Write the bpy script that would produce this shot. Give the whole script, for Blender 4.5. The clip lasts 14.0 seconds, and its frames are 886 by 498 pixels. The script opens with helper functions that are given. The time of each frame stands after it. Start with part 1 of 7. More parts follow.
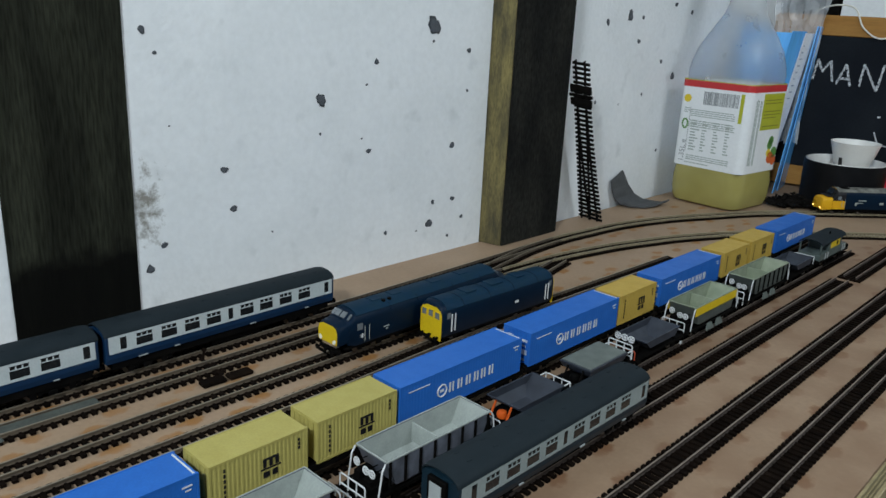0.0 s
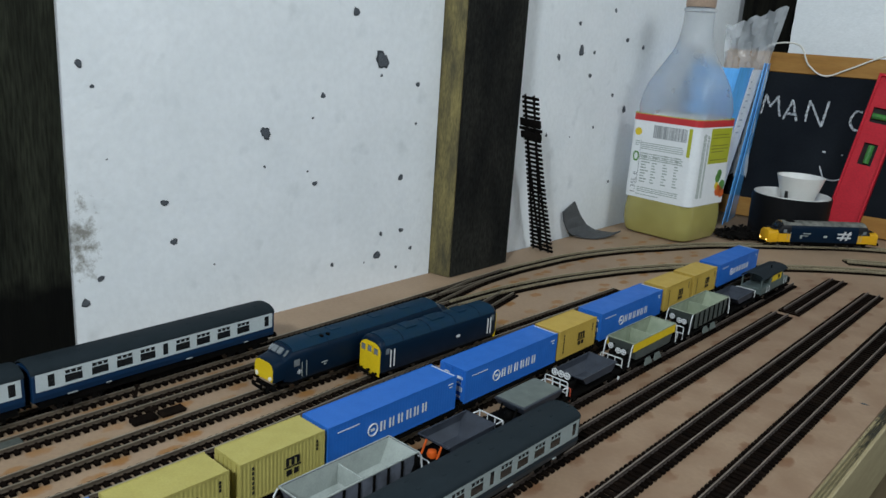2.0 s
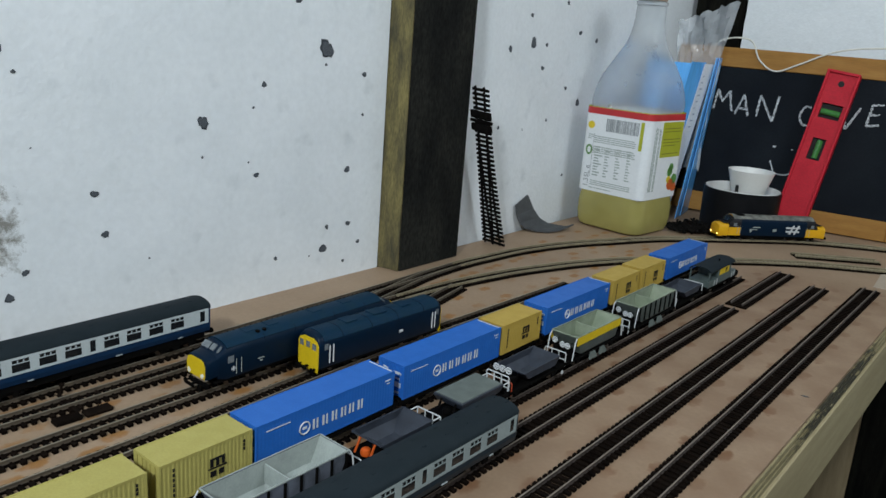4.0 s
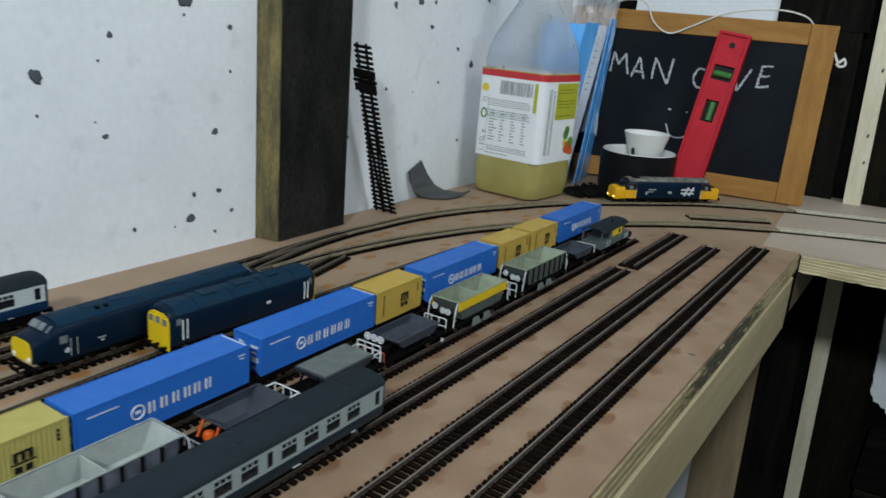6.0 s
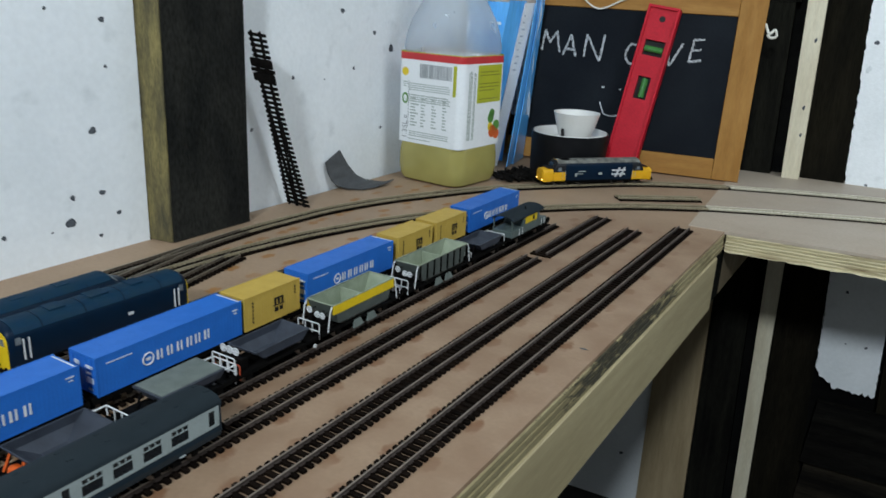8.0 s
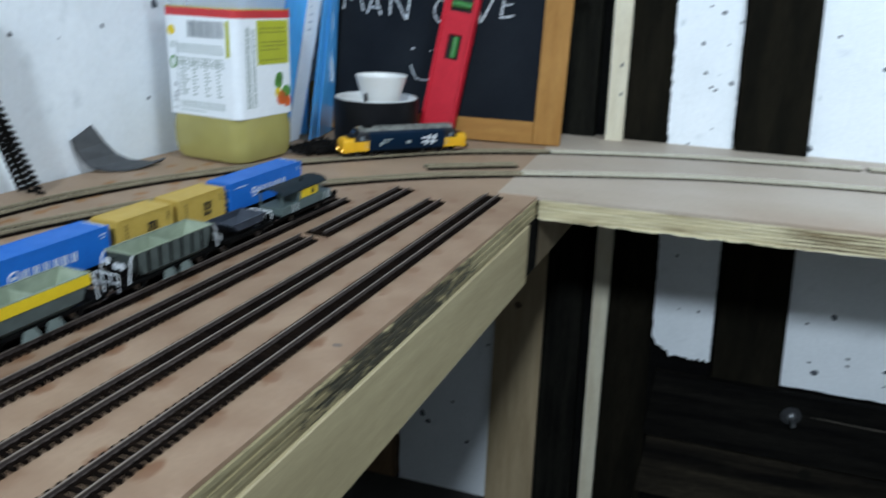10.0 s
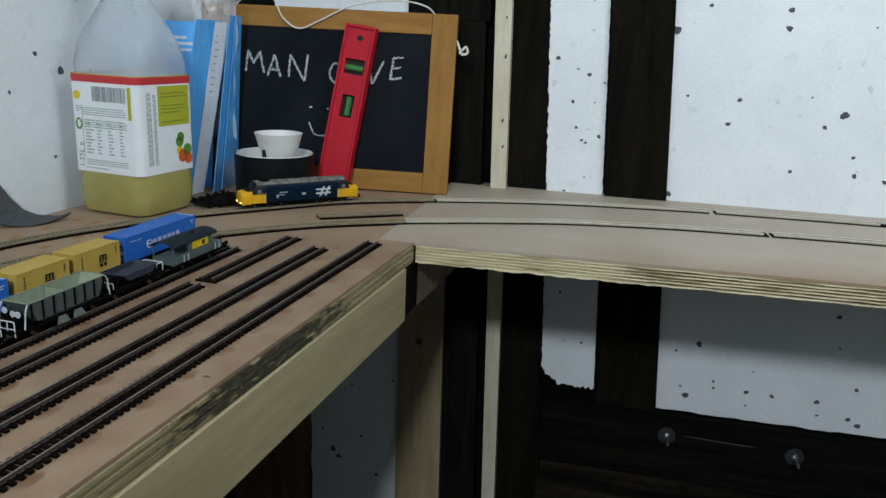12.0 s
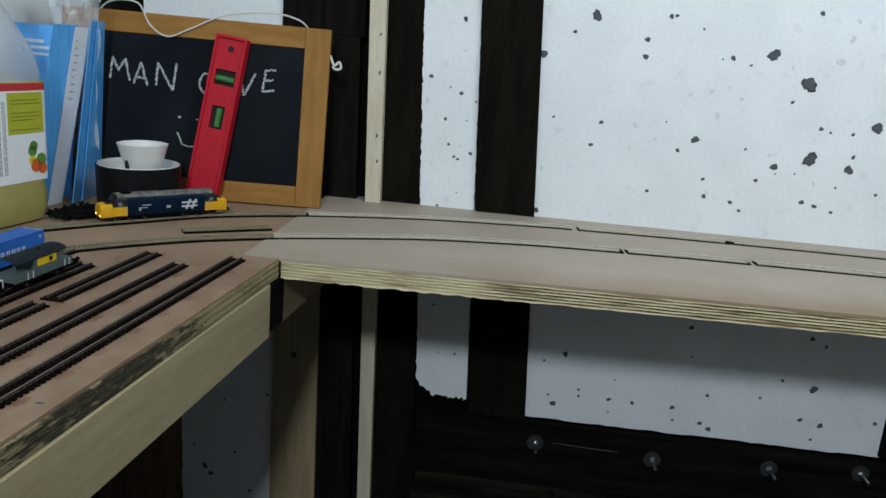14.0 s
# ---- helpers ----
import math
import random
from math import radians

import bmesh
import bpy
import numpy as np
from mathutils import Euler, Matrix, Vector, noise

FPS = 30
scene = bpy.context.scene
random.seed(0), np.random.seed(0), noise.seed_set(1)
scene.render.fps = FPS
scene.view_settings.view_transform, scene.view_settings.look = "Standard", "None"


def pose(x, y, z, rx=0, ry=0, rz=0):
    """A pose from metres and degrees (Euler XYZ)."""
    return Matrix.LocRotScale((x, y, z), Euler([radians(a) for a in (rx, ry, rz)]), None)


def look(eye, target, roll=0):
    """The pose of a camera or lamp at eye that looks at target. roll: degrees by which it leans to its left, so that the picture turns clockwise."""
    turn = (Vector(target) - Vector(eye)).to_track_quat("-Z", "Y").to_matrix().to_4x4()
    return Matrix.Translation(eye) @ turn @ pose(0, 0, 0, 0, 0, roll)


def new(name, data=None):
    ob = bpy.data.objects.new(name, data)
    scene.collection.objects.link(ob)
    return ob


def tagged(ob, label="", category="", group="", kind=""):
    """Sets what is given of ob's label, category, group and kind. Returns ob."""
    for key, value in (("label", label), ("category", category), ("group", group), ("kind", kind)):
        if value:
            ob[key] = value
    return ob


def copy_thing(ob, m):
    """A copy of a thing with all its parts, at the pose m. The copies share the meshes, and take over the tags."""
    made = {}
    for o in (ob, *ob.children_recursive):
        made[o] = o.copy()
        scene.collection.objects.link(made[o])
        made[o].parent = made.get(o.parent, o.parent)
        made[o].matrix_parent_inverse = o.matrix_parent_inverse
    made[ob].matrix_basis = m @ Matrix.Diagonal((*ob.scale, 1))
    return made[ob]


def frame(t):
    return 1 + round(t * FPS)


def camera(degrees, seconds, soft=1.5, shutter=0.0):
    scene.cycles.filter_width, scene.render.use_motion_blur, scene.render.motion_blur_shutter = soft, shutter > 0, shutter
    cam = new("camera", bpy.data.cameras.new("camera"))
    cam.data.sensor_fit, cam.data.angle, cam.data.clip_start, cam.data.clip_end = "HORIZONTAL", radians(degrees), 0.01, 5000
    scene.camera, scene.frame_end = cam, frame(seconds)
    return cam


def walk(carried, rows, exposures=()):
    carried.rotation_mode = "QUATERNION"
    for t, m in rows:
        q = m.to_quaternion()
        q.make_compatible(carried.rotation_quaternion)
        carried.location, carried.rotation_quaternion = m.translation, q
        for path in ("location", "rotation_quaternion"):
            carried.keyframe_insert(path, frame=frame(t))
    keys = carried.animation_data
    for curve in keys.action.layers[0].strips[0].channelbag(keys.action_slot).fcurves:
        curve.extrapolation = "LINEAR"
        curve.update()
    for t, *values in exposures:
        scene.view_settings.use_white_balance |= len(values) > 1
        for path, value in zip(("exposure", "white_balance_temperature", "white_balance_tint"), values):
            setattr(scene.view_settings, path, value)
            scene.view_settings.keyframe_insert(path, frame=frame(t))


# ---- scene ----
cam = camera(60.0, 14.0, shutter=0.4)
PATH = [
    (0, (0.053, 0.034, 0.343), (-1.262, 1.421, -0.246), 2.8),
    (0.5, (0.055, 0.04, 0.344), (-1.247, 1.437, -0.249), 2.9),
    (1, (0.061, 0.047, 0.344), (-1.225, 1.459, -0.251), 2.9),
    (1.5, (0.071, 0.051, 0.363), (-1.206, 1.493, -0.177), 3.3),
    (2, (0.076, 0.056, 0.36), (-1.196, 1.505, -0.17), 3.8),
    (2.5, (0.071, 0.066, 0.354), (-1.184, 1.52, -0.203), 4.6),
    (3, (0.078, 0.075, 0.357), (-1.151, 1.556, -0.189), 4.8),
    (5.3, (0.098, 0.103, 0.354), (-1.034, 1.661, -0.186), 3.9),
    (5.5, (0.102, 0.11, 0.353), (-0.992, 1.695, -0.186), 4.3),
    (6, (0.094, 0.159, 0.327), (-0.928, 1.779, -0.25), 4.7),
    (6.5, (0.102, 0.238, 0.316), (-0.883, 1.875, -0.274), 5.0),
    (7, (0.092, 0.319, 0.3), (-0.984, 1.905, -0.27), 3.7),
    (7.5, (0.14, 0.267, 0.34), (-0.897, 1.885, -0.215), 2.8),
    (7.7, (0.155, 0.245, 0.342), (-0.855, 1.87, -0.239), 2.8),
    (9.8, (0.178, 0.472, 0.263), (-0.586, 2.184, -0.433), 2.2),
    (10, (0.201, 0.453, 0.278), (-0.478, 2.224, -0.356), 2.4),
    (10.5, (0.271, 0.468, 0.303), (-0.293, 2.298, -0.275), 2.7),
    (11, (0.323, 0.432, 0.32), (-0.143, 2.294, -0.243), 2.9),
    (11.5, (0.348, 0.381, 0.321), (-0.154, 2.242, -0.213), 2.3),
    (12, (0.321, 0.367, 0.323), (-0.217, 2.219, -0.204), 2.5),
    (12.5, (0.341, 0.376, 0.328), (-0.094, 2.255, -0.202), 3.9),
    (13, (0.364, 0.382, 0.335), (-0.015, 2.275, -0.188), 4.4),
    (13.5, (0.365, 0.371, 0.341), (0.047, 2.278, -0.171), 4.8),
    (14, (0.37, 0.365, 0.345), (0.094, 2.284, -0.148), 4.8),
]
walk(cam, [(t, look(eye, target, roll)) for t, eye, target, roll in PATH],
     exposures=((0, 0.14, 6500, 10), (3, 0.20, 6500, 10), (5.5, 0.25, 6500, 10), (6.5, 0.33, 6500, 10), (7.5, 0.38, 6480, 10), (10, 0.76, 5900, 9.5), (10.5, 0.44, 6080, 9), (11.5, 0.30, 6350, 9.5), (12.5, 0.20, 6450, 10), (14, 0.16, 6400, 10)))

# the shed's two lamps under the ceiling: a bulb behind the camera and a wide lamp over the middle of the floor
world = bpy.data.worlds.new("world")
scene.world = world
world.use_nodes = True
world.node_tree.nodes["Background"].inputs[0].default_value = (0.60, 0.72, 0.85, 1)
world.node_tree.nodes["Background"].inputs[1].default_value = 0.004
for place, watts, size in (((0.45, -1.30, 1.60), 164.0, 0.14), ((1.15, 1.05, 1.50), 50.0, 0.45)):
    bulb = bpy.data.lights.new("ceiling_bulb", "POINT")
    bulb.energy, bulb.shadow_soft_size, bulb.color = watts, size, (0.83, 0.935, 1.0)
    new("ceiling_bulb", bulb).location = place

BACK = math.atan(0.066)          # the back wall is not quite square to the side wall
WALL_X = -0.705                  # face of the side wall
FLOOR, CEIL = -0.95, 2.00
HEAD = 1.60                      # height at which the leaning studs are set out


# ---- materials ----
def mat(name, col, col2=None, rough=0.6, metal=0.0, scale=25.0, fine=300.0, amount=0.5, grain=0.12, bump=0.15, depth=0.0004,
        stretch=(1, 1, 1), vary=0.0, spec=0.5, coat=0.0, emit=0.0, still=False):
    m = bpy.data.materials.new(name)
    m.use_nodes = True
    nt = m.node_tree
    b = nt.nodes["Principled BSDF"]
    co = nt.nodes.new("ShaderNodeTexCoord")
    info = nt.nodes.new("ShaderNodeObjectInfo")
    mp = nt.nodes.new("ShaderNodeMapping")
    mp.inputs["Scale"].default_value = stretch
    add = nt.nodes.new("ShaderNodeVectorMath")
    nt.links.new(co.outputs["Object"], mp.inputs[0])
    nt.links.new(mp.outputs[0], add.inputs[0])
    if not still:
        nt.links.new(info.outputs["Random"], add.inputs[1])
    n1, n2 = (nt.nodes.new("ShaderNodeTexNoise") for _ in range(2))
    for n, s in ((n1, scale), (n2, fine)):
        n.inputs["Scale"].default_value, n.inputs["Detail"].default_value = s, 4
        nt.links.new(add.outputs[0], n.inputs["Vector"])
    ramp = nt.nodes.new("ShaderNodeMapRange")
    ramp.inputs[1].default_value, ramp.inputs[2].default_value = 0.35, 0.68
    nt.links.new(n1.outputs["Fac"], ramp.inputs[0])
    mix = nt.nodes.new("ShaderNodeMix")
    mix.data_type = "RGBA"
    mul = nt.nodes.new("ShaderNodeMath")
    mul.operation, mul.inputs[1].default_value = "MULTIPLY", amount
    nt.links.new(ramp.outputs[0], mul.inputs[0])
    nt.links.new(mul.outputs[0], mix.inputs[0])
    col2 = col2 or tuple(c * 0.7 for c in col)
    mix.inputs[6].default_value, mix.inputs[7].default_value = (*col, 1), (*col2, 1)
    hsv = nt.nodes.new("ShaderNodeHueSaturation")
    g = nt.nodes.new("ShaderNodeMapRange")
    g.inputs[3].default_value, g.inputs[4].default_value = 1 - grain, 1 + grain
    g.inputs[1].default_value, g.inputs[2].default_value = 0.3, 0.7
    nt.links.new(n2.outputs["Fac"], g.inputs[0])
    val = g.outputs[0]
    if vary:
        v = nt.nodes.new("ShaderNodeMapRange")
        v.inputs[3].default_value, v.inputs[4].default_value = 1 - vary, 1 + vary
        nt.links.new(info.outputs["Random"], v.inputs[0])
        vm = nt.nodes.new("ShaderNodeMath")
        vm.operation = "MULTIPLY"
        nt.links.new(val, vm.inputs[0])
        nt.links.new(v.outputs[0], vm.inputs[1])
        val = vm.outputs[0]
    nt.links.new(val, hsv.inputs["Value"])
    nt.links.new(mix.outputs[2], hsv.inputs["Color"])
    nt.links.new(hsv.outputs[0], b.inputs["Base Color"])
    rr = nt.nodes.new("ShaderNodeMapRange")
    rr.inputs[3].default_value, rr.inputs[4].default_value = max(rough - 0.1, 0.02), min(rough + 0.1, 1)
    nt.links.new(n1.outputs["Fac"], rr.inputs[0])
    nt.links.new(rr.outputs[0], b.inputs["Roughness"])
    b.inputs["Metallic"].default_value = metal
    b.inputs["Specular IOR Level"].default_value = spec
    b.inputs["Coat Weight"].default_value = coat
    if emit:
        b.inputs["Emission Color"].default_value, b.inputs["Emission Strength"].default_value = (*col, 1), emit
    if bump:
        bp = nt.nodes.new("ShaderNodeBump")
        bp.inputs["Strength"].default_value, bp.inputs["Distance"].default_value = bump, depth
        nt.links.new(n2.outputs["Fac"], bp.inputs["Height"])
        nt.links.new(bp.outputs[0], b.inputs["Normal"])
    return m


def nodes_of(m):
    return m.node_tree, m.node_tree.nodes["Principled BSDF"]


# polystyrene: white beads, grey smudges
poly_m = mat("polystyrene", (0.80, 0.82, 0.83), (0.66, 0.69, 0.70), rough=0.75, scale=9, fine=120, amount=0.35, grain=0.03, bump=0.0)
nt, b = nodes_of(poly_m)
vo = nt.nodes.new("ShaderNodeTexVoronoi")
vo.inputs["Scale"].default_value = 210
co = nt.nodes.new("ShaderNodeTexCoord")
nt.links.new(co.outputs["Object"], vo.inputs["Vector"])
nz = nt.nodes.new("ShaderNodeTexNoise")
nz.inputs["Scale"].default_value = 45
nt.links.new(co.outputs["Object"], nz.inputs["Vector"])
ad = nt.nodes.new("ShaderNodeMath")
ad.operation = "MULTIPLY_ADD"
ad.inputs[1].default_value = 0.5
nt.links.new(vo.outputs["Distance"], ad.inputs[0])
nt.links.new(nz.outputs["Fac"], ad.inputs[2])
bp = nt.nodes.new("ShaderNodeBump")
bp.inputs["Strength"].default_value, bp.inputs["Distance"].default_value = 0.15, 0.004
nt.links.new(ad.outputs[0], bp.inputs["Height"])
nt.links.new(bp.outputs[0], b.inputs["Normal"])

# faint grey smudges
sn = nt.nodes.new("ShaderNodeTexNoise")
sn.inputs["Scale"].default_value, sn.inputs["Detail"].default_value, sn.inputs["Roughness"].default_value = 27, 3, 0.45
nt.links.new(co.outputs["Object"], sn.inputs["Vector"])
sr = nt.nodes.new("ShaderNodeMapRange")
sr.inputs[1].default_value, sr.inputs[2].default_value, sr.inputs[4].default_value = 0.62, 0.80, 0.30
nt.links.new(sn.outputs["Fac"], sr.inputs[0])
sx = nt.nodes.new("ShaderNodeMix")
sx.data_type = "RGBA"
sx.inputs[7].default_value = (0.40, 0.43, 0.44, 1)
nt.links.new(b.inputs["Base Color"].links[0].from_socket, sx.inputs[6])
nt.links.new(sr.outputs[0], sx.inputs[0])
nt.links.new(sx.outputs[2], b.inputs["Base Color"])

# the same with a grimy patch beside a stud
grimy_m = poly_m.copy()
grimy_m.name = "grimy_polystyrene"
nt, b = nodes_of(grimy_m)
co = nt.nodes.new("ShaderNodeTexCoord")
off = nt.nodes.new("ShaderNodeVectorMath")
off.operation, off.inputs[1].default_value = "SUBTRACT", (-0.705, 0.378, 0.135)
sc = nt.nodes.new("ShaderNodeVectorMath")
sc.operation, sc.inputs[1].default_value = "MULTIPLY", (0, 22.0, 11.0)
ln = nt.nodes.new("ShaderNodeVectorMath")
ln.operation = "LENGTH"
nz = nt.nodes.new("ShaderNodeTexNoise")
nz.inputs["Scale"].default_value, nz.inputs["Detail"].default_value, nz.inputs["Roughness"].default_value = 70, 8, 0.72
nt.links.new(co.outputs["Object"], off.inputs[0])
nt.links.new(co.outputs["Object"], nz.inputs["Vector"])
nt.links.new(off.outputs[0], sc.inputs[0])
nt.links.new(sc.outputs[0], ln.inputs[0])
fall = nt.nodes.new("ShaderNodeMapRange")
fall.inputs[1].default_value, fall.inputs[2].default_value, fall.inputs[3].default_value, fall.inputs[4].default_value = 0.1, 1.3, 0.34, -0.15
nt.links.new(ln.outputs["Value"], fall.inputs[0])
sm = nt.nodes.new("ShaderNodeMath")
nt.links.new(fall.outputs[0], sm.inputs[0])
nt.links.new(nz.outputs["Fac"], sm.inputs[1])
cut = nt.nodes.new("ShaderNodeMapRange")
cut.inputs[1].default_value, cut.inputs[2].default_value, cut.inputs[4].default_value = 0.70, 0.90, 0.85
nt.links.new(sm.outputs[0], cut.inputs[0])
mx = nt.nodes.new("ShaderNodeMix")
mx.data_type = "RGBA"
mx.inputs[7].default_value = (0.16, 0.145, 0.11, 1)
nt.links.new(b.inputs["Base Color"].links[0].from_socket, mx.inputs[6])
nt.links.new(cut.outputs[0], mx.inputs[0])
nt.links.new(mx.outputs[2], b.inputs["Base Color"])

# board: tan hardboard with orange-brown glue stains beside the tracks
board_m = mat("hardboard", (0.335, 0.230, 0.148), (0.262, 0.174, 0.108), rough=0.62, scale=7, fine=220, amount=0.7, grain=0.07, bump=0.08)
nt, b = nodes_of(board_m)


def math_node(op, a, c=None, d=None):
    n = nt.nodes.new("ShaderNodeMath")
    n.operation = op
    for k, v in enumerate((a, c, d)):
        if v is None:
            continue
        if isinstance(v, (int, float)):
            n.inputs[k].default_value = v
        else:
            nt.links.new(v, n.inputs[k])
    return n.outputs[0]


co = nt.nodes.new("ShaderNodeTexCoord")
sp = nt.nodes.new("ShaderNodeSeparateXYZ")
nt.links.new(co.outputs["Object"], sp.inputs[0])
blur, patch = nt.nodes.new("ShaderNodeTexNoise"), nt.nodes.new("ShaderNodeTexNoise")
for n, sc_, de in ((blur, 110, 4), (patch, 13, 1)):
    n.inputs["Scale"].default_value, n.inputs["Detail"].default_value = sc_, de
    nt.links.new(co.outputs["Object"], n.inputs["Vector"])
stain = None
for k, (xc, slope, reach) in enumerate(((-0.6125, -0.012, 0.0190), (-0.5725, 0.0, 0.0200), (-0.5145, 0.0, 0.0195), (-0.463, 0.0, 0.0195), (-0.366, 0.0, 0.0190), (-0.303, 0.0, 0.0185), (-0.251, 0.0, 0.0180), (-0.1815, 0.0, 0.0180), (-0.1165, 0.0, 0.0180))):
    dx = math_node("SUBTRACT", sp.outputs[0], xc)
    dx = math_node("SUBTRACT", math_node("ABSOLUTE", dx), reach)
    fr = math_node("FRACT", math_node("MULTIPLY_ADD", sp.outputs[1], 1 / 0.0655, 20.37 * k + 30))
    dy = math_node("MULTIPLY", math_node("SUBTRACT", fr, 0.5), 0.0655)
    ex = math_node("MULTIPLY", dx, 1 / 0.0072)
    ey = math_node("MULTIPLY", dy, 1 / 0.0125)
    d2 = math_node("MULTIPLY_ADD", ex, ex, math_node("MULTIPLY", ey, ey))
    stain = d2 if stain is None else math_node("MINIMUM", stain, d2)
edge = math_node("MULTIPLY_ADD", blur.outputs["Fac"], 3.0, math_node("SUBTRACT", stain, 1.5))
soft = nt.nodes.new("ShaderNodeMapRange")
soft.inputs[1].default_value, soft.inputs[2].default_value, soft.inputs[3].default_value, soft.inputs[4].default_value = 0.35, 1.25, 1.0, 0.0
nt.links.new(edge, soft.inputs[0])
some = nt.nodes.new("ShaderNodeMapRange")
some.inputs[1].default_value, some.inputs[2].default_value, some.inputs[3].default_value, some.inputs[4].default_value = 0.36, 0.54, 0.32, 1.0
nt.links.new(patch.outputs["Fac"], some.inputs[0])
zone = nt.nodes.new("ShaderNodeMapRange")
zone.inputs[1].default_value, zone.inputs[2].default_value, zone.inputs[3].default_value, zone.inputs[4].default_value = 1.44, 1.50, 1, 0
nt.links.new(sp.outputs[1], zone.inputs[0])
amount = math_node("MULTIPLY", math_node("MULTIPLY", soft.outputs[0], some.outputs[0]), zone.outputs[0])
tint = nt.nodes.new("ShaderNodeMix")
tint.data_type = "RGBA"
tint.inputs[6].default_value, tint.inputs[7].default_value = (0.27, 0.125, 0.036, 1), (0.165, 0.070, 0.028, 1)
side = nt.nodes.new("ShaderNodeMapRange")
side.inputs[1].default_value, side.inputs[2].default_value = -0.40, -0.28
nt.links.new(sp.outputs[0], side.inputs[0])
nt.links.new(side.outputs[0], tint.inputs[0])
mx = nt.nodes.new("ShaderNodeMix")
mx.data_type = "RGBA"
nt.links.new(b.inputs["Base Color"].links[0].from_socket, mx.inputs[6])
nt.links.new(tint.outputs[2], mx.inputs[7])
nt.links.new(amount, mx.inputs[0])
nt.links.new(mx.outputs[2], b.inputs["Base Color"])
# broad brown over the sidings: browner board plus shade put into the colour
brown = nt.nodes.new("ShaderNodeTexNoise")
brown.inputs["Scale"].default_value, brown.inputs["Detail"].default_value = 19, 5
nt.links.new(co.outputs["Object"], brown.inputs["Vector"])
siding_shade = nt.nodes.new("ShaderNodeMapRange")
siding_shade.inputs[1].default_value, siding_shade.inputs[2].default_value, siding_shade.inputs[3].default_value, siding_shade.inputs[4].default_value = 0.36, 0.66, 0.28, 0.78
nt.links.new(brown.outputs["Fac"], siding_shade.inputs[0])
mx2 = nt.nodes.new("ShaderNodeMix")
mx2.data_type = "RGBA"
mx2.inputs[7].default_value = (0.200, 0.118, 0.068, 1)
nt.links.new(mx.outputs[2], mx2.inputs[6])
nt.links.new(math_node("MULTIPLY", math_node("MULTIPLY", siding_shade.outputs[0], side.outputs[0]), zone.outputs[0]), mx2.inputs[0])
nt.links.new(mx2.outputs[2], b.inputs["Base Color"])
board2_m = mat("pale_board", (0.425, 0.355, 0.280), (0.365, 0.295, 0.225), rough=0.55, scale=8, fine=200, amount=0.7, grain=0.06, bump=0.08)

nt, b = nodes_of(board2_m)
co, sp, nz = nt.nodes.new("ShaderNodeTexCoord"), nt.nodes.new("ShaderNodeSeparateXYZ"), nt.nodes.new("ShaderNodeTexNoise")
nz.inputs["Scale"].default_value, nz.inputs["Detail"].default_value = 17, 4
nt.links.new(co.outputs["Object"], sp.inputs[0])
nt.links.new(co.outputs["Object"], nz.inputs["Vector"])
inward = math_node("MULTIPLY_ADD", sp.outputs[0], -0.0225, math_node("MULTIPLY_ADD", nz.outputs["Fac"], -0.040, sp.outputs[1]))
near_ = nt.nodes.new("ShaderNodeMapRange")
near_.inputs[1].default_value, near_.inputs[2].default_value, near_.inputs[3].default_value, near_.inputs[4].default_value = -0.022, 0.110, 0.80, 0.0
nt.links.new(inward, near_.inputs[0])
along = nt.nodes.new("ShaderNodeMapRange")
along.inputs[1].default_value, along.inputs[2].default_value, along.inputs[3].default_value = 0.18, 0.60, 0.12
nt.links.new(sp.outputs[0], along.inputs[0])
mx = nt.nodes.new("ShaderNodeMix")
mx.data_type = "RGBA"
mx.inputs[7].default_value = (0.27, 0.165, 0.085, 1)
nt.links.new(b.inputs["Base Color"].links[0].from_socket, mx.inputs[6])
nt.links.new(math_node("MULTIPLY", near_.outputs[0], along.outputs[0]), mx.inputs[0])
nt.links.new(mx.outputs[2], b.inputs["Base Color"])

ply_light = mat("ply_light", (0.74, 0.65, 0.42), (0.58, 0.48, 0.27), rough=0.7, scale=40, fine=500, amount=0.8, grain=0.15, stretch=(0.2, 0.2, 3))
ply_dark = mat("ply_dark", (0.060, 0.034, 0.012), (0.30, 0.225, 0.100), rough=0.8, scale=9, fine=300, amount=0.5, grain=0.3, stretch=(1, 1, 4))
nt, b = nodes_of(ply_dark)
co, sp, nz = nt.nodes.new("ShaderNodeTexCoord"), nt.nodes.new("ShaderNodeSeparateXYZ"), nt.nodes.new("ShaderNodeTexNoise")
nz.inputs["Scale"].default_value, nz.inputs["Detail"].default_value = 14, 4
nt.links.new(co.outputs["Object"], sp.inputs[0])
nt.links.new(co.outputs["Object"], nz.inputs["Vector"])
torn = nt.nodes.new("ShaderNodeMapRange")
torn.inputs[1].default_value, torn.inputs[2].default_value, torn.inputs[3].default_value, torn.inputs[4].default_value = 0.30, 0.46, 0.93, 0.0
nt.links.new(math_node("MULTIPLY_ADD", nz.outputs["Fac"], 0.30, math_node("SUBTRACT", sp.outputs[0], 0.12)), torn.inputs[0])
mx = nt.nodes.new("ShaderNodeMix")
mx.data_type = "RGBA"
mx.inputs[7].default_value = (0.52, 0.44, 0.25, 1)
nt.links.new(b.inputs["Base Color"].links[0].from_socket, mx.inputs[6])
nt.links.new(torn.outputs[0], mx.inputs[0])
nt.links.new(mx.outputs[2], b.inputs["Base Color"])
nt, b = nodes_of(ply_light)
co, mp, nz = nt.nodes.new("ShaderNodeTexCoord"), nt.nodes.new("ShaderNodeMapping"), nt.nodes.new("ShaderNodeTexNoise")
mp.inputs["Scale"].default_value = (0.35, 1, 6)
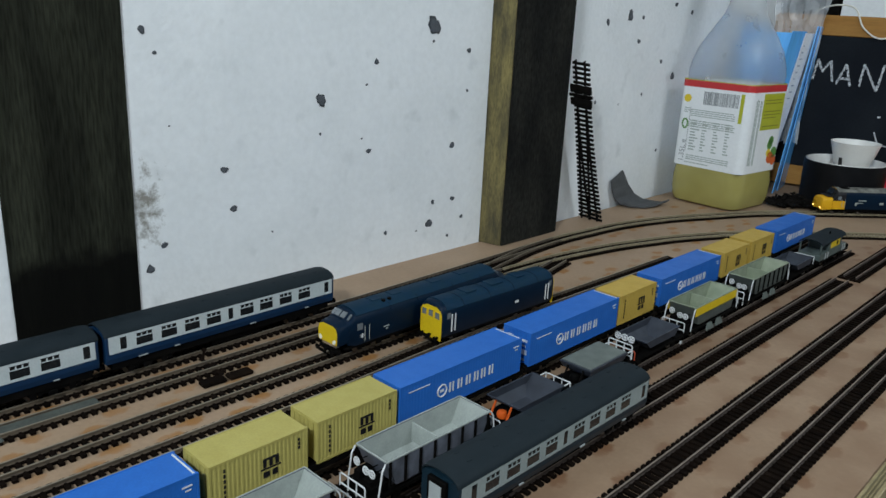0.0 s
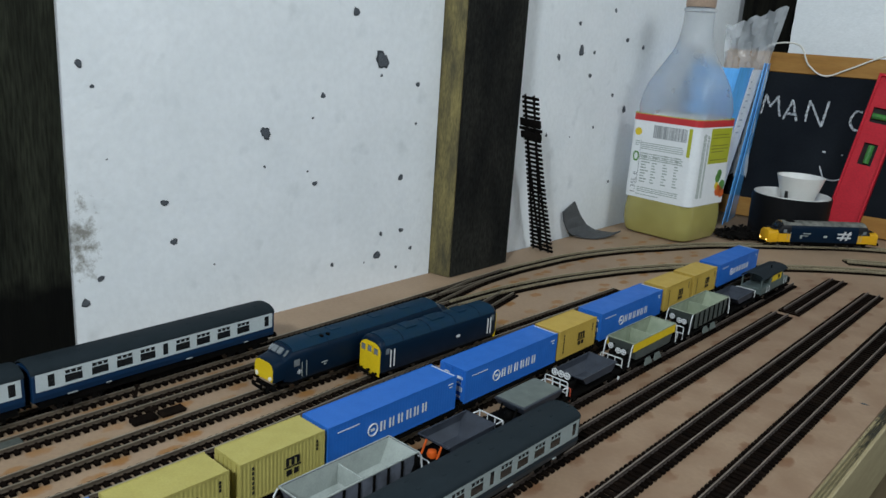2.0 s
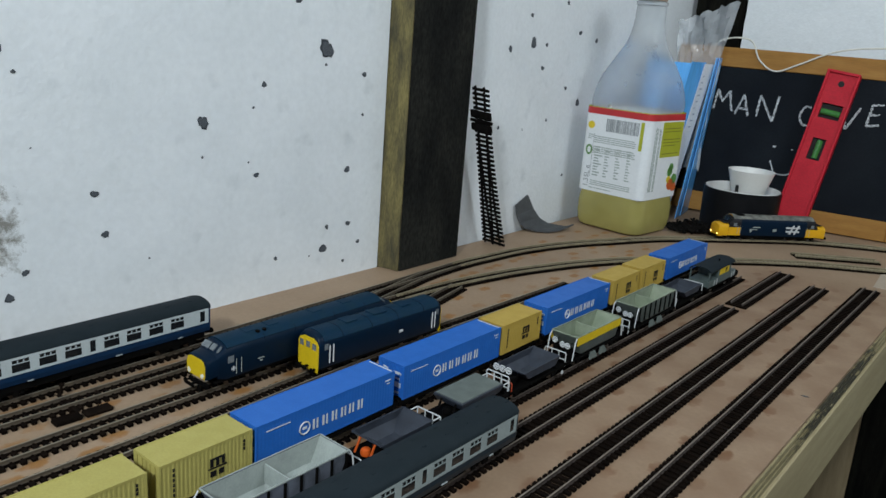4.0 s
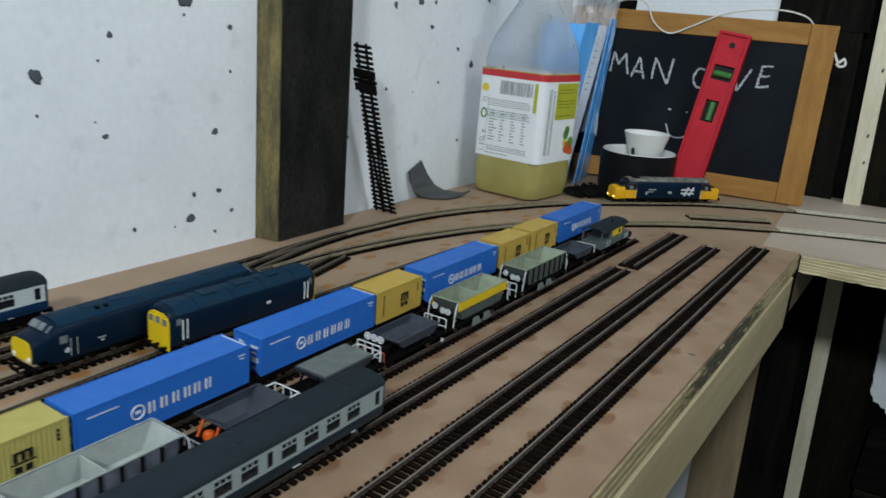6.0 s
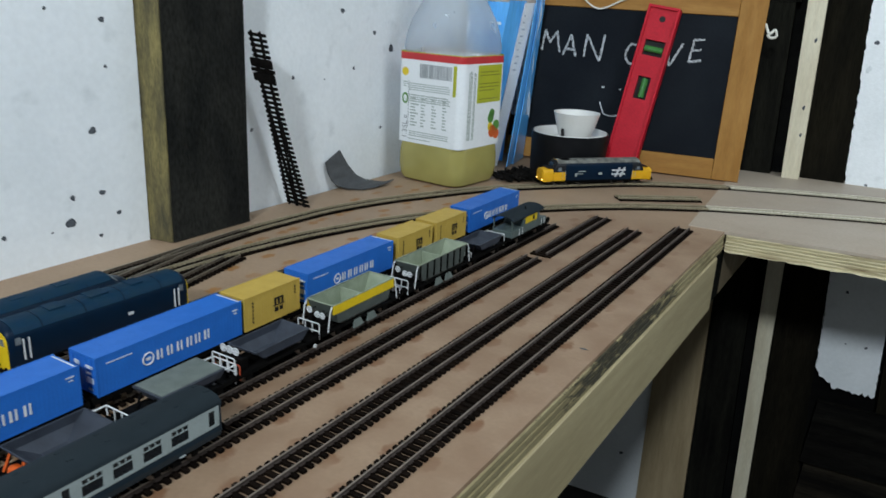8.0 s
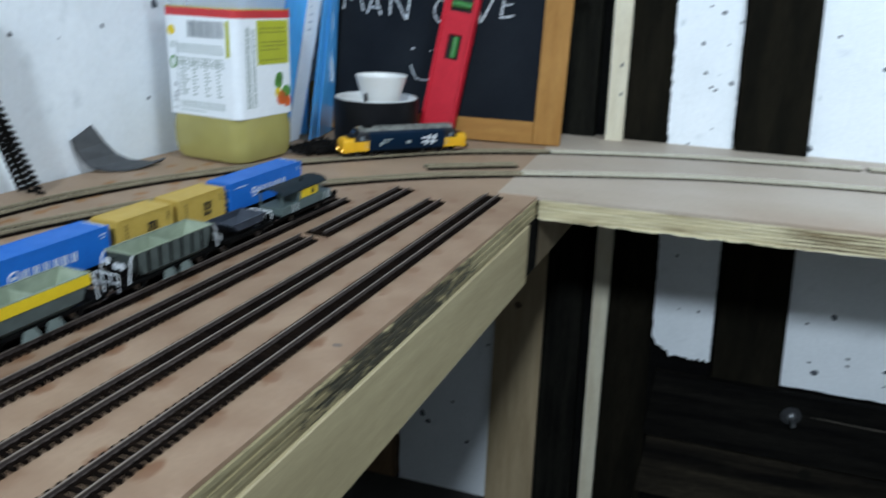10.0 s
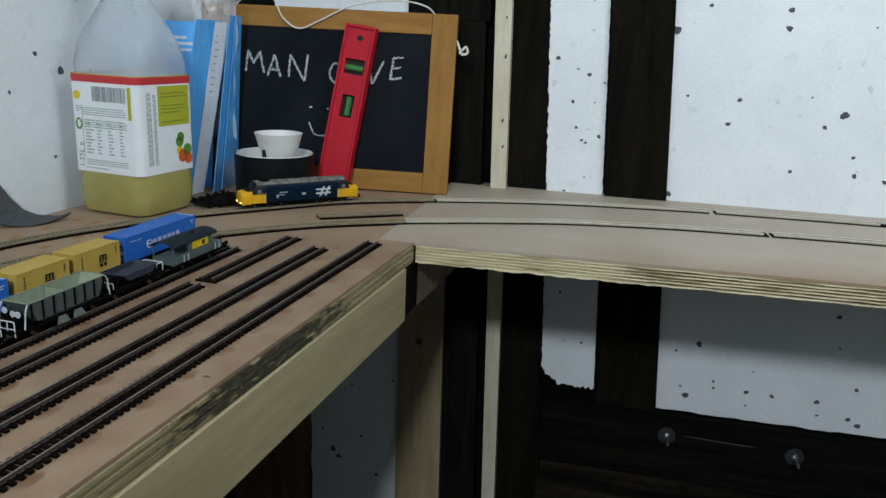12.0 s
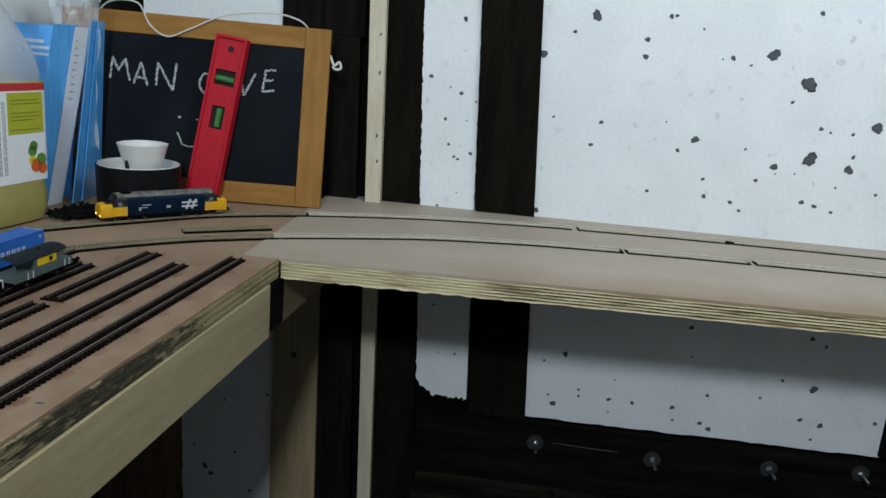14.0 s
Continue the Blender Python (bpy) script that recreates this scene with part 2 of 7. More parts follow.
nz.inputs["Scale"].default_value, nz.inputs["Detail"].default_value = 26, 5
nt.links.new(co.outputs["Object"], mp.inputs[0])
nt.links.new(mp.outputs[0], nz.inputs["Vector"])
burn = nt.nodes.new("ShaderNodeMapRange")
burn.inputs[1].default_value, burn.inputs[2].default_value, burn.inputs[4].default_value = 0.52, 0.67, 0.85
nt.links.new(nz.outputs["Fac"], burn.inputs[0])
mx = nt.nodes.new("ShaderNodeMix")
mx.data_type = "RGBA"
mx.inputs[7].default_value = (0.17, 0.100, 0.034, 1)
nt.links.new(b.inputs["Base Color"].links[0].from_socket, mx.inputs[6])
nt.links.new(burn.outputs[0], mx.inputs[0])
nt.links.new(mx.outputs[2], b.inputs["Base Color"])
ply_worn = mat("ply_worn", (0.33, 0.275, 0.145), (0.19, 0.15, 0.07), rough=0.8, scale=24, fine=150, amount=1.0, grain=0.22, stretch=(1, 0.30, 2.5), still=True)
nt, b = nodes_of(ply_worn)
co, sp, mp = nt.nodes.new("ShaderNodeTexCoord"), nt.nodes.new("ShaderNodeSeparateXYZ"), nt.nodes.new("ShaderNodeMapping")
mp.inputs["Scale"].default_value = (1, 0.55, 2.6)
nt.links.new(co.outputs["Object"], sp.inputs[0])
nt.links.new(co.outputs["Object"], mp.inputs[0])
smear = nt.nodes.new("ShaderNodeTexNoise")
smear.inputs["Scale"].default_value, smear.inputs["Detail"].default_value, smear.inputs["Roughness"].default_value = 62, 6, 0.72
nt.links.new(mp.outputs[0], smear.inputs["Vector"])
far = math_node("MULTIPLY", math_node("ABSOLUTE", math_node("SUBTRACT", sp.outputs[1], 1.05)), 1 / 0.27)
dirt = nt.nodes.new("ShaderNodeMapRange")
dirt.inputs[1].default_value, dirt.inputs[2].default_value, dirt.inputs[3].default_value, dirt.inputs[4].default_value = 0.12, 0.34, 1.0, 0.0
nt.links.new(math_node("MULTIPLY_ADD", smear.outputs["Fac"], 3.2, math_node("SUBTRACT", math_node("MULTIPLY", far, far), 1.62)), dirt.inputs[0])
mx = nt.nodes.new("ShaderNodeMix")
mx.data_type = "RGBA"
mx.inputs[7].default_value = (0.030, 0.025, 0.012, 1)
nt.links.new(b.inputs["Base Color"].links[0].from_socket, mx.inputs[6])
nt.links.new(math_node("MULTIPLY", dirt.outputs[0], 0.97), mx.inputs[0])
nt.links.new(mx.outputs[2], b.inputs["Base Color"])
pine_m = mat("pale_pine", (0.38, 0.310, 0.172), (0.27, 0.215, 0.112), rough=0.65, scale=14, fine=160, amount=0.8, grain=0.08, stretch=(3, 0.3, 3), bump=0.1)
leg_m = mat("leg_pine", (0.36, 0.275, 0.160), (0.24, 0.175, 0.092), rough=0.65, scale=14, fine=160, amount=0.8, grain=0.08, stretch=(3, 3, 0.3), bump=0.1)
batten_m = mat("cream_batten", (0.66, 0.60, 0.45), (0.52, 0.44, 0.30), rough=0.6, scale=20, fine=180, amount=0.7, grain=0.08, stretch=(3, 3, 0.4))
black_m = mat("black_timber", (0.004, 0.004, 0.0035), (0.015, 0.0145, 0.0105), rough=0.85, scale=18, fine=190, amount=0.7, grain=0.4, stretch=(3, 3, 0.25), bump=0.4, depth=0.001, spec=0.035)
weathered_m = mat("weathered_black_timber", (0.0120, 0.0128, 0.0092), (0.030, 0.032, 0.022), rough=0.85, scale=14, fine=160, amount=0.9, grain=0.45, stretch=(3, 3, 0.3), bump=0.4, depth=0.001, spec=0.06)
beam_m = mat("black_beam", (0.0032, 0.0031, 0.0029), (0.013, 0.0118, 0.0092), rough=0.85, scale=18, fine=190, amount=0.7, grain=0.4, stretch=(0.25, 3, 3), bump=0.4, depth=0.001, spec=0.035)
nt, b = nodes_of(weathered_m)
co, sp, nz = nt.nodes.new("ShaderNodeTexCoord"), nt.nodes.new("ShaderNodeSeparateXYZ"), nt.nodes.new("ShaderNodeTexNoise")
nz.inputs["Scale"].default_value, nz.inputs["Detail"].default_value = 30, 6
nt.links.new(co.outputs["Object"], sp.inputs[0])
nt.links.new(co.outputs["Object"], nz.inputs["Vector"])
line = math_node("MULTIPLY_ADD", nz.outputs["Fac"], -0.05, math_node("SUBTRACT", sp.outputs[2], 0.062))
old = nt.nodes.new("ShaderNodeMapRange")
old.inputs[1].default_value, old.inputs[2].default_value, old.inputs[3].default_value, old.inputs[4].default_value = 0.0, 0.016, 0.92, 0.0
nt.links.new(line, old.inputs[0])
mx = nt.nodes.new("ShaderNodeMix")
mx.data_type = "RGBA"
mx.inputs[7].default_value = (0.0028, 0.0028, 0.0026, 1)
nt.links.new(b.inputs["Base Color"].links[0].from_socket, mx.inputs[6])
nt.links.new(old.outputs[0], mx.inputs[0])
nt.links.new(mx.outputs[2], b.inputs["Base Color"])
rawside_m = mat("raw_timber_side", (0.20, 0.16, 0.055), (0.045, 0.04, 0.022), rough=0.8, scale=26, fine=260, amount=0.9, grain=0.3, stretch=(2, 2, 0.5), bump=0.5, depth=0.001)
post_m = mat("rough_black_post", (0.0105, 0.0108, 0.0098), (0.025, 0.0245, 0.0205), rough=0.85, scale=13, fine=170, amount=0.85, grain=0.40, stretch=(1.6, 1.6, 0.7), bump=0.5, depth=0.001, spec=0.06)
brownstud_m = mat("brown_black_timber", (0.0055, 0.0050, 0.0034), (0.0125, 0.0105, 0.0066), rough=0.85, scale=14, fine=170, amount=0.85, grain=0.35, stretch=(3, 3, 0.3), bump=0.4, depth=0.001, spec=0.035)
backing_m = mat("black_backing", (0.003, 0.003, 0.003), (0.007, 0.007, 0.006), rough=0.85, spec=0.035, scale=6, fine=140, amount=0.8, grain=0.3, stretch=(0.4, 3, 3), bump=0.4, depth=0.001)
rim_m = mat("fleck_rim", (0.030, 0.034, 0.040), (0.055, 0.062, 0.072), rough=0.9, scale=150, fine=900, amount=0.9, grain=0.3)
chip_m = mat("dark_fleck", (0.110, 0.122, 0.138), (0.050, 0.056, 0.066), rough=0.9, scale=150, fine=900, amount=0.9, grain=0.3, bump=0.5, depth=0.001)
smudge_m = mat("grime", (0.60, 0.63, 0.64), (0.71, 0.74, 0.75), rough=0.9, scale=90, fine=300, amount=0.9, grain=0.25)
room_m = mat("plain_wall", (0.07, 0.07, 0.07), rough=0.8, scale=3, fine=60)
floor_m = mat("dark_floor", (0.03, 0.028, 0.025), rough=0.8, scale=3, fine=60)
rail_m = mat("nickel_rail", (0.095, 0.072, 0.048), (0.05, 0.036, 0.025), rough=0.55, metal=0.0, scale=50, fine=400, amount=0.8, grain=0.15, bump=0.1)
curverail_m = mat("curve_rail", (0.27, 0.225, 0.145), (0.16, 0.128, 0.080), rough=0.55, spec=0.15, scale=50, fine=400, amount=0.8, grain=0.15, bump=0.1)
railtop_m = mat("bright_rail", (0.50, 0.455, 0.345), (0.35, 0.31, 0.22), rough=0.45, spec=0.25, metal=0.0, scale=50, fine=400, amount=0.6, grain=0.1, bump=0.1)
sidingrail_m = mat("siding_rail", (0.060, 0.046, 0.040), (0.030, 0.022, 0.018), rough=0.6, spec=0.15, scale=50, fine=400, amount=0.8, grain=0.15, bump=0.1)
sleeper_m = mat("sleeper_plastic", (0.0050, 0.0035, 0.0027), (0.0105, 0.0066, 0.0045), spec=0.02, rough=0.8, scale=80, fine=500, amount=0.7, grain=0.3, vary=0.3)



def polished(m, top, rough):
    """Running surface of a rail: its top is worn bright, its sides stay dull."""
    nt, b = nodes_of(m)
    geo, sep = nt.nodes.new("ShaderNodeTexCoord"), nt.nodes.new("ShaderNodeSeparateXYZ")
    nt.links.new(geo.outputs["Object"], sep.inputs[0])
    up = nt.nodes.new("ShaderNodeMapRange")
    up.inputs[1].default_value, up.inputs[2].default_value = 0.0058, 0.0064
    nt.links.new(sep.outputs[2], up.inputs[0])
    mx = nt.nodes.new("ShaderNodeMix")
    mx.data_type = "RGBA"
    mx.inputs[7].default_value = (*top, 1)
    nt.links.new(b.inputs["Base Color"].links[0].from_socket, mx.inputs[6])
    nt.links.new(up.outputs[0], mx.inputs[0])
    nt.links.new(mx.outputs[2], b.inputs["Base Color"])
    shine = nt.nodes.new("ShaderNodeMapRange")
    shine.inputs[4].default_value = 0.45
    nt.links.new(up.outputs[0], shine.inputs[0])
    nt.links.new(shine.outputs[0], b.inputs["Metallic"])
    mr = nt.nodes.new("ShaderNodeMapRange")
    mr.inputs[3].default_value, mr.inputs[4].default_value = 0.6, rough
    nt.links.new(up.outputs[0], mr.inputs[0])
    nt.links.new(mr.outputs[0], b.inputs["Roughness"])


polished(rail_m, (0.30, 0.26, 0.20), 0.42)
polished(railtop_m, (0.90, 0.86, 0.74), 0.28)
polished(sidingrail_m, (0.25, 0.205, 0.168), 0.42)
polished(curverail_m, (0.40, 0.345, 0.235), 0.48)


# ---- mesh helpers ----
def box(bm, x0, x1, y0, y1, z0, z1, bevel=0.0):
    r = bmesh.ops.create_cube(bm, size=1.0)
    vs = r["verts"]
    for v in vs:
        v.co = Vector(((x0 + x1) / 2 + v.co.x * (x1 - x0), (y0 + y1) / 2 + v.co.y * (y1 - y0), (z0 + z1) / 2 + v.co.z * (z1 - z0)))
    if bevel:
        es = {e for v in vs for e in v.link_edges}
        bmesh.ops.bevel(bm, geom=list(es), offset=bevel, segments=1, affect="EDGES")
    return bm


def boxes(*dims, bevel=0.0):
    bm = bmesh.new()
    for d in dims:
        box(bm, *d, bevel=bevel)
    return bm


def hexa(bm, low, high):
    """A block from four low and four high corners, both counterclockwise from above."""
    lo, hi = [bm.verts.new(p) for p in low], [bm.verts.new(p) for p in high]
    bm.faces.new(lo[::-1])
    bm.faces.new(hi)
    for i in range(4):
        j = (i + 1) % 4
        bm.faces.new((lo[i], lo[j], hi[j], hi[i]))
    return bm


def loft(sections, caps=True):
    """A skin over rings of equally many points."""
    bm = bmesh.new()
    rings = [[bm.verts.new(p) for p in s] for s in sections]
    n = len(rings[0])
    for a, c in zip(rings, rings[1:]):
        for i in range(n):
            j = (i + 1) % n
            bm.faces.new((a[i], a[j], c[j], c[i]))
    if caps:
        bm.faces.new(rings[0][::-1])
        bm.faces.new(rings[-1])
    bmesh.ops.recalc_face_normals(bm, faces=bm.faces)
    return bm


def lathe(profile, n=32, centre=(0, 0, 0), bm=None):
    """Turns a list of (radius, height) round the z axis."""
    bm = bm or bmesh.new()
    cx, cy, cz = centre
    rings = []
    for r, z in profile:
        rings.append([bm.verts.new((cx + r * math.cos(2 * math.pi * i / n), cy + r * math.sin(2 * math.pi * i / n), cz + z)) for i in range(n)])
    for a, c in zip(rings, rings[1:]):
        for i in range(n):
            j = (i + 1) % n
            bm.faces.new((a[i], a[j], c[j], c[i]))
    bm.faces.new(rings[0][::-1])
    bm.faces.new(rings[-1])
    return bm


def rod(bm, a, c, r=0.0005, n=6):
    a, c = Vector(a), Vector(c)
    d = (c - a).normalized()
    u = d.orthogonal().normalized()
    w = d.cross(u)
    rings = [[bm.verts.new(p + u * (r * math.cos(2 * math.pi * i / n)) + w * (r * math.sin(2 * math.pi * i / n))) for i in range(n)] for p in (a, c)]
    for i in range(n):
        j = (i + 1) % n
        bm.faces.new((rings[0][i], rings[0][j], rings[1][j], rings[1][i]))
    bm.faces.new(rings[0][::-1])
    bm.faces.new(rings[1])
    return bm


def tube(points, r=0.001, n=8, bm=None):
    """A round cord through points."""
    bm = bm or bmesh.new()
    pts = [Vector(p) for p in points]
    rings, u = [], None
    for i, p in enumerate(pts):
        d = (pts[min(i + 1, len(pts) - 1)] - pts[max(i - 1, 0)]).normalized()
        u = d.orthogonal().normalized() if u is None else (u - d * u.dot(d)).normalized()
        w = d.cross(u)
        rings.append([bm.verts.new(p + u * (r * math.cos(2 * math.pi * k / n)) + w * (r * math.sin(2 * math.pi * k / n))) for k in range(n)])
    for a, c in zip(rings, rings[1:]):
        for i in range(n):
            j = (i + 1) % n
            bm.faces.new((a[i], a[j], c[j], c[i]))
    bm.faces.new(rings[0][::-1])
    bm.faces.new(rings[-1])
    return bm


def spline(pts, step=0.012):
    """A smooth line through points, sampled evenly."""
    P = [Vector((*p, 0)) if len(p) == 2 else Vector(p) for p in pts]
    P = [P[0] * 2 - P[1], *P, P[-1] * 2 - P[-2]]
    dense = []
    for i in range(1, len(P) - 2):
        p0, p1, p2, p3 = P[i - 1:i + 3]
        for k in range(30):
            t = k / 30
            dense.append(0.5 * (2 * p1 + (p2 - p0) * t + (2 * p0 - 5 * p1 + 4 * p2 - p3) * t * t + (3 * p1 - p0 - 3 * p2 + p3) * t ** 3))
    dense.append(P[-2])
    out, left = [dense[0]], step
    for a, c in zip(dense, dense[1:]):
        d = (c - a).length
        while d > 0 and left <= d:
            a = a + (c - a) * (left / d)
            out.append(a)
            d, left = (c - a).length, step
        left -= d
    return out


def part(name, bm, material, parent=None, label="", smooth=False):
    me = bpy.data.meshes.new(name)
    bm.to_mesh(me)
    bm.free()
    me.materials.append(material)
    if smooth:
        for p in me.polygons:
            p.use_smooth = True
        me.set_sharp_from_angle(angle=radians(35))
    ob = new(name, me)
    ob.parent = parent
    return tagged(ob, label=label)


def share(name, me, parent, m):
    ob = new(name, me)
    ob.parent = parent
    ob.matrix_local = m
    return ob


def thing(name, label, category, m=None, group="", kind=""):
    ob = new(name)
    ob.empty_display_size = 0.02
    ob.matrix_world = m or Matrix()
    return tagged(ob, label, category, group, kind)


# ---- the shed ----
def structure(name, bm, material, label, category, m=None):
    ob = part(name, bm, material)
    if m:
        ob.matrix_world = m
    return tagged(ob, label, category, kind="structure")


structure("floor", boxes((-0.9, 2.4, -3.3, 2.6, FLOOR - 0.05, FLOOR)), floor_m, "dark bare shed floor", "floor")
# unseen surfaces that close the shed, dark grey so they bounce little light
structure("ceiling", boxes((-0.9, 2.4, -3.3, 2.6, CEIL, CEIL + 0.05)), room_m, "plain dark grey unseen shed ceiling", "ceiling")
structure("wall_east", boxes((2.2, 2.3, -3.2, 2.5, FLOOR, CEIL)), room_m, "plain dark grey unseen shed wall", "wall")
structure("wall_south", boxes((-0.8, 2.2, -3.2, -3.1, FLOOR, CEIL)), room_m, "plain dark grey unseen shed wall", "wall")
wall_w = structure("wall_west", boxes((WALL_X - 0.10, WALL_X - 0.034, -3.1, 2.35, FLOOR, CEIL)), backing_m, "black boarded shed wall lined with white polystyrene", "wall")
NORTH = pose(0, 2.083, 0, 0, 0, math.degrees(BACK))
wall_n = structure("wall_north", boxes((-0.80, 2.35, 0.03, 0.10, FLOOR, CEIL)), backing_m, "black boarded shed wall lined with white polystyrene", "wall", NORTH)


def ragged(u0, u1, v0, v1, rough, seed, cell=0.02):
    """Outline of a torn panel: corners (u, v) with rough edges where asked (left, right, low, high)."""
    rnd = random.Random(seed)
    pts = []
    for (a, c, amp) in (((u0, v0), (u1, v0), rough[2]), ((u1, v0), (u1, v1), rough[1]), ((u1, v1), (u0, v1), rough[3]), ((u0, v1), (u0, v0), rough[0])):
        n = max(1, int(math.hypot(c[0] - a[0], c[1] - a[1]) / cell)) if amp else 1
        for i in range(n):
            t = i / n
            j = rnd.uniform(-amp, amp) if 0 < i else 0
            horizontal = abs(c[0] - a[0]) > abs(c[1] - a[1])
            pts.append((a[0] + (c[0] - a[0]) * t + (0 if horizontal else j), a[1] + (c[1] - a[1]) * t + (j if horizontal else 0)))
    return pts


def face_x(y):
    """Face of the side wall's lining: behind the post it runs slightly away from the tracks."""
    return WALL_X if y < 1.0 else WALL_X - 0.0025 - 0.025 * (y - 1.066)


def panel_west(y0, y1, z0, z1, seed, rough=(0.0, 0.0, 0.002, 0.0), material=poly_m):
    pts = ragged(y0, y1, z0, z1, rough, seed)
    bm = loft([[(WALL_X - 0.033, y, z) for y, z in pts], [(face_x(y), y, z) for y, z in pts]])
    return part("insulation_panel", bm, material, wall_w, "white polystyrene panel with dark flecks")


def panel_north(x0, x1, z0, z1, seed, rough=(0.0, 0.0, 0.0, 0.0), lean=0.0, cell=0.02, broken=False):
    pts = ragged(x0, x1, z0, z1, rough, seed, cell)
    if broken:                   # the low corner has crumbled away
        pts = [(x0 + 0.001, z0 + 0.038), (x0 + 0.007, z0 + 0.030), (x0 + 0.009, z0 + 0.021), (x0 + 0.020, z0 + 0.019), (x0 + 0.027, z0 + 0.010), (x0 + 0.034, z0 + 0.011)] + [p for p in pts if not (p[0] < x0 + 0.036 and p[1] < z0 + 0.040)]
    pts = [(u - lean * v, v) for u, v in pts]
    bm = loft([[(x, 0.029, z) for x, z in pts], [(x, 0.0, z) for x, z in pts]])
    return part("insulation_panel", bm, poly_m, wall_n, "white polystyrene panel with dark flecks")


def blob(seed, points, squash, sharp, materials, tail=0.0):
    """A hole left by crumbled beads: a jagged dark rim round paler broken facets."""
    rnd = random.Random(seed)
    bm = bmesh.new()
    outer, inner = [], []
    n = points * 2
    p, q = rnd.uniform(0, 6.28), rnd.uniform(0, 6.28)
    for i in range(n):
        a = 2 * math.pi * (i + rnd.uniform(-0.22, 0.22)) / n
        r = (0.90 + 0.13 * math.sin(2 * a + p) + 0.09 * math.sin(3 * a + q)) * (rnd.uniform(1.0, 1.0 + sharp) if i % 2 else rnd.uniform(1.0 - sharp, 1.0)) * (1 - 0.3 * tail + tail * max(0.0, math.cos(a - p)) ** 4)
        outer.append(bm.verts.new((0, r * squash * math.cos(a), r * math.sin(a))))
        k = r * rnd.uniform(0.70, 0.88)
        inner.append(bm.verts.new((rnd.uniform(0.02, 0.09), k * squash * math.cos(a), k * math.sin(a))))
    mid = bm.verts.new((rnd.uniform(0.02, 0.08), rnd.uniform(-0.2, 0.2), rnd.uniform(-0.2, 0.2)))
    for i in range(n):
        j = (i + 1) % n
        bm.faces.new((outer[i], outer[j], inner[j], inner[i]))
        bm.faces.new((inner[i], inner[j], mid)).material_index = 1
    me = bpy.data.meshes.new("fleck")
    bm.to_mesh(me)
    bm.free()
    for material in materials:
        me.materials.append(material)
    return me


FLECKS = [blob(40 + i, (5, 6, 7, 9)[i % 4], 0.76 + 0.06 * (i % 5), 0.10 + 0.05 * (i % 3), (rim_m, chip_m)) for i in range(8)]
CRUMBLED = [blob(60 + i, (8, 10, 9, 7)[i], (0.80, 0.95, 0.88, 1.0)[i], (0.18, 0.22, 0.16, 0.26)[i], (rim_m, chip_m), (0.45, 0.15, 0.60, 0.25)[i]) for i in range(4)]
FAINT = [blob(70 + i, 7, 0.75 + 0.1 * i, 0.12, (smudge_m, smudge_m)) for i in range(3)]


def fleck(panel, place, turn, r, i, kinds):
    kind = CRUMBLED[i % 4] if r > 0.0075 and kinds is FLECKS else kinds[(i * 3) % len(kinds)]
    share("fleck", kind, panel, place @ Matrix.Rotation(turn, 4, "X") @ Matrix.Diagonal((r * 1.2, r * 1.2, r * 1.2, 1)))


def flecks_west(panel, spots):
    for i, (y, z, r) in enumerate(spots):
        fleck(panel, Matrix.Translation((face_x(y) + 0.0006, y, z)), i * 2.4, r, i, FLECKS)


def flecks_north(panel, spots, kinds=FLECKS):
    for i, (x, z, r) in enumerate(spots):
        fleck(panel, pose(x, -0.0006, z, 0, 0, -90), i * 2.4, r, i, kinds)


panel_west(-3.1, 0.245, FLOOR, CEIL, 1)
pw2 = panel_west(0.362, 0.914, -0.62, CEIL, 2, (0.002, 0.0, 0.003, 0.0), grimy_m)
pw3 = panel_west(1.066, 2.2, -0.62, CEIL, 3, (0.003, 0.0, 0.003, 0.0))


def run_up(low, high):
    """Carries corners set out at HEAD on to the ceiling along their lean."""
    return [Vector(a) + (Vector(c) - Vector(a)) * ((CEIL - a[2]) / (HEAD - a[2])) if c[2] == HEAD else c for a, c in zip(low, high)]


def stud(name, corners_low, corners_high, material, label, m=None):
    corners_high = run_up(corners_low, corners_high)
    ob = structure(name, hexa(bmesh.new(), corners_low, corners_high), material, label, "timber", m)
    return ob


def rect(x0, x1, y0, y1, z):
    return [(x0, y0, z), (x1, y0, z), (x1, y1, z), (x0, y1, z)]


stud("wall_stud", rect(WALL_X - 0.029, WALL_X + 0.002, 0.243, 0.363, FLOOR), rect(WALL_X - 0.029, WALL_X + 0.002, 0.248, 0.373, HEAD), weathered_m, "weathered black-stained vertical timber stud on the wall")
post = stud("wall_stud", [(WALL_X - 0.029, 0.915, 0.001), (-0.667, 0.9245, 0.001), (-0.667, 1.065, 0.001), (WALL_X - 0.029, 1.065, 0.001)], [(WALL_X - 0.029, 0.916, HEAD), (-0.667, 0.9265, HEAD), (-0.667, 1.066, HEAD), (WALL_X - 0.029, 1.066, HEAD)], post_m, "rough black-stained timber post with a bare yellowish side")
part("bare_side", hexa(bmesh.new(), [(WALL_X - 0.02, 0.9125, 0.001), (-0.6690, 0.9220, 0.001), (-0.6690, 0.9238, 0.001), (WALL_X - 0.02, 0.9145, 0.001)], [(WALL_X - 0.02, 0.9135, HEAD), (-0.6690, 0.9240, HEAD), (-0.6690, 0.9258, HEAD), (WALL_X - 0.02, 0.9155, HEAD)]), rawside_m, post, "bare yellowish sawn wood")
stud("wall_stud", rect(WALL_X - 0.029, -0.667, 0.926, 1.065, FLOOR), rect(WALL_X - 0.029, -0.667, 0.926, 1.065, -0.031), black_m, "rough black-stained timber post below the board")

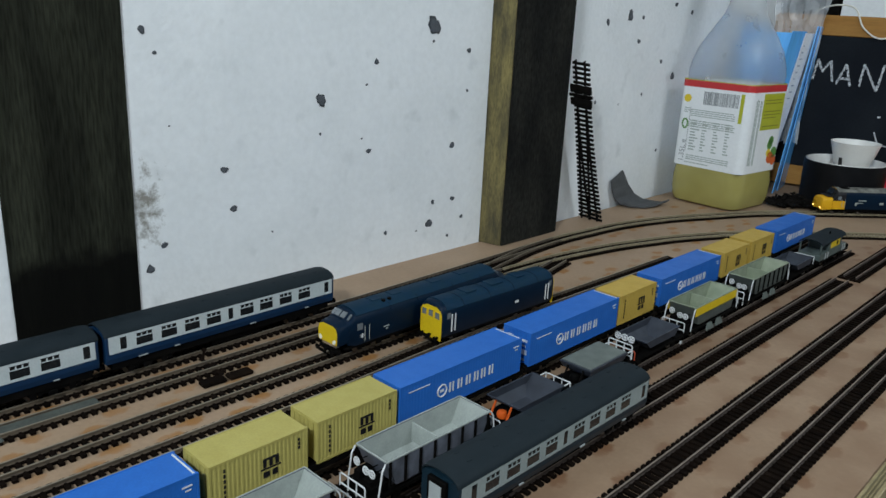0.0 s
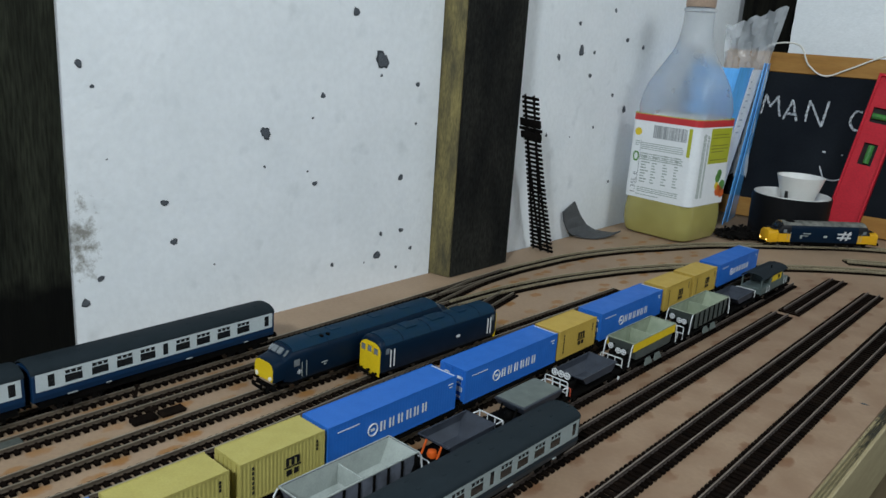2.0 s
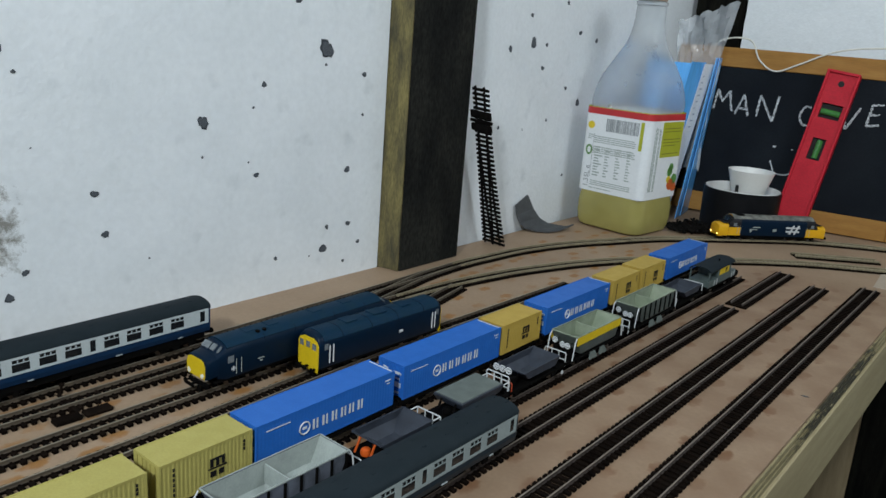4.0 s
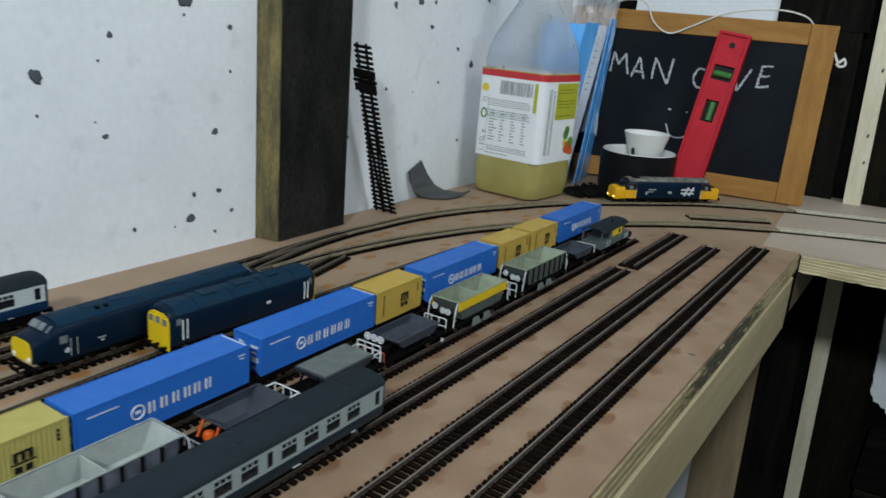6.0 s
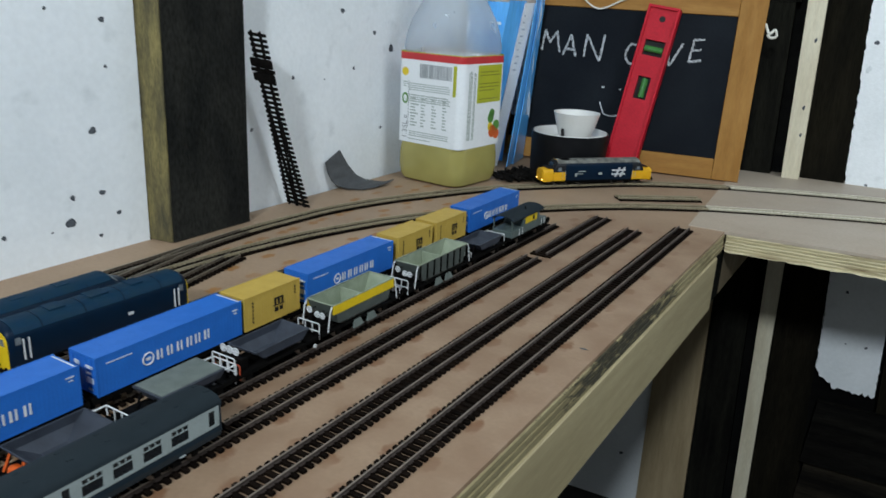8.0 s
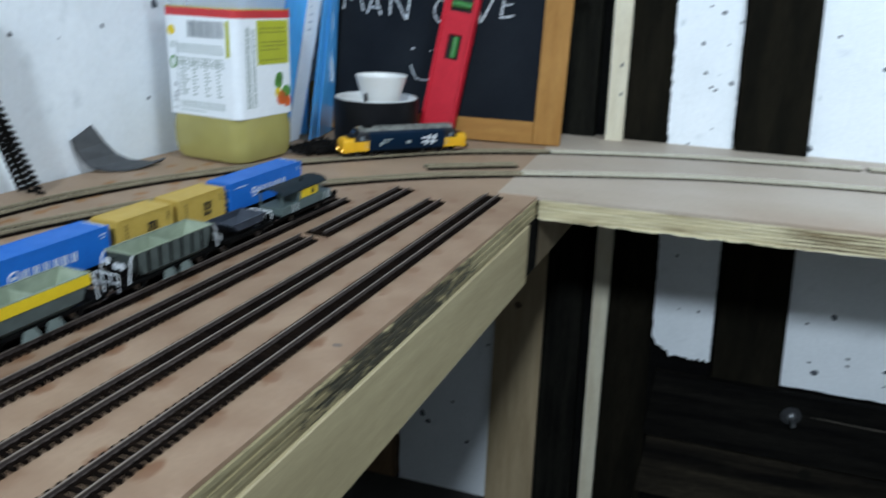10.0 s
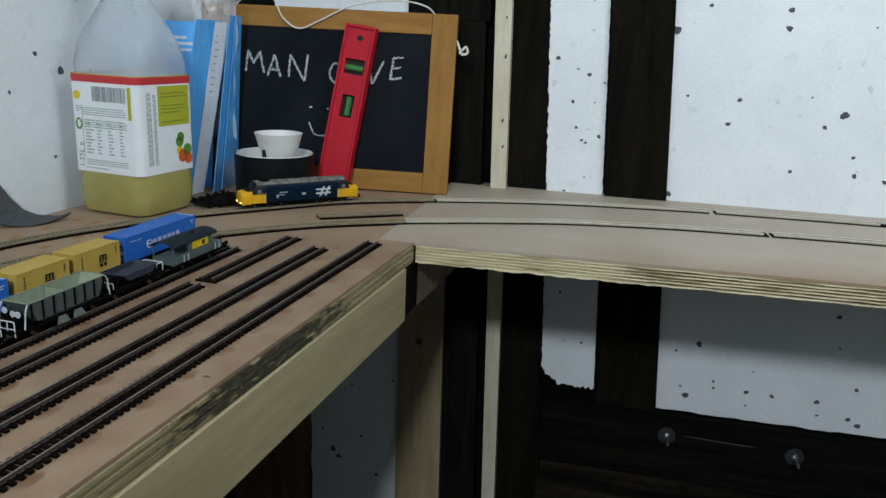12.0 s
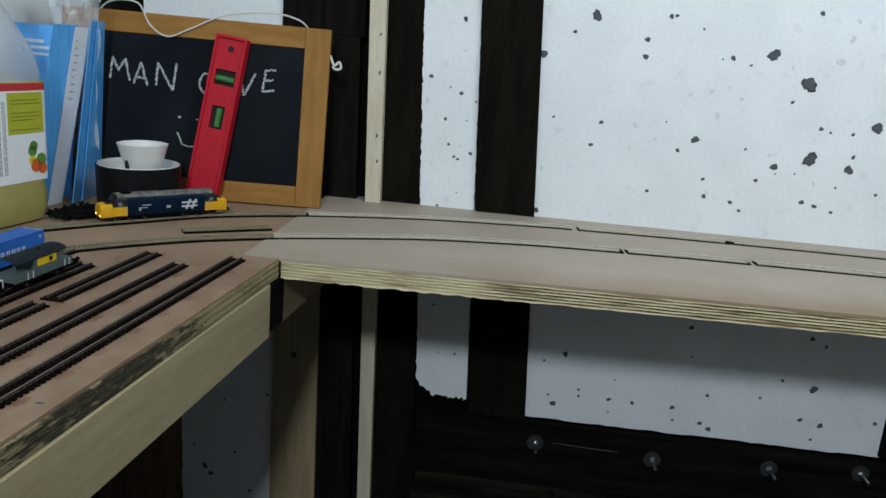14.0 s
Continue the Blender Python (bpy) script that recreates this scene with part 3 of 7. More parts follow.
# back wall, in its own frame: x along it, z up
panel_north(-0.600, -0.277, 0.374, CEIL, 11, (0.001, 0.001, 0.002, 0))
stud("wall_stud", rect(-0.72, -0.6035, -0.004, 0.029, 0.3655), rect(-0.72, -0.6035, -0.004, 0.029, HEAD), black_m, "black-stained timber stud in the corner of the shed", NORTH)
pn1 = panel_north(0.0600, 0.1855, -0.47, CEIL, 12, (0.0017, 0.0009, 0.005, 0), 0.052, 0.006, True)
pn2 = panel_north(0.3215, 1.19, -0.497, CEIL, 13, (0.001, 0.003, 0.002, 0), 0.066)
stud("wall_stud", rect(-0.72, -0.09, -0.004, 0.029, -0.02), rect(-0.72, -0.10, -0.004, 0.029, 0.365), black_m, "wide black-stained timber boards behind the chalkboard", NORTH)
bare = stud("wall_stud", rect(-0.272, -0.153, -0.016, 0.029, FLOOR), rect(-0.276, -0.168, -0.016, 0.029, -0.021), leg_m, "bare brown timber post with a knot against the wall", NORTH)
knot = rod(bmesh.new(), (-0.222, -0.0172, -0.40), (-0.222, -0.0155, -0.40), 0.0085, 14)
part("knot", knot, mat("wood_knot", (0.10, 0.065, 0.035), (0.05, 0.03, 0.018), rough=0.7, scale=160, amount=0.9), bare, "dark round knot")
stud("wall_stud", rect(-0.1525, -0.06, -0.004, 0.029, FLOOR), rect(-0.1675, -0.09, -0.004, 0.029, -0.021), black_m, "black-stained timber boards below the layout board", NORTH)
brown_m = mat("brown_plank", (0.20, 0.12, 0.06), (0.10, 0.06, 0.03), rough=0.7, scale=14, fine=150, amount=0.8, grain=0.2, stretch=(3, 3, 0.3), bump=0.2)
stud("wall_stud", rect(-0.74, -0.520, -0.004, 0.029, FLOOR), rect(-0.74, -0.500, -0.004, 0.029, -0.021), brown_m, "bare brown plank in the corner below the board", NORTH)
pn4 = panel_north(-0.520, -0.2765, FLOOR, -0.022, 15, (0.002, 0.0, 0.0, 0.0), 0.01)
stud("wall_stud", rect(-0.276, -0.09, -0.006, 0.029, 0.3655), rect(-0.276, -0.10, -0.006, 0.029, HEAD), black_m, "black-stained vertical timber stud on the back wall", NORTH)
batten = stud("wall_batten", rect(-0.0363, -0.0045, -0.024, 0.0, FLOOR), rect(-0.1128, -0.0733, -0.024, 0.0, HEAD), batten_m, "narrow cream-painted vertical batten", NORTH)
stud("wall_stud", rect(-0.004, 0.1065, 0.003, 0.029, FLOOR), rect(-0.073, -0.0245, 0.003, 0.029, HEAD), brownstud_m, "dark-stained vertical timber stud", NORTH)
stud("wall_stud", rect(0.2437, 0.387, -0.012, 0.029, FLOOR), rect(0.101, 0.2187, -0.012, 0.029, HEAD), brownstud_m, "dark-stained vertical timber stud", NORTH)
stud("wall_stud", rect(1.19, 1.32, -0.012, 0.029, -0.49), rect(1.18, 1.32, -0.012, 0.029, HEAD), black_m, "dark-stained vertical timber stud", NORTH)
beam = stud("wall_beam", rect(0.09, 2.2, -0.03, -0.012, -0.66), rect(0.10, 2.2, -0.03, -0.012, -0.50), beam_m, "black-stained horizontal timber beam with bolts", NORTH)
scratch = loft([[(x, -0.0304, z - h), (x, -0.0300, z - h), (x, -0.0300, z + h), (x, -0.0304, z + h)] for x, z, h in ((0.424, -0.5455, 0.0002), (0.448, -0.5450, 0.0011), (0.505, -0.5470, 0.0013), (0.556, -0.5480, 0.0016), (0.586, -0.5470, 0.0003))])
part("scratch", scratch, mat("bare_wood_scratch", (0.085, 0.070, 0.052), (0.045, 0.036, 0.026), rough=0.85, scale=120, amount=0.9), beam, "pale scratch in the stain")
plank = stud("wall_beam", rect(0.09, 2.2, -0.02, -0.002, -0.82), rect(0.10, 2.2, -0.02, -0.002, -0.67), mat("worn_black_plank", (0.0050, 0.0046, 0.0040), (0.030, 0.0245, 0.0165), rough=0.85, scale=11, fine=190, amount=0.95, grain=0.4, stretch=(0.25, 3, 3), bump=0.4, depth=0.001, spec=0.035), "worn black-stained horizontal board with a knot", NORTH)
part("knot", rod(bmesh.new(), (0.440, -0.0212, -0.690), (0.440, -0.0195, -0.690), 0.013, 14), black_m, plank, "dark knot")
panel_north(1.32, 2.3, -0.5, CEIL, 14)

# dark flecks and chips in the polystyrene
flecks_west(pw2, [(0.388, 0.313, 0.0042), (0.400, 0.291, 0.002), (0.473, 0.164, 0.0042), (0.483, 0.118, 0.0042), (0.606, 0.236, 0.0078), (0.605, 0.194, 0.0017), (0.678, 0.251, 0.0018), (0.694, 0.279, 0.004),
                  (0.796, 0.324, 0.0125), (0.795, 0.305, 0.002), (0.683, 0.166, 0.0036), (0.841, 0.16, 0.0048), (0.867, 0.293, 0.0036), (0.867, 0.237, 0.0022)])
flecks_west(pw2, [(0.806, 0.08, 0.0036), (0.800, 0.049, 0.006), (0.847, 0.08, 0.004), (0.869, 0.049, 0.0032), (0.840, 0.024, 0.0024), (0.716, 0.049, 0.0028), (0.398, 0.09, 0.0036), (0.381, 0.066, 0.005),
                  (0.534, 0.082, 0.0014), (0.775, 0.042, 0.0013), (0.411, 0.217, 0.001), (0.671, 0.183, 0.0014), (0.731, 0.42, 0.006), (0.587, 0.395, 0.005), (0.662, 0.41, 0.0035), (0.746, 0.385, 0.006)])
flecks_west(pw3, [(1.2281, 0.34, 0.0058), (1.3025, 0.3531, 0.0086), (1.3424, 0.3086, 0.0049), (1.3498, 0.3511, 0.004), (1.4384, 0.2709, 0.0041), (1.3761, 0.2103, 0.003), (1.4936, 0.2403, 0.0076), (1.2125, 0.2029, 0.0036), (1.293, 0.1955, 0.0017), (1.4638, 0.0941, 0.003), (1.4734, 0.3785, 0.0051), (1.5446, 0.3664, 0.0051), (1.2888, 0.4006, 0.004), (1.413, 0.4312, 0.0041), (1.1147, 0.129, 0.003)])
flecks_north(pn2, [(0.411, 0.448, 0.0111), (0.368, 0.413, 0.0037), (0.307, 0.363, 0.0083), (0.523, 0.409, 0.0056), (0.524, 0.373, 0.0056), (0.566, 0.46, 0.0047), (0.577, 0.462, 0.0038), (0.637, 0.439, 0.0028), (0.707, 0.385, 0.0057), (0.686, 0.381, 0.0019), (0.746, 0.373, 0.0029), (0.791, 0.399, 0.0116), (0.871, 0.345, 0.0166), (0.872, 0.489, 0.0049), (0.845, 0.304, 0.0039), (0.915, 0.253, 0.0049), (0.936, 0.247, 0.003), (0.983, 0.247, 0.0035), (1.029, 0.267, 0.0121), (0.905, 0.188, 0.0138), (0.832, 0.163, 0.0073), (0.989, 0.171, 0.009), (0.993, 0.199, 0.0045), (1.056, 0.122, 0.0036)])
flecks_north(pn2, [(0.969, 0.13, 0.003), (0.904, 0.091, 0.005), (0.932, 0.085, 0.005), (0.798, 0.13, 0.0044), (0.752, 0.076, 0.0044), (0.693, 0.084, 0.0048), (0.685, 0.122, 0.0038), (0.654, 0.206, 0.0076), (0.621, 0.18, 0.0047), (0.448, 0.226, 0.0042), (0.431, 0.175, 0.0047), (0.568, 0.084, 0.0038), (0.343, 0.229, 0.0028), (0.327, 0.016, 0.0056), (0.765, 0.196, 0.0029), (0.97, 0.075, 0.004), (0.774, 0.059, 0.0039), (0.588, 0.239, 0.0019), (0.837, 0.148, 0.002), (0.878, 0.152, 0.002), (0.716, -0.225, 0.005), (0.989, -0.221, 0.0052), (1.023, -0.237, 0.0042), (0.729, -0.296, 0.003)])
flecks_north(pn2, [(0.435, -0.325, 0.007), (0.387, -0.347, 0.003), (0.406, -0.433, 0.003), (0.42, -0.455, 0.0071), (0.477, -0.412, 0.003), (0.479, -0.428, 0.0031), (0.551, -0.428, 0.0051), (0.554, -0.461, 0.0026), (0.607, -0.43, 0.0051), (0.702, -0.43, 0.0052), (0.707, -0.462, 0.0031), (0.772, -0.462, 0.0053), (0.794, -0.475, 0.0058), (0.778, -0.389, 0.0042), (0.559, -0.376, 0.002), (1.015, -0.345, 0.0086), (0.942, -0.331, 0.0042), (0.899, -0.38, 0.0032), (0.999, -0.424, 0.0054), (1.047, -0.433, 0.0066), (1.032, -0.471, 0.0033), (1.168, -0.412, 0.0045)])
flecks_north(pn2, [(0.673, 0.312, 0.0057), (0.63, 0.301, 0.0038), (0.928, 0.395, 0.0089), (0.949, 0.479, 0.005), (0.833, 0.375, 0.0039), (0.818, 0.187, 0.0039), (0.516, 0.174, 0.0028), (0.523, 0.226, 0.0056), (0.329, 0.114, 0.0047), (0.338, 0.377, 0.0028), (0.71, 0.323, 0.0029), (0.697, 0.094, 0.0038), (0.922, 0.133, 0.004), (0.943, 0.442, 0.007), (0.57, 0.201, 0.0038), (0.739, 0.302, 0.0048), (0.694, 0.262, 0.0067)], FAINT)
flecks_north(pn1, [(0.130, 0.421, 0.0055), (0.064, 0.294, 0.0043), (0.109, 0.273, 0.0022), (0.134, 0.262, 0.0043), (0.168, 0.246, 0.0025), (0.103, 0.203, 0.0037), (0.151, 0.203, 0.0018), (0.115, 0.147, 0.0037), (0.166, 0.130, 0.0045), (0.129, 0.120, 0.0030), (0.138, 0.115, 0.0030), (0.142, 0.038, 0.0018), (0.100, 0.004, 0.0027), (0.111, -0.237, 0.0031), (0.171, -0.357, 0.0031), (0.13, -0.357, 0.0021)])
flecks_north(pn1, [(0.060, 0.241, 0.0065), (0.142, 0.145, 0.0032), (0.135, 0.355, 0.004)], FAINT)
for u, v, r in ((-0.0506, 0.3739, 0.0030), (-0.048, 0.2919, 0.0042), (-0.0463, 0.1538, 0.0042), (-0.0425, 0.0962, 0.0036)):
    share("knot", FLECKS[3], batten, Matrix.Translation((u, -0.0244, v)) @ Matrix.Rotation(radians(-90), 4, "Z") @ Matrix.Diagonal((r * 0.4, r * 0.7, r * 1.3, 1)))
flecks_north(pn4, [(-0.451, -0.744, 0.0082), (-0.435, -0.763, 0.0062), (-0.29, -0.522, 0.0035), (-0.48, -0.686, 0.0035), (-0.372, -0.694, 0.0035), (-0.40, -0.55, 0.003), (-0.33, -0.80, 0.005)])

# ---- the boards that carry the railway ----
board1 = structure("layout_board_west", boxes((WALL_X, -0.064, -1.4, 2.04, -0.004, 0.0)), board_m, "tan hardboard layout baseboard with glue stains and painted-in shade, on a pine frame", "baseboard")
for k in range(6):
    z1 = -0.0045 - k * 0.0045
    part("ply", boxes((WALL_X, -0.062 - 0.0012 * (k % 2), -1.4, 1.515, z1 - 0.0043, z1)), ply_worn, board1)
part("frame_rail", boxes((-0.105, -0.060, -1.4, 1.475, -0.121, -0.0318), bevel=0.001), pine_m, board1, "pale planed pine frame rail")
part("cross_rail", boxes((-0.70, -0.106, 1.50, 1.545, -0.10, -0.0318), bevel=0.001), pine_m, board1, "pale pine frame rail")
# black block fills the gap between the two frame rails
part("rail_end", boxes((-0.105, -0.064, 1.4755, 1.5445, -0.117, -0.033)), beam_m, board1, "black block in the gap between the frame rails")
# the rail behind takes the browner leg wood to stand for its shade
part("frame_rail", boxes((-0.105, -0.066, 1.546, 2.0, -0.121, -0.0318), bevel=0.001), leg_m, board1, "pine frame rail behind the black block, browner for its shade")
BOARD2 = pose(-0.06, 1.517, 0, 0, 0, 4.0)
board2 = structure("layout_board_north", hexa(bmesh.new(), *[[(-0.062, 0.0, z), (2.2, 0.051, z), (2.2, 0.62, z), (-0.062, 0.62, z)] for z in (-0.004, 0.0012)]), board2_m, "pale hardboard-topped plywood baseboard along the back wall", "baseboard", BOARD2)


def ply_strip(z0, z1, proud, seed, ragged_low):
    """One veneer of the plywood, its sawn edge uneven along the board."""
    rnd = random.Random(seed)
    rings = []
    for i in range(221):
        x = 0.010 * i
        a, c, d = rnd.uniform(-1, 1) * 0.0003 - rnd.random() * ragged_low * (1.0 if x < 0.42 else 0.35), 0.0003 * math.sin(i * 0.7 + seed), 0.0225 * x + 0.001 + proud + rnd.uniform(0, 0.0005)
        rings.append([(x, d, z0 + a + c), (x, 0.5, z0), (x, 0.5, z1), (x, d, z1 + c)])
    return loft(rings)


top_ = -0.0041
for k in range(11):
    thick = (0.0029, 0.0022)[k % 2]
    part("ply", ply_strip(top_ - thick + 0.0004, top_ - 0.0004, 0.0014 * (k % 2), 60 + k, (0.0024 if k == 10 else 0.0010 if k == 9 else 0.0)), (ply_light, ply_dark)[k % 2], board2)
    top_ -= thick

share("paint_chip", FLECKS[2], board1, Matrix.Translation((-0.081, 0.956, 0.0004)) @ Matrix.Rotation(radians(-90), 4, "Y") @ Matrix.Diagonal((0.0030, 0.0026, 0.0046, 1)))


# ---- tracks ----
RAIL_TOP = 0.0066


def sleeper_mesh(half):
    bm = bmesh.new()
    box(bm, -0.0155, 0.0155, -half, half, 0.0002, 0.0028)
    for s in (-1, 1):
        box(bm, s * 0.0083 - 0.0017, s * 0.0083 + 0.0017, -0.0010, 0.0010, 0.0027, 0.0035)
    me = bpy.data.meshes.new("sleeper")
    bm.to_mesh(me)
    bm.free()
    me.materials.append(sleeper_m)
    return me


SLEEPER, CLOSE = sleeper_mesh(0.0021), sleeper_mesh(0.0032)
PROFILE = [(-0.0012, 0.0028), (0.0012, 0.0028), (0.0012, 0.0033), (0.0004, 0.0036), (0.0004, 0.0052), (0.00065, 0.0055), (0.00065, RAIL_TOP), (-0.00065, RAIL_TOP),
           (-0.00065, 0.0055), (-0.0004, 0.0052), (-0.0004, 0.0036), (-0.0012, 0.0033)]


def sides(line):
    """Points of a line with their direction and the way to their right."""
    out = []
    for i, p in enumerate(line):
        d = (line[min(i + 1, len(line) - 1)] - line[max(i - 1, 0)]).normalized()
        out.append((p, d, Vector((d.y, -d.x, 0))))
    return out


def rail(name, line, offset, parent, material):
    rows = sides(line)
    bm = loft([[p + n * (offset + x) + Vector((0, 0, z)) for x, z in PROFILE] for p, d, n in rows])
    return part(name, bm, material, parent)


def track(label, pts, pitch=0.0082, straight=False, metal=None, kind=SLEEPER):
    line = [Vector((*p, 0)) for p in pts] if straight else spline(pts)
    t = thing("model_track", label, "track", group="model railway tracks")
    for s in (-1, 1):
        rail("rail", line, s * 0.0083, t, metal or rail_m)
        web = loft([[p + n * (s * 0.0083 + x) + Vector((0, 0, z)) for x, z in ((-0.0017, 0.0003), (0.0017, 0.0003), (0.0017, 0.0020), (-0.0017, 0.0020))] for p, d, n in sides(line)])
        part("sleeper_web", web, sleeper_m, t)
    for p, d, n in sides(spline(pts, pitch))[:298]:
        share("sleeper", kind, t, Matrix.Translation(p) @ Matrix.Rotation(math.atan2(d.y, d.x) - math.pi / 2, 4, "Z"))
    return t


OUTER = [(-0.627, 0.95), (-0.628, 1.03), (-0.624, 1.094), (-0.617, 1.17), (-0.602, 1.24), (-0.579, 1.312), (-0.551, 1.376), (-0.505, 1.475), (-0.452, 1.553), (-0.382, 1.640), (-0.300, 1.735),
         (-0.208, 1.803), (-0.128, 1.8485)]
OUTER2 = [(-0.128, 1.8485), (0.0, 1.905), (0.12, 1.948), (0.25, 1.980), (0.36, 2.003), (0.411, 2.0103)]
OUTER3 = [(0.424, 2.0119), (0.50, 2.0215), (0.62, 2.036), (0.745, 2.0470)]
OUTER4 = [(0.753, 2.0476), (0.88, 2.058), (1.10, 2.072), (1.3, 2.085)]
INNER = [(-0.577, 0.83), (-0.575, 0.89), (-0.570, 0.951), (-0.561, 1.008), (-0.549, 1.068), (-0.532, 1.127), (-0.513, 1.186), (-0.490, 1.239), (-0.463, 1.292), (-0.410, 1.365), (-0.358, 1.430),
         (-0.300, 1.498), (-0.226, 1.568), (-0.122, 1.642)]
INNER2 = [(-0.122, 1.642), (0.0, 1.705), (0.14, 1.768), (0.25, 1.800), (0.36, 1.826), (0.47, 1.842), (0.506, 1.8470)]
INNER3 = [(0.517, 1.8484), (0.62, 1.862), (0.752, 1.8751)]
INNER4 = [(0.762, 1.8760), (0.84, 1.883), (1.05, 1.900), (1.3, 1.92)]
track("straight main-line track beside the wall", [(-0.604, -0.9), (-0.6095, 0.0), (-0.6135, 0.35), (-0.622, 0.82), (-0.627, 0.95)])
track("outer curve of brown model track round the corner", OUTER, 0.0072, metal=curverail_m, kind=CLOSE)
for run in (OUTER2, OUTER3, OUTER4):
    track("outer model track with bright rails on the back board", run, 0.0070, metal=railtop_m, kind=CLOSE)
track("inner model track beside the loco sidings", [(-0.506, -0.9), (-0.511, 0.0), (-0.5145, 0.30), (-0.5150, 0.47), (-0.5155, 0.62), (-0.521, 0.73), (-0.538, 0.83), (-0.560, 0.935)])
track("inner curve of brown model track round the corner", INNER, 0.0072, metal=curverail_m, kind=CLOSE)
for run in (INNER2, INNER3, INNER4):
    track("inner model track with bright rails on the back board", run, 0.0070, metal=railtop_m, kind=CLOSE)
track("turnout track between the two main lines", [(-0.572, -0.9), (-0.5725, 0.15), (-0.5725, 0.45), (-0.574, 0.65), (-0.577, 0.83)])
track("crossover track between the main lines", [(-0.576, 0.66), (-0.590, 0.76), (-0.610, 0.86), (-0.6235, 0.94), (-0.628, 1.02)])
track("loco siding track with a parked loco", [(-0.462, -0.9), (-0.4625, 0.20), (-0.4632, 0.42), (-0.468, 0.56), (-0.470, 0.70), (-0.465, 0.88), (-0.459, 1.09)])
track("siding track under the container train", [(-0.366, -0.9), (-0.366, 1.42)], straight=True)
track("siding track under the hopper wagons", [(-0.306, -0.9), (-0.3, 1.36)], straight=True, metal=sidingrail_m)
track("siding track with a parked coach", [(-0.252, -0.9), (-0.250, 1.186)], straight=True, metal=sidingrail_m)
track("short length of track past a rail joint", [(-0.2465, 1.206), (-0.248, 1.452)], straight=True, metal=sidingrail_m)
track("empty siding track with dark sleepers", [(-0.180, -0.9), (-0.183, 1.415)], straight=True, metal=sidingrail_m)
track("empty siding track beside the board's edge", [(-0.113, -0.9), (-0.120, 1.482)], straight=True, metal=sidingrail_m)
# grey infill plates and the point motor of the nearest turnout
plate_m = mat("grey_infill", (0.075, 0.085, 0.075), (0.045, 0.05, 0.042), rough=0.6, scale=30, fine=300, amount=0.8, grain=0.2)
infill = thing("turnout_infill", "grey-green plates lying between the rails of a turnout", "track part", pose(-0.5725, -0.9, 0.0))
part("middle_plate", boxes((-0.0068, 0.0068, 0.0, 1.165, 0.0030, 0.0052), bevel=0.0004), plate_m, infill)
part("side_plate", boxes((0.0100, 0.0162, 0.0, 1.085, 0.0030, 0.0046), bevel=0.0004), plate_m, infill)
part("side_plate", boxes((-0.0150, -0.0100, 0.0, 1.05, 0.0030, 0.0046), bevel=0.0004), plate_m, infill)
motor = thing("point_motor", "small black point motor with a switch lever beside the track", "track part", pose(-0.544, 0.374, 0.0, 0, 0, -2))
part("motor_box", boxes((-0.006, 0.006, -0.026, -0.002, 0.0004, 0.0052), bevel=0.0012), sleeper_m, motor)
part("motor_box", boxes((-0.006, 0.006, 0.001, 0.026, 0.0004, 0.0046), bevel=0.0012), sleeper_m, motor)
part("tie_bar", boxes((-0.050, -0.006, -0.003, 0.001, 0.0028, 0.0036)), sleeper_m, motor)
part("lever", rod(bmesh.new(), (-0.0475, 0.0, 0.001), (-0.0475, 0.002, 0.0125), 0.0014, 8), sleeper_m, motor)
part("lever_knob", lathe([(0.0010, 0.0), (0.0026, 0.0008), (0.0026, 0.0025), (0.0010, 0.0033)], 10, (-0.0475, 0.002, 0.0118)), sleeper_m, motor)
strip = thing("track_offcut", "short offcut of brown model track lying between the curves", "track", Matrix.Translation((-0.215, 1.655, 0)) @ Matrix.Rotation(math.atan2(0.096, 0.124) - math.pi / 2, 4, "Z"))
for s in (-1, 1):
    rail("rail", [Vector((0, -0.08, 0)), Vector((0, 0.08, 0))], s * 0.0083, strip, curverail_m)
for k in range(22):
    share("sleeper", CLOSE, strip, Matrix.Translation((0, -0.0756 + k * 0.0072, 0)))


# ---- things on the back board ----
clear_m = mat("cloudy_plastic", (0.80, 0.84, 0.86), rough=0.30, scale=20, fine=60, amount=0.2, grain=0.03, bump=0.02, coat=0.8)
nt, b = nodes_of(clear_m)
b.inputs["Transmission Weight"].default_value, b.inputs["IOR"].default_value = 0.75, 1.15
b.inputs["Alpha"].default_value = 0.52
liquid_m = mat("yellow_oil", (0.37, 0.325, 0.105), (0.26, 0.225, 0.062), rough=0.22, scale=20, fine=80, amount=0.5, grain=0.04, bump=0.0)
label_m = mat("label_white", (0.80, 0.82, 0.83), (0.74, 0.76, 0.78), rough=0.45, scale=30, fine=200, amount=0.4, grain=0.03, bump=0.03)
red_m = mat("label_red", (0.55, 0.03, 0.035), rough=0.45, amount=0.3, grain=0.04, bump=0.03)
lime_m = mat("label_lime", (0.42, 0.44, 0.02), (0.36, 0.38, 0.02), rough=0.45, amount=0.4, grain=0.04, bump=0.03)
ink_m = mat("label_ink", (0.27, 0.29, 0.30), rough=0.6, amount=0.3, bump=0.03)
yellowdot_m = mat("label_yellow", (0.75, 0.55, 0.02), rough=0.5, amount=0.3, bump=0.03)
green_m = mat("label_green", (0.09, 0.25, 0.04), rough=0.5, amount=0.3, bump=0.03)
orange_m = mat("label_orange", (0.65, 0.12, 0.02), rough=0.5, amount=0.3, bump=0.03)


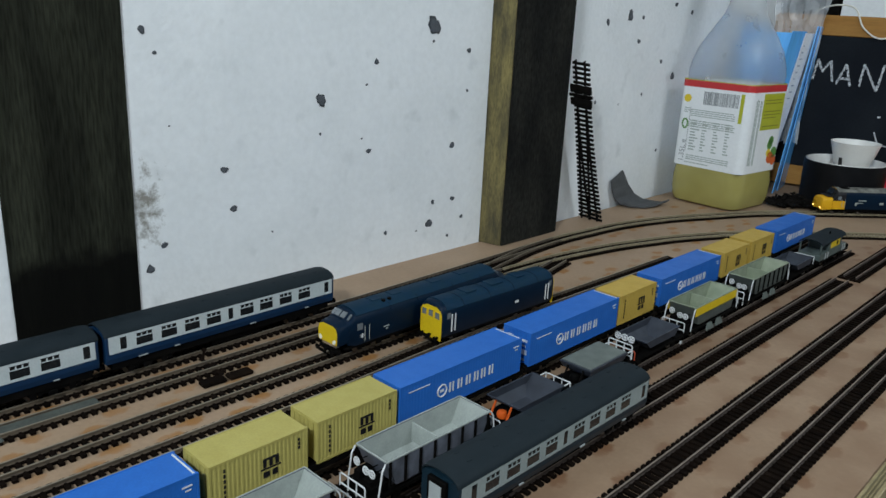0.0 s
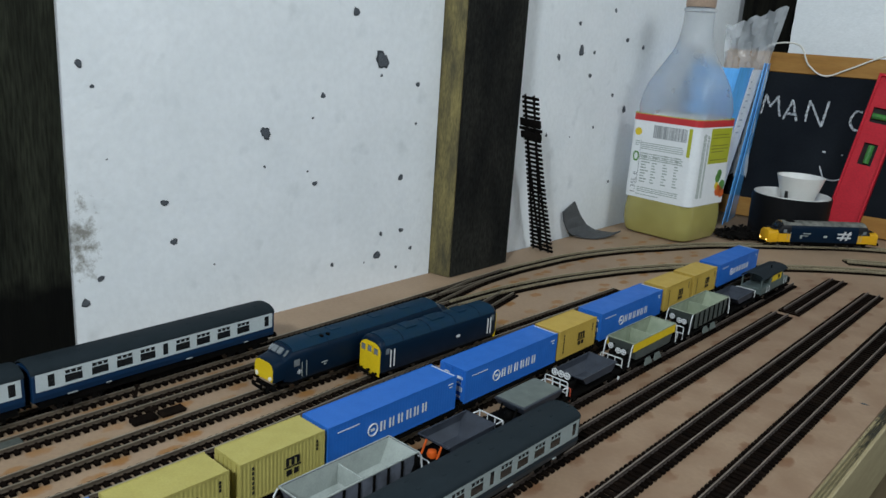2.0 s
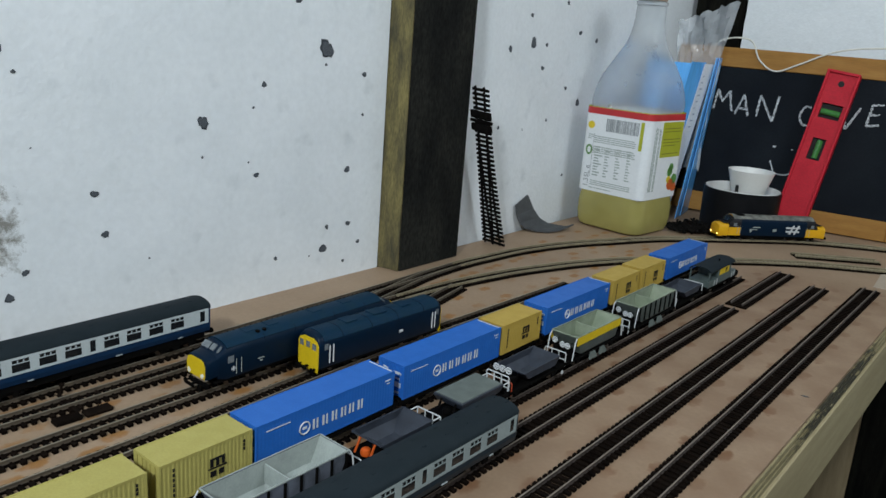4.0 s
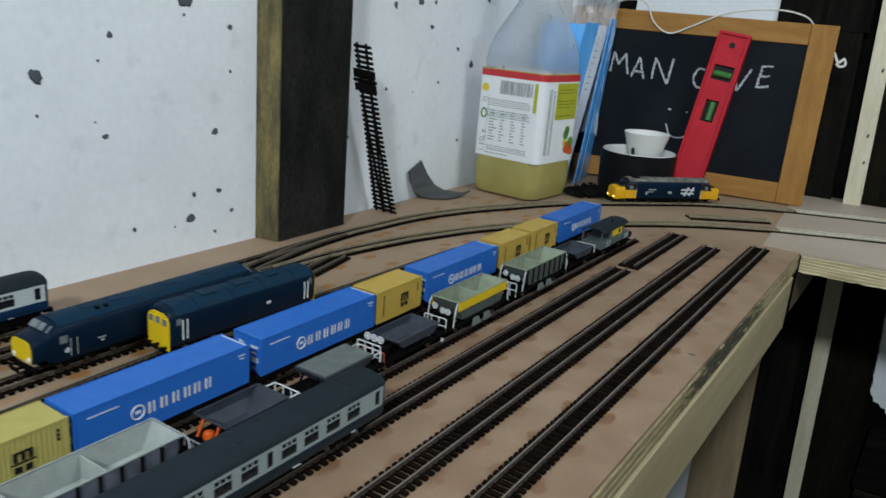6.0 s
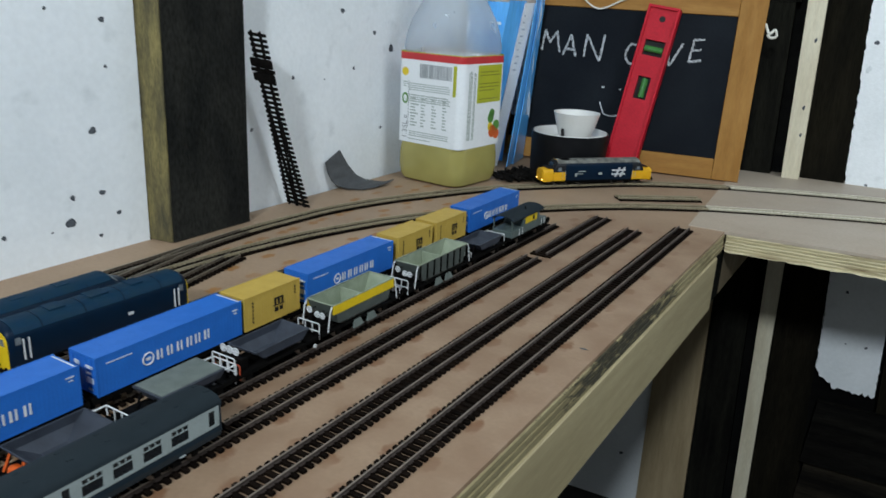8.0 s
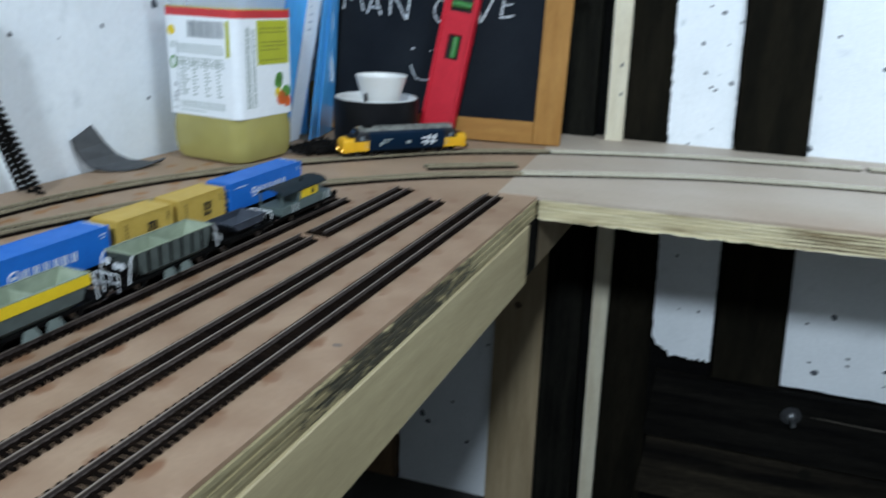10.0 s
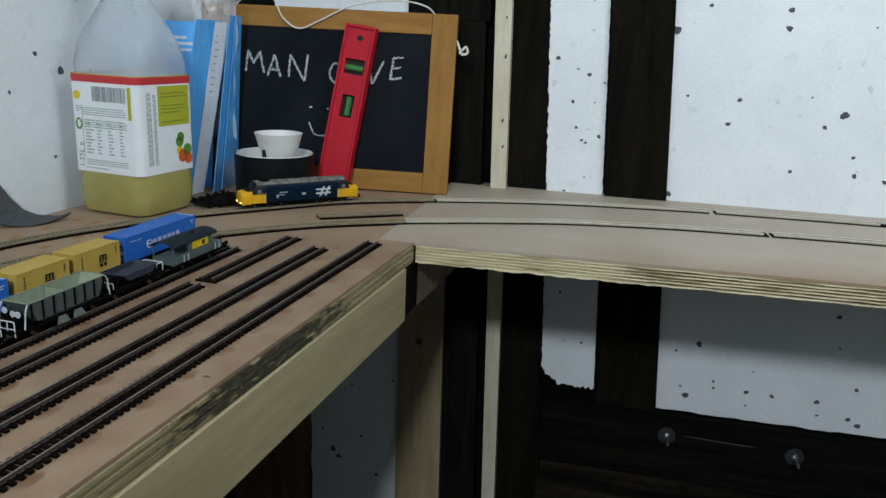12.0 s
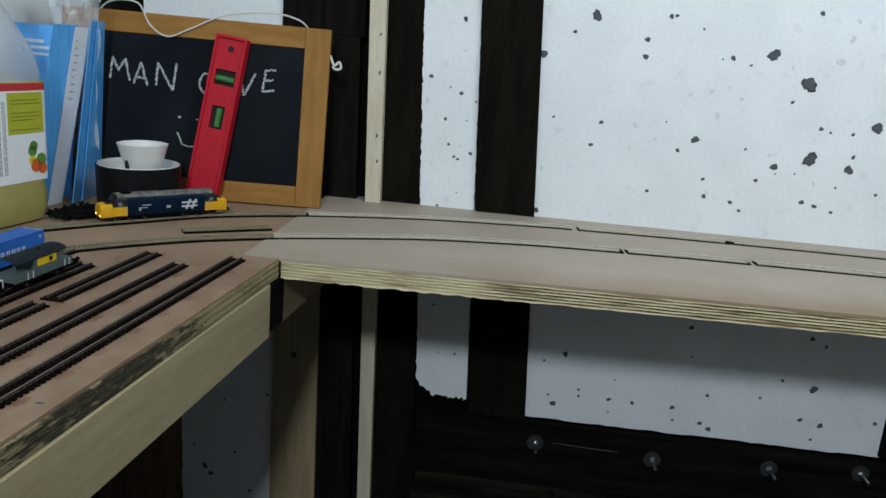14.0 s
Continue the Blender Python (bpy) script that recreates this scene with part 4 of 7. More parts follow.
def rounded(hx, hy, r, z, n=5):
    pts = []
    for cx, cy, a0 in ((hx - r, hy - r, 0), (-hx + r, hy - r, 90), (-hx + r, -hy + r, 180), (hx - r, -hy + r, 270)):
        for i in range(n + 1):
            a = radians(a0 + 90 * i / n)
            pts.append((cx + r * math.cos(a), cy + r * math.sin(a), z))
    return pts


HX, HY = 0.071, 0.067
bottle = thing("plastic_bottle", "large cloudy plastic bottle with yellow liquid and a printed label", "bottle", pose(-0.601, 1.531, 0.0015, 0, 0, -5) @ Matrix.Diagonal((1.04, 1.03, 1, 1)))
shell = [(0.90, 0.0), (0.965, 0.003), (1.01, 0.012), (1.035, 0.028), (1.035, 0.050), (1.0, 0.074), (1.0, 0.240), (1.02, 0.254), (1.01, 0.276), (0.96, 0.300), (0.86, 0.323), (0.70, 0.345), (0.54, 0.364), (0.45, 0.383), (0.40, 0.404), (0.38, 0.436)]
part("shell", loft([rounded(HX * f, HY * f, min(0.026 + max(0, z - 0.25) * 0.35, HY * f * 0.98), z, 6) for f, z in shell]), clear_m, bottle, "cloudy translucent plastic", True)
part("liquid", loft([rounded(HX * f + 0.0005, HY * f + 0.0005, 0.0262, z, 6) for f, z in ((0.90, -0.0002), (0.965, 0.003), (1.01, 0.012), (1.035, 0.028), (1.035, 0.050), (1.002, 0.073))]), liquid_m, bottle, "yellow-green liquid", True)
part("neck_ring", lathe([(0.025, 0.436), (0.029, 0.438), (0.029, 0.444), (0.025, 0.446)]), clear_m, bottle, smooth=True)
part("cap", lathe([(0.026, 0.446), (0.027, 0.448), (0.027, 0.469), (0.025, 0.471)]), mat("tan_cap", (0.42, 0.30, 0.22), rough=0.5), bottle, "tan screw cap", True)
LZ0, LZ1 = 0.073, 0.238
sleeve = loft([rounded(HX + 0.0012, HY + 0.0012, 0.0145, z, 6) for z in (LZ0, LZ1)], caps=False)
lab = part("label", sleeve, label_m, bottle, "white printed paper label", True)
part("red_band", loft([rounded(HX + 0.0016, HY + 0.0016, 0.0149, z, 6) for z in (LZ1 - 0.0115, LZ1 + 0.001)], caps=False), red_m, lab, "red band", True)


def front(name, x0, x1, z0, z1, material, parent=lab, d=0.0004):
    """A printed patch on the face towards -y."""
    return part(name, boxes((x0, x1, -HY - 0.0012 - d, -HY - 0.0012, z0, z1)), material, parent)


def right(name, y0, y1, z0, z1, material, parent=lab, d=0.0004):
    return part(name, boxes((HX + 0.0012, HX + 0.0012 + d, y0, y1, z0, z1)), material, parent)


rnd = random.Random(5)
bars = bmesh.new()
x = -0.021
while x < 0.049:
    w = rnd.choice((0.0007, 0.0012, 0.0022))
    box(bars, x, x + w, -HY - 0.0017, -HY - 0.0012, LZ1 - 0.043, LZ1 - 0.018)
    x += w + rnd.choice((0.0007, 0.0014))
tagged(part("barcode", bars, ink_m, lab), kind="stuff")
lines = bmesh.new()
for z0, n, xa, xb in ((LZ1 - 0.054, 4, -0.044, 0.046), (LZ1 - 0.075, 4, -0.044, 0.048), (LZ0 + 0.022, 3, -0.042, 0.046), (LZ0 + 0.008, 1, -0.044, 0.006), (LZ1 - 0.052, 3, -0.058, -0.046)):
    for k in range(n):
        xx = xa
        while xx < xb - 0.004:
            w = rnd.uniform(0.004, 0.011)
            box(lines, xx, min(xx + w, xb), -HY - 0.0016, -HY - 0.0012, z0 - k * 0.0038 - 0.0018, z0 - k * 0.0038)
            xx += w + 0.0015
for col in range(4):
    for k in range(11):
        xa = -0.040 + col * 0.024
        box(lines, xa, xa + rnd.uniform(0.008, 0.019) * (1.0 if col == 0 else 0.55), -HY - 0.0016, -HY - 0.0012, LZ0 + 0.088 - k * 0.0056, LZ0 + 0.0905 - k * 0.0056)
print_ = part("small_print", lines, mat("grey_print", (0.38, 0.43, 0.40), rough=0.6, amount=0.3), lab, "grey lines of small print")
tagged(print_, kind="stuff")
front("frame_line", -0.0455, -0.0448, LZ0 + 0.028, LZ1 - 0.050, ink_m)
disc = lathe([(0.0075, 0), (0.0075, 0.0004)], 20)
bmesh.ops.rotate(disc, verts=disc.verts, matrix=Matrix.Rotation(radians(90), 3, "X"))
bmesh.ops.translate(disc, verts=disc.verts, vec=(-0.054, -HY - 0.0012, LZ1 - 0.034))
part("seal", disc, yellowdot_m, lab, "round yellow seal")
ring = bmesh.new()
for k in range(14):
    a = 2 * math.pi * k / 14
    c = Vector((-0.053 + 0.0055 * math.cos(a), -HY - 0.0014, LZ1 - 0.083 + 0.0085 * math.sin(a)))
    box(ring, c.x - 0.0016, c.x + 0.0016, c.y - 0.0003, c.y + 0.0003, c.z - 0.0016, c.z + 0.0016)
part("recycling_mark", ring, green_m, lab)


def words(name, text, size, m, material, parent):
    cu = bpy.data.curves.new(name, "FONT")
    cu.body, cu.size, cu.extrude = text, size, 0.0002
    cu.materials.append(material)
    ob = new(name, cu)
    ob.parent = parent
    ob.matrix_local = m
    return ob


words("volume_text", "1.35L e", 0.0150, pose(-0.047, -HY - 0.0015, LZ0 + 0.006, 0, 0, 0) @ Matrix.Rotation(radians(90), 4, "X") @ Matrix.Rotation(radians(90), 4, "Z"), ink_m, lab)
front("yellow_edge", 0.0525, 0.0592, LZ0 + 0.095, LZ1 - 0.016, lime_m)
part("lime_edge", loft([rounded(HX + 0.0015, HY + 0.0015, 0.0148, z, 6) for z in (LZ1 + 0.0012, LZ1 + 0.0026)], caps=False), lime_m, lab, "thin lime edge above the red band", True)
lime = right("lime_panel", -0.022, 0.054, LZ1 - 0.083, LZ1 - 0.0145, lime_m)
olive_m = mat("label_olive", (0.19, 0.20, 0.02), rough=0.5, amount=0.3, bump=0.03)
for z, y1 in ((0.026, 0.044), (0.032, 0.048), (0.047, 0.046), (0.053, 0.048), (0.059, 0.032), (0.075, 0.046)):
    right("print_line", -0.016, y1, LZ1 - z - 0.0016, LZ1 - z, olive_m, lime, 0.0007)
rl = bmesh.new()
for k in (0, 1, 2, 4, 5):
    z = LZ0 + 0.016
    while z < LZ1 - 0.028:
        l_ = rnd.uniform(0.003, 0.011)
        box(rl, HX + 0.0012, HX + 0.0016, -0.0485 + k * 0.0038, -0.0460 + k * 0.0038, z, z + l_)
        z += l_ + 0.0014
tagged(part("side_print", rl, bpy.data.materials["grey_print"], lab), kind="stuff")
for y, z, r, mm in ((0.027, LZ0 + 0.052, 0.010, green_m), (0.030, LZ0 + 0.060, 0.009, green_m), (0.034, LZ0 + 0.026, 0.012, orange_m), (0.046, LZ0 + 0.036, 0.011, green_m), (0.026, LZ0 + 0.036, 0.008, yellowdot_m), (0.048, LZ0 + 0.020, 0.010, orange_m)):
    d = lathe([(r, 0), (r, 0.0005)], 9)
    bmesh.ops.rotate(d, verts=d.verts, matrix=Matrix.Rotation(radians(90), 3, "Y"))
    bmesh.ops.translate(d, verts=d.verts, vec=(HX + 0.0012, y, z))
    part("fruit_print", d, mm, lab)

# chalkboard leaning on the back wall
oak_m = mat("oak_frame", (0.34, 0.168, 0.038), (0.25, 0.113, 0.021), spec=0.2, rough=0.6, scale=18, fine=150, amount=0.8, grain=0.08, stretch=(0.5, 3, 3), bump=0.1)
oakv_m = mat("oak_frame_upright", (0.34, 0.168, 0.038), (0.25, 0.113, 0.021), spec=0.2, rough=0.6, scale=18, fine=150, amount=0.8, grain=0.08, stretch=(3, 3, 0.5), bump=0.1)
slate_m = mat("chalkboard_slate", (0.008, 0.010, 0.0135), (0.014, 0.017, 0.021), rough=0.8, spec=0.06, scale=9, fine=220, amount=0.9, grain=0.12, bump=0.05)
chalk_m = mat("chalk", (0.70, 0.72, 0.74), (0.16, 0.17, 0.18), rough=0.95, scale=230, fine=900, amount=1.0, grain=0.3)
CW, CH = 0.552, 0.375
chalk = thing("chalkboard", "small wood-framed chalkboard with chalk writing, leaning on the wall", "chalkboard", pose(-0.127, 1.918, 0.002, -8.2, 0.5, 11.0))
part("slate", boxes((-CW + 0.04, -0.04, 0.004, 0.010, 0.035, CH - 0.035)), slate_m, chalk, "black slate panel")
part("frame_side", boxes((-0.053, 0, 0, 0.016, 0, CH), bevel=0.001), oakv_m, chalk)
part("frame_side", boxes((-CW, -CW + 0.048, 0, 0.016, 0, CH), bevel=0.001), oakv_m, chalk)
part("frame_rail", boxes((-CW + 0.0485, -0.0535, 0.0005, 0.0155, 0, 0.043), bevel=0.001), oak_m, chalk)
part("frame_rail", boxes((-CW + 0.0485, -0.0535, 0.0005, 0.0155, CH - 0.043, CH), bevel=0.001), oak_m, chalk)
STROKES = {"M": [((-0.452, 0.236), (-0.447, 0.281), (-0.435, 0.253), (-0.421, 0.279), (-0.411, 0.234))],
           "A": [((-0.403, 0.229), (-0.389, 0.274), (-0.374, 0.227)), ((-0.399, 0.243), (-0.378, 0.242))],
           "N": [((-0.357, 0.229), (-0.354, 0.276), (-0.322, 0.222), (-0.316, 0.278))],
           "C": [((-0.247, 0.262), (-0.258, 0.263), (-0.266, 0.251), (-0.267, 0.236), (-0.260, 0.224), (-0.247, 0.220))],
           "second_A": [((-0.236, 0.225), (-0.222, 0.272), (-0.207, 0.226)), ((-0.231, 0.240), (-0.212, 0.240))],
           "V": [((-0.186, 0.274), (-0.174, 0.224), (-0.152, 0.272))],
           "E": [((-0.110, 0.283), (-0.131, 0.280), (-0.136, 0.235), (-0.112, 0.240)), ((-0.134, 0.258), (-0.114, 0.262))]}


def chalk_letter(strokes, seed):
    """Scratchy chalk: every stroke is three thin lines of short broken dashes."""
    rnd = random.Random(seed)
    bm = bmesh.new()
    for pts in strokes:
        for line in range(3):
            off = (line - 1) * 0.0015
            for (xa, za), (xb, zb) in zip(pts, pts[1:]):
                length = math.hypot(xb - xa, zb - za)
                ux, uz = (xb - xa) / length, (zb - za) / length
                d = 0.0
                while d < length:
                    step = rnd.uniform(0.0012, 0.0040)
                    if rnd.random() < (0.80, 0.97, 0.74)[line]:
                        e, o, w = min(d + step, length), off + rnd.uniform(-0.0004, 0.0004), rnd.uniform(0.0006, 0.0011)
                        quad = [(xa + ux * q - uz * (o + r), za + uz * q + ux * (o + r)) for q, r in ((d, -w), (e, -w), (e, w), (d, w))]
                        hexa(bm, [(x, 0.0036, z) for x, z in quad], [(x, 0.0042, z) for x, z in quad])
                    d += step
    bmesh.ops.recalc_face_normals(bm, faces=bm.faces)
    return bm


for k, (letter, strokes) in enumerate(STROKES.items()):
    part("chalk_letter", chalk_letter(strokes, 30 + k), chalk_m, chalk, "scratchy chalk letter")
smile = bmesh.new()
for px, pz, r in ((-0.305, 0.168, 0.0032), (-0.268, 0.166, 0.0020)):
    box(smile, px - r, px + r, 0.0033, 0.0042, pz - r * 0.6, pz + r * 0.6)
part("chalk_dots", smile, chalk_m, chalk)
part("chalk_smile", tube([(-0.308 + 0.055 * i / 10, 0.0038, 0.118 - 0.010 * math.sin(math.pi * i / 10) + 0.018 * max(0, 1 - i / 2)) for i in range(11)], 0.0016, 6), chalk_m, chalk)
cord_m = mat("white_cord", (0.70, 0.68, 0.60), rough=0.7, amount=0.3)
cord = spline([(-0.50, 0.018, CH - 0.03), (-0.46, 0.0, CH + 0.014), (-0.40, -0.003, CH + 0.018), (-0.372, -0.004, CH - 0.024), (-0.335, -0.005, CH - 0.045), (-0.29, -0.005, CH - 0.026),
               (-0.22, -0.004, CH + 0.008), (-0.13, -0.002, CH + 0.022), (-0.07, 0.0, CH + 0.014), (-0.045, 0.018, CH - 0.004)], 0.006)
part("hanging_cord", tube(cord, 0.0018), cord_m, chalk, "thin white hanging cord", True)
knot = tube(spline([(0.0, 0.012, CH - 0.052), (0.010, 0.004, CH - 0.072), (0.020, 0.004, CH - 0.064), (0.024, 0.006, CH - 0.076), (0.014, 0.004, CH - 0.080), (0.006, 0.003, CH - 0.074)], 0.002), 0.0026)
part("cord_knot", knot, cord_m, chalk, "knotted end of the cord", True)

# red spirit level leaning on the chalkboard
levelred_m = mat("red_level", (0.50, 0.010, 0.024), (0.40, 0.008, 0.020), rough=0.55, spec=0.2, scale=30, fine=250, amount=0.6, bump=0.08)
vial_m = mat("green_vial", (0.06, 0.22, 0.05), (0.03, 0.12, 0.03), rough=0.15, amount=0.6, scale=80)
dark_m = mat("dark_hole", (0.012, 0.010, 0.010), rough=0.8)
LW, LH = 0.066, 0.352
level = thing("spirit_level", "red plastic spirit level with two green vials, standing on end", "spirit level", pose(-0.358, 1.827, 0.002, -11.5, 7.2, 6.0))
lv = bmesh.new()
W2 = LW / 2
for d in ((-W2, -W2 + 0.005, 0, 0.027, 0, LH), (W2 - 0.005, W2, 0, 0.027, 0, LH), (-W2 + 0.005, W2 - 0.005, 0, 0.027, 0, 0.006), (-W2 + 0.005, W2 - 0.005, 0, 0.022, LH - 0.006, LH)):
    box(lv, *d, bevel=0.0008)
part("rim", lv, levelred_m, level)
for z0, z1 in ((0.006, 0.160), (0.207, 0.250), (0.282, LH - 0.006)):
    part("web", boxes((-W2 + 0.005, W2 - 0.005, 0.005, 0.018, z0, z1)), levelred_m, level)
for x0, x1, z0, z1 in ((-W2 + 0.005, -0.013, 0.160, 0.207), (0.014, W2 - 0.005, 0.160, 0.207), (-W2 + 0.005, -0.020, 0.250, 0.282), (0.022, W2 - 0.005, 0.250, 0.282)):
    part("window_jamb", boxes((x0, x1, 0.005, 0.018, z0, z1)), levelred_m, level)
part("window", boxes((-0.020, 0.027, 0.014, 0.017, 0.250, 0.282)), dark_m, level)
part("window", boxes((-0.013, 0.014, 0.014, 0.017, 0.160, 0.207)), dark_m, level)
v1 = rod(bmesh.new(), (-0.018, 0.010, 0.264), (0.020, 0.010, 0.264), 0.0065, 12)
part("vial", v1, vial_m, level, "green bubble vial", True)
v2 = rod(bmesh.new(), (0.002, 0.010, 0.164), (0.002, 0.010, 0.203), 0.0065, 12)
part("vial", v2, vial_m, level, "green bubble vial", True)
h = rod(bmesh.new(), (0.002, 0.0035, 0.326), (0.002, 0.0052, 0.326), 0.0062, 16)
part("hanging_hole", h, dark_m, level)

# black tub with a white cup in it
tub_m = mat("black_tub", (0.006, 0.006, 0.007), (0.010, 0.010, 0.011), rough=0.45, spec=0.12, scale=30, amount=0.5, bump=0.05)
white_m = mat("white_plastic", (0.74, 0.73, 0.70), (0.69, 0.68, 0.64), rough=0.4, scale=30, amount=0.5, grain=0.02, bump=0.02)
tub = thing("black_tub", "round black plastic tub with a white lining", "tub", pose(-0.433, 1.732, 0.0015) @ Matrix.Diagonal((1.015, 1.015, 1.015, 1)))
part("tub_wall", lathe([(0.072, 0), (0.075, 0.003), (0.077, 0.084), (0.077, 0.088), (0.0745, 0.088), (0.0735, 0.012)], 48), tub_m, tub, smooth=True)
part("lining", lathe([(0.073, 0.066), (0.0742, 0.087), (0.0735, 0.0895), (0.071, 0.087), (0.066, 0.072)], 48), white_m, tub, "white inner tray", True)
cup = thing("white_cup", "small white plastic cup with a dark slot, resting in the tub", "cup", pose(-0.418, 1.721, 0.0760) @ Matrix.Diagonal((0.99, 0.99, 1.03, 1)))
part("cup_wall", lathe([(0.026, 0), (0.030, 0.003), (0.038, 0.026), (0.046, 0.052), (0.047, 0.055), (0.045, 0.055), (0.036, 0.026), (0.027, 0.006)], 40), white_m, cup, smooth=True)
part("slot", boxes((-0.0155, -0.0095, -0.0375, -0.028, 0.010, 0.026)), dark_m, cup, "dark slot")

# clear wallet with blue and white cards
wallet_m = mat("clear_film", (0.80, 0.84, 0.87), rough=0.22, amount=0.2, bump=0.5, depth=0.003, scale=30, fine=45)
nt, b = nodes_of(wallet_m)
b.inputs["Alpha"].default_value = 0.38
cardblue_m = mat("blue_card", (0.08, 0.38, 0.86), (0.15, 0.50, 0.90), rough=0.3, scale=14, fine=80, amount=0.7, stretch=(3, 3, 0.4), coat=0.4)
cardwhite_m = mat("white_card", (0.72, 0.76, 0.80), (0.60, 0.66, 0.72), rough=0.4, scale=30, amount=0.5)
wal = thing("plastic_wallet", "clear plastic wallet holding blue and white cards, propped in the corner", "wallet", pose(-0.570, 1.765, 0.002))
FACE = pose(0, 0, 0, 3.5, 0, 101.5)      # cards that face the room
REAR = pose(-0.085, -0.020, 0, -4, 0, 12)  # the card behind the bottle


def card(name, low, high, z1, y, material, label="", m=FACE):
    bm = bmesh.new()
    hexa(bm, [(low[0], y, 0), (low[1], y, 0), (low[1], y + 0.0015, 0), (low[0], y + 0.0015, 0)], [(high[0], y, z1), (high[1], y, z1), (high[1], y + 0.0015, z1), (high[0], y + 0.0015, z1)])
    ob = part(name, bm, material, wal, label)
    ob.matrix_local = m
    return ob


card("blue_card", (-0.062, 0.078), (0.004, 0.066), 0.350, 0.0, cardblue_m, "glossy blue card")
card("blue_card", (-0.026, 0.060), (0.026, 0.060), 0.350, -0.0035, cardblue_m, "glossy blue card")
wc = card("white_card", (-0.100, -0.062), (-0.030, 0.014), 0.335, 0.006, cardwhite_m, "white printed card", pose(0, 0, 0, 3.5, 0, 86))
pl = bmesh.new()
for k in range(9):
    x0 = -0.052 + 0.0024 * k
    box(pl, x0 + 0.004, x0 + rnd.uniform(0.009, 0.017), 0.0048, 0.0058, 0.20 + k * 0.0135, 0.2028 + k * 0.0135)
part("card_print", pl, mat("faint_print", (0.38, 0.45, 0.55), rough=0.5), wc, "faint lines of print")
card("blue_card", (-0.150, -0.090), (-0.085, -0.020), 0.338, 0.009, cardblue_m, "glossy blue card", pose(0, 0, 0, 3.5, 0, 86))
bc = card("blue_card", (-0.040, 0.060), (-0.045, 0.070), 0.335, 0.0, cardblue_m, "glossy blue card", REAR)
part("card_print", boxes((-0.030, 0.010, -0.0006, 0.0, 0.300, 0.306), (-0.030, 0.030, -0.0006, 0.0, 0.288, 0.294), (-0.025, 0.020, -0.0006, 0.0, 0.276, 0.281)), cardwhite_m, bc, "white lines of print")
film = bmesh.new()
cols, rows = 14, 22
grid = []
for j in range(rows + 1):
    v = j / rows
    left, right_ = -0.050 - 0.040 * v, 0.012 + 0.030 * v ** 2 - 0.012 * v * (1 - v)
    grid.append([film.verts.new((left + (right_ - left) * i / cols, 0.030 + 0.007 * math.sin(i * 1.3 + j * 0.7) * v + 0.004 * math.sin(i * 2.9 - j * 1.1), 0.10 + 0.37 * v - 0.05 * (1 - i / cols) * v ** 4 + 0.004 * math.sin(i * 2.1))) for i in range(cols + 1)])
for j in range(rows):
    for i in range(cols):
        film.faces.new((grid[j][i], grid[j][i + 1], grid[j + 1][i + 1], grid[j + 1][i]))
part("clear_sleeve", film, wallet_m, wal, "crinkled clear film", True)

# track piece leaning between post and wall
blackplastic_m = mat("black_plastic", (0.006, 0.0055, 0.005), (0.013, 0.011, 0.010), rough=0.7, spec=0.035, scale=80, fine=500, amount=0.7, grain=0.3)
leantrk = thing("leaning_turnout", "dark plastic model turnout leaning upright against the post and wall", "track", pose(-0.685, 1.186, 0.002) @ Matrix.Rotation(radians(20.5), 4, "X") @ Matrix.Rotation(radians(5.0), 4, "Y") @ Matrix.Rotation(radians(2), 4, "Z"))
LT = 0.300


def spread(z):
    """How far the diverging road has left the straight one, from the toe near the top to the foot."""
    return 0.0155 * max(0.0, (0.235 - z) / 0.235) ** 1.5


for base, lean in ((-0.0083, 0.0), (0.0083, 0.0), (-0.0083, 1.0), (0.0083, 1.0)):
    zs = [LT * k / 24 for k in range(25)]
    if (base, lean) in ((0.0083, 0.0), (-0.0083, 1.0)):
        zs = [z for z in zs if z < 0.225]          # the blades start below the tie bar
    ring = [[(base + lean * spread(z) + a, d, z) for a, d in ((-0.0009, -0.0065), (0.0009, -0.0065), (0.0009, -0.0020), (-0.0009, -0.0020))] for z in zs]
    part("rail", loft(ring), blackplastic_m, leantrk)
for k in range(36):
    z = 0.003 + k * 0.0083
    part("sleeper", boxes((-0.0160, 0.0160 + spread(z), -0.0030, 0.0, z - 0.0021, z + 0.0021), bevel=0.0004), blackplastic_m, leantrk)
part("tie_bar", boxes((-0.022, 0.021, -0.0060, -0.0028, 0.2370, 0.2415)), blackplastic_m, leantrk)
for z0, z1 in ((0.222, 0.2345), (0.2445, 0.258)):
    part("motor_plate", boxes((-0.020, 0.020, -0.0070, -0.0032, z0, z1), bevel=0.0008), blackplastic_m, leantrk)

# curled scrap of grey rubber
rubber_m = mat("grey_rubber", (0.05, 0.052, 0.055), (0.085, 0.088, 0.09), rough=0.75, scale=60, fine=300, amount=0.7, bump=0.2)
scr = bmesh.new()
prev = None
for a, c in (((-0.700, 1.277, 0.052), (-0.702, 1.318, 0.068)), ((-0.698, 1.280, 0.034), (-0.696, 1.334, 0.040)), ((-0.694, 1.287, 0.018), (-0.688, 1.348, 0.020)), ((-0.686, 1.295, 0.007), (-0.678, 1.366, 0.008)),
             ((-0.668, 1.308, 0.003), (-0.662, 1.384, 0.004)), ((-0.650, 1.326, 0.002), (-0.643, 1.394, 0.004)), ((-0.640, 1.350, 0.004), (-0.636, 1.398, 0.010))):
    a, c = (scr.verts.new((x - 0.0085, y + 0.0125, z)) for x, y, z in (a, c))
    if prev:
        scr.faces.new((prev[0], prev[1], c, a))
    prev = (a, c)
rub = part("rubber_scrap", scr, rubber_m)
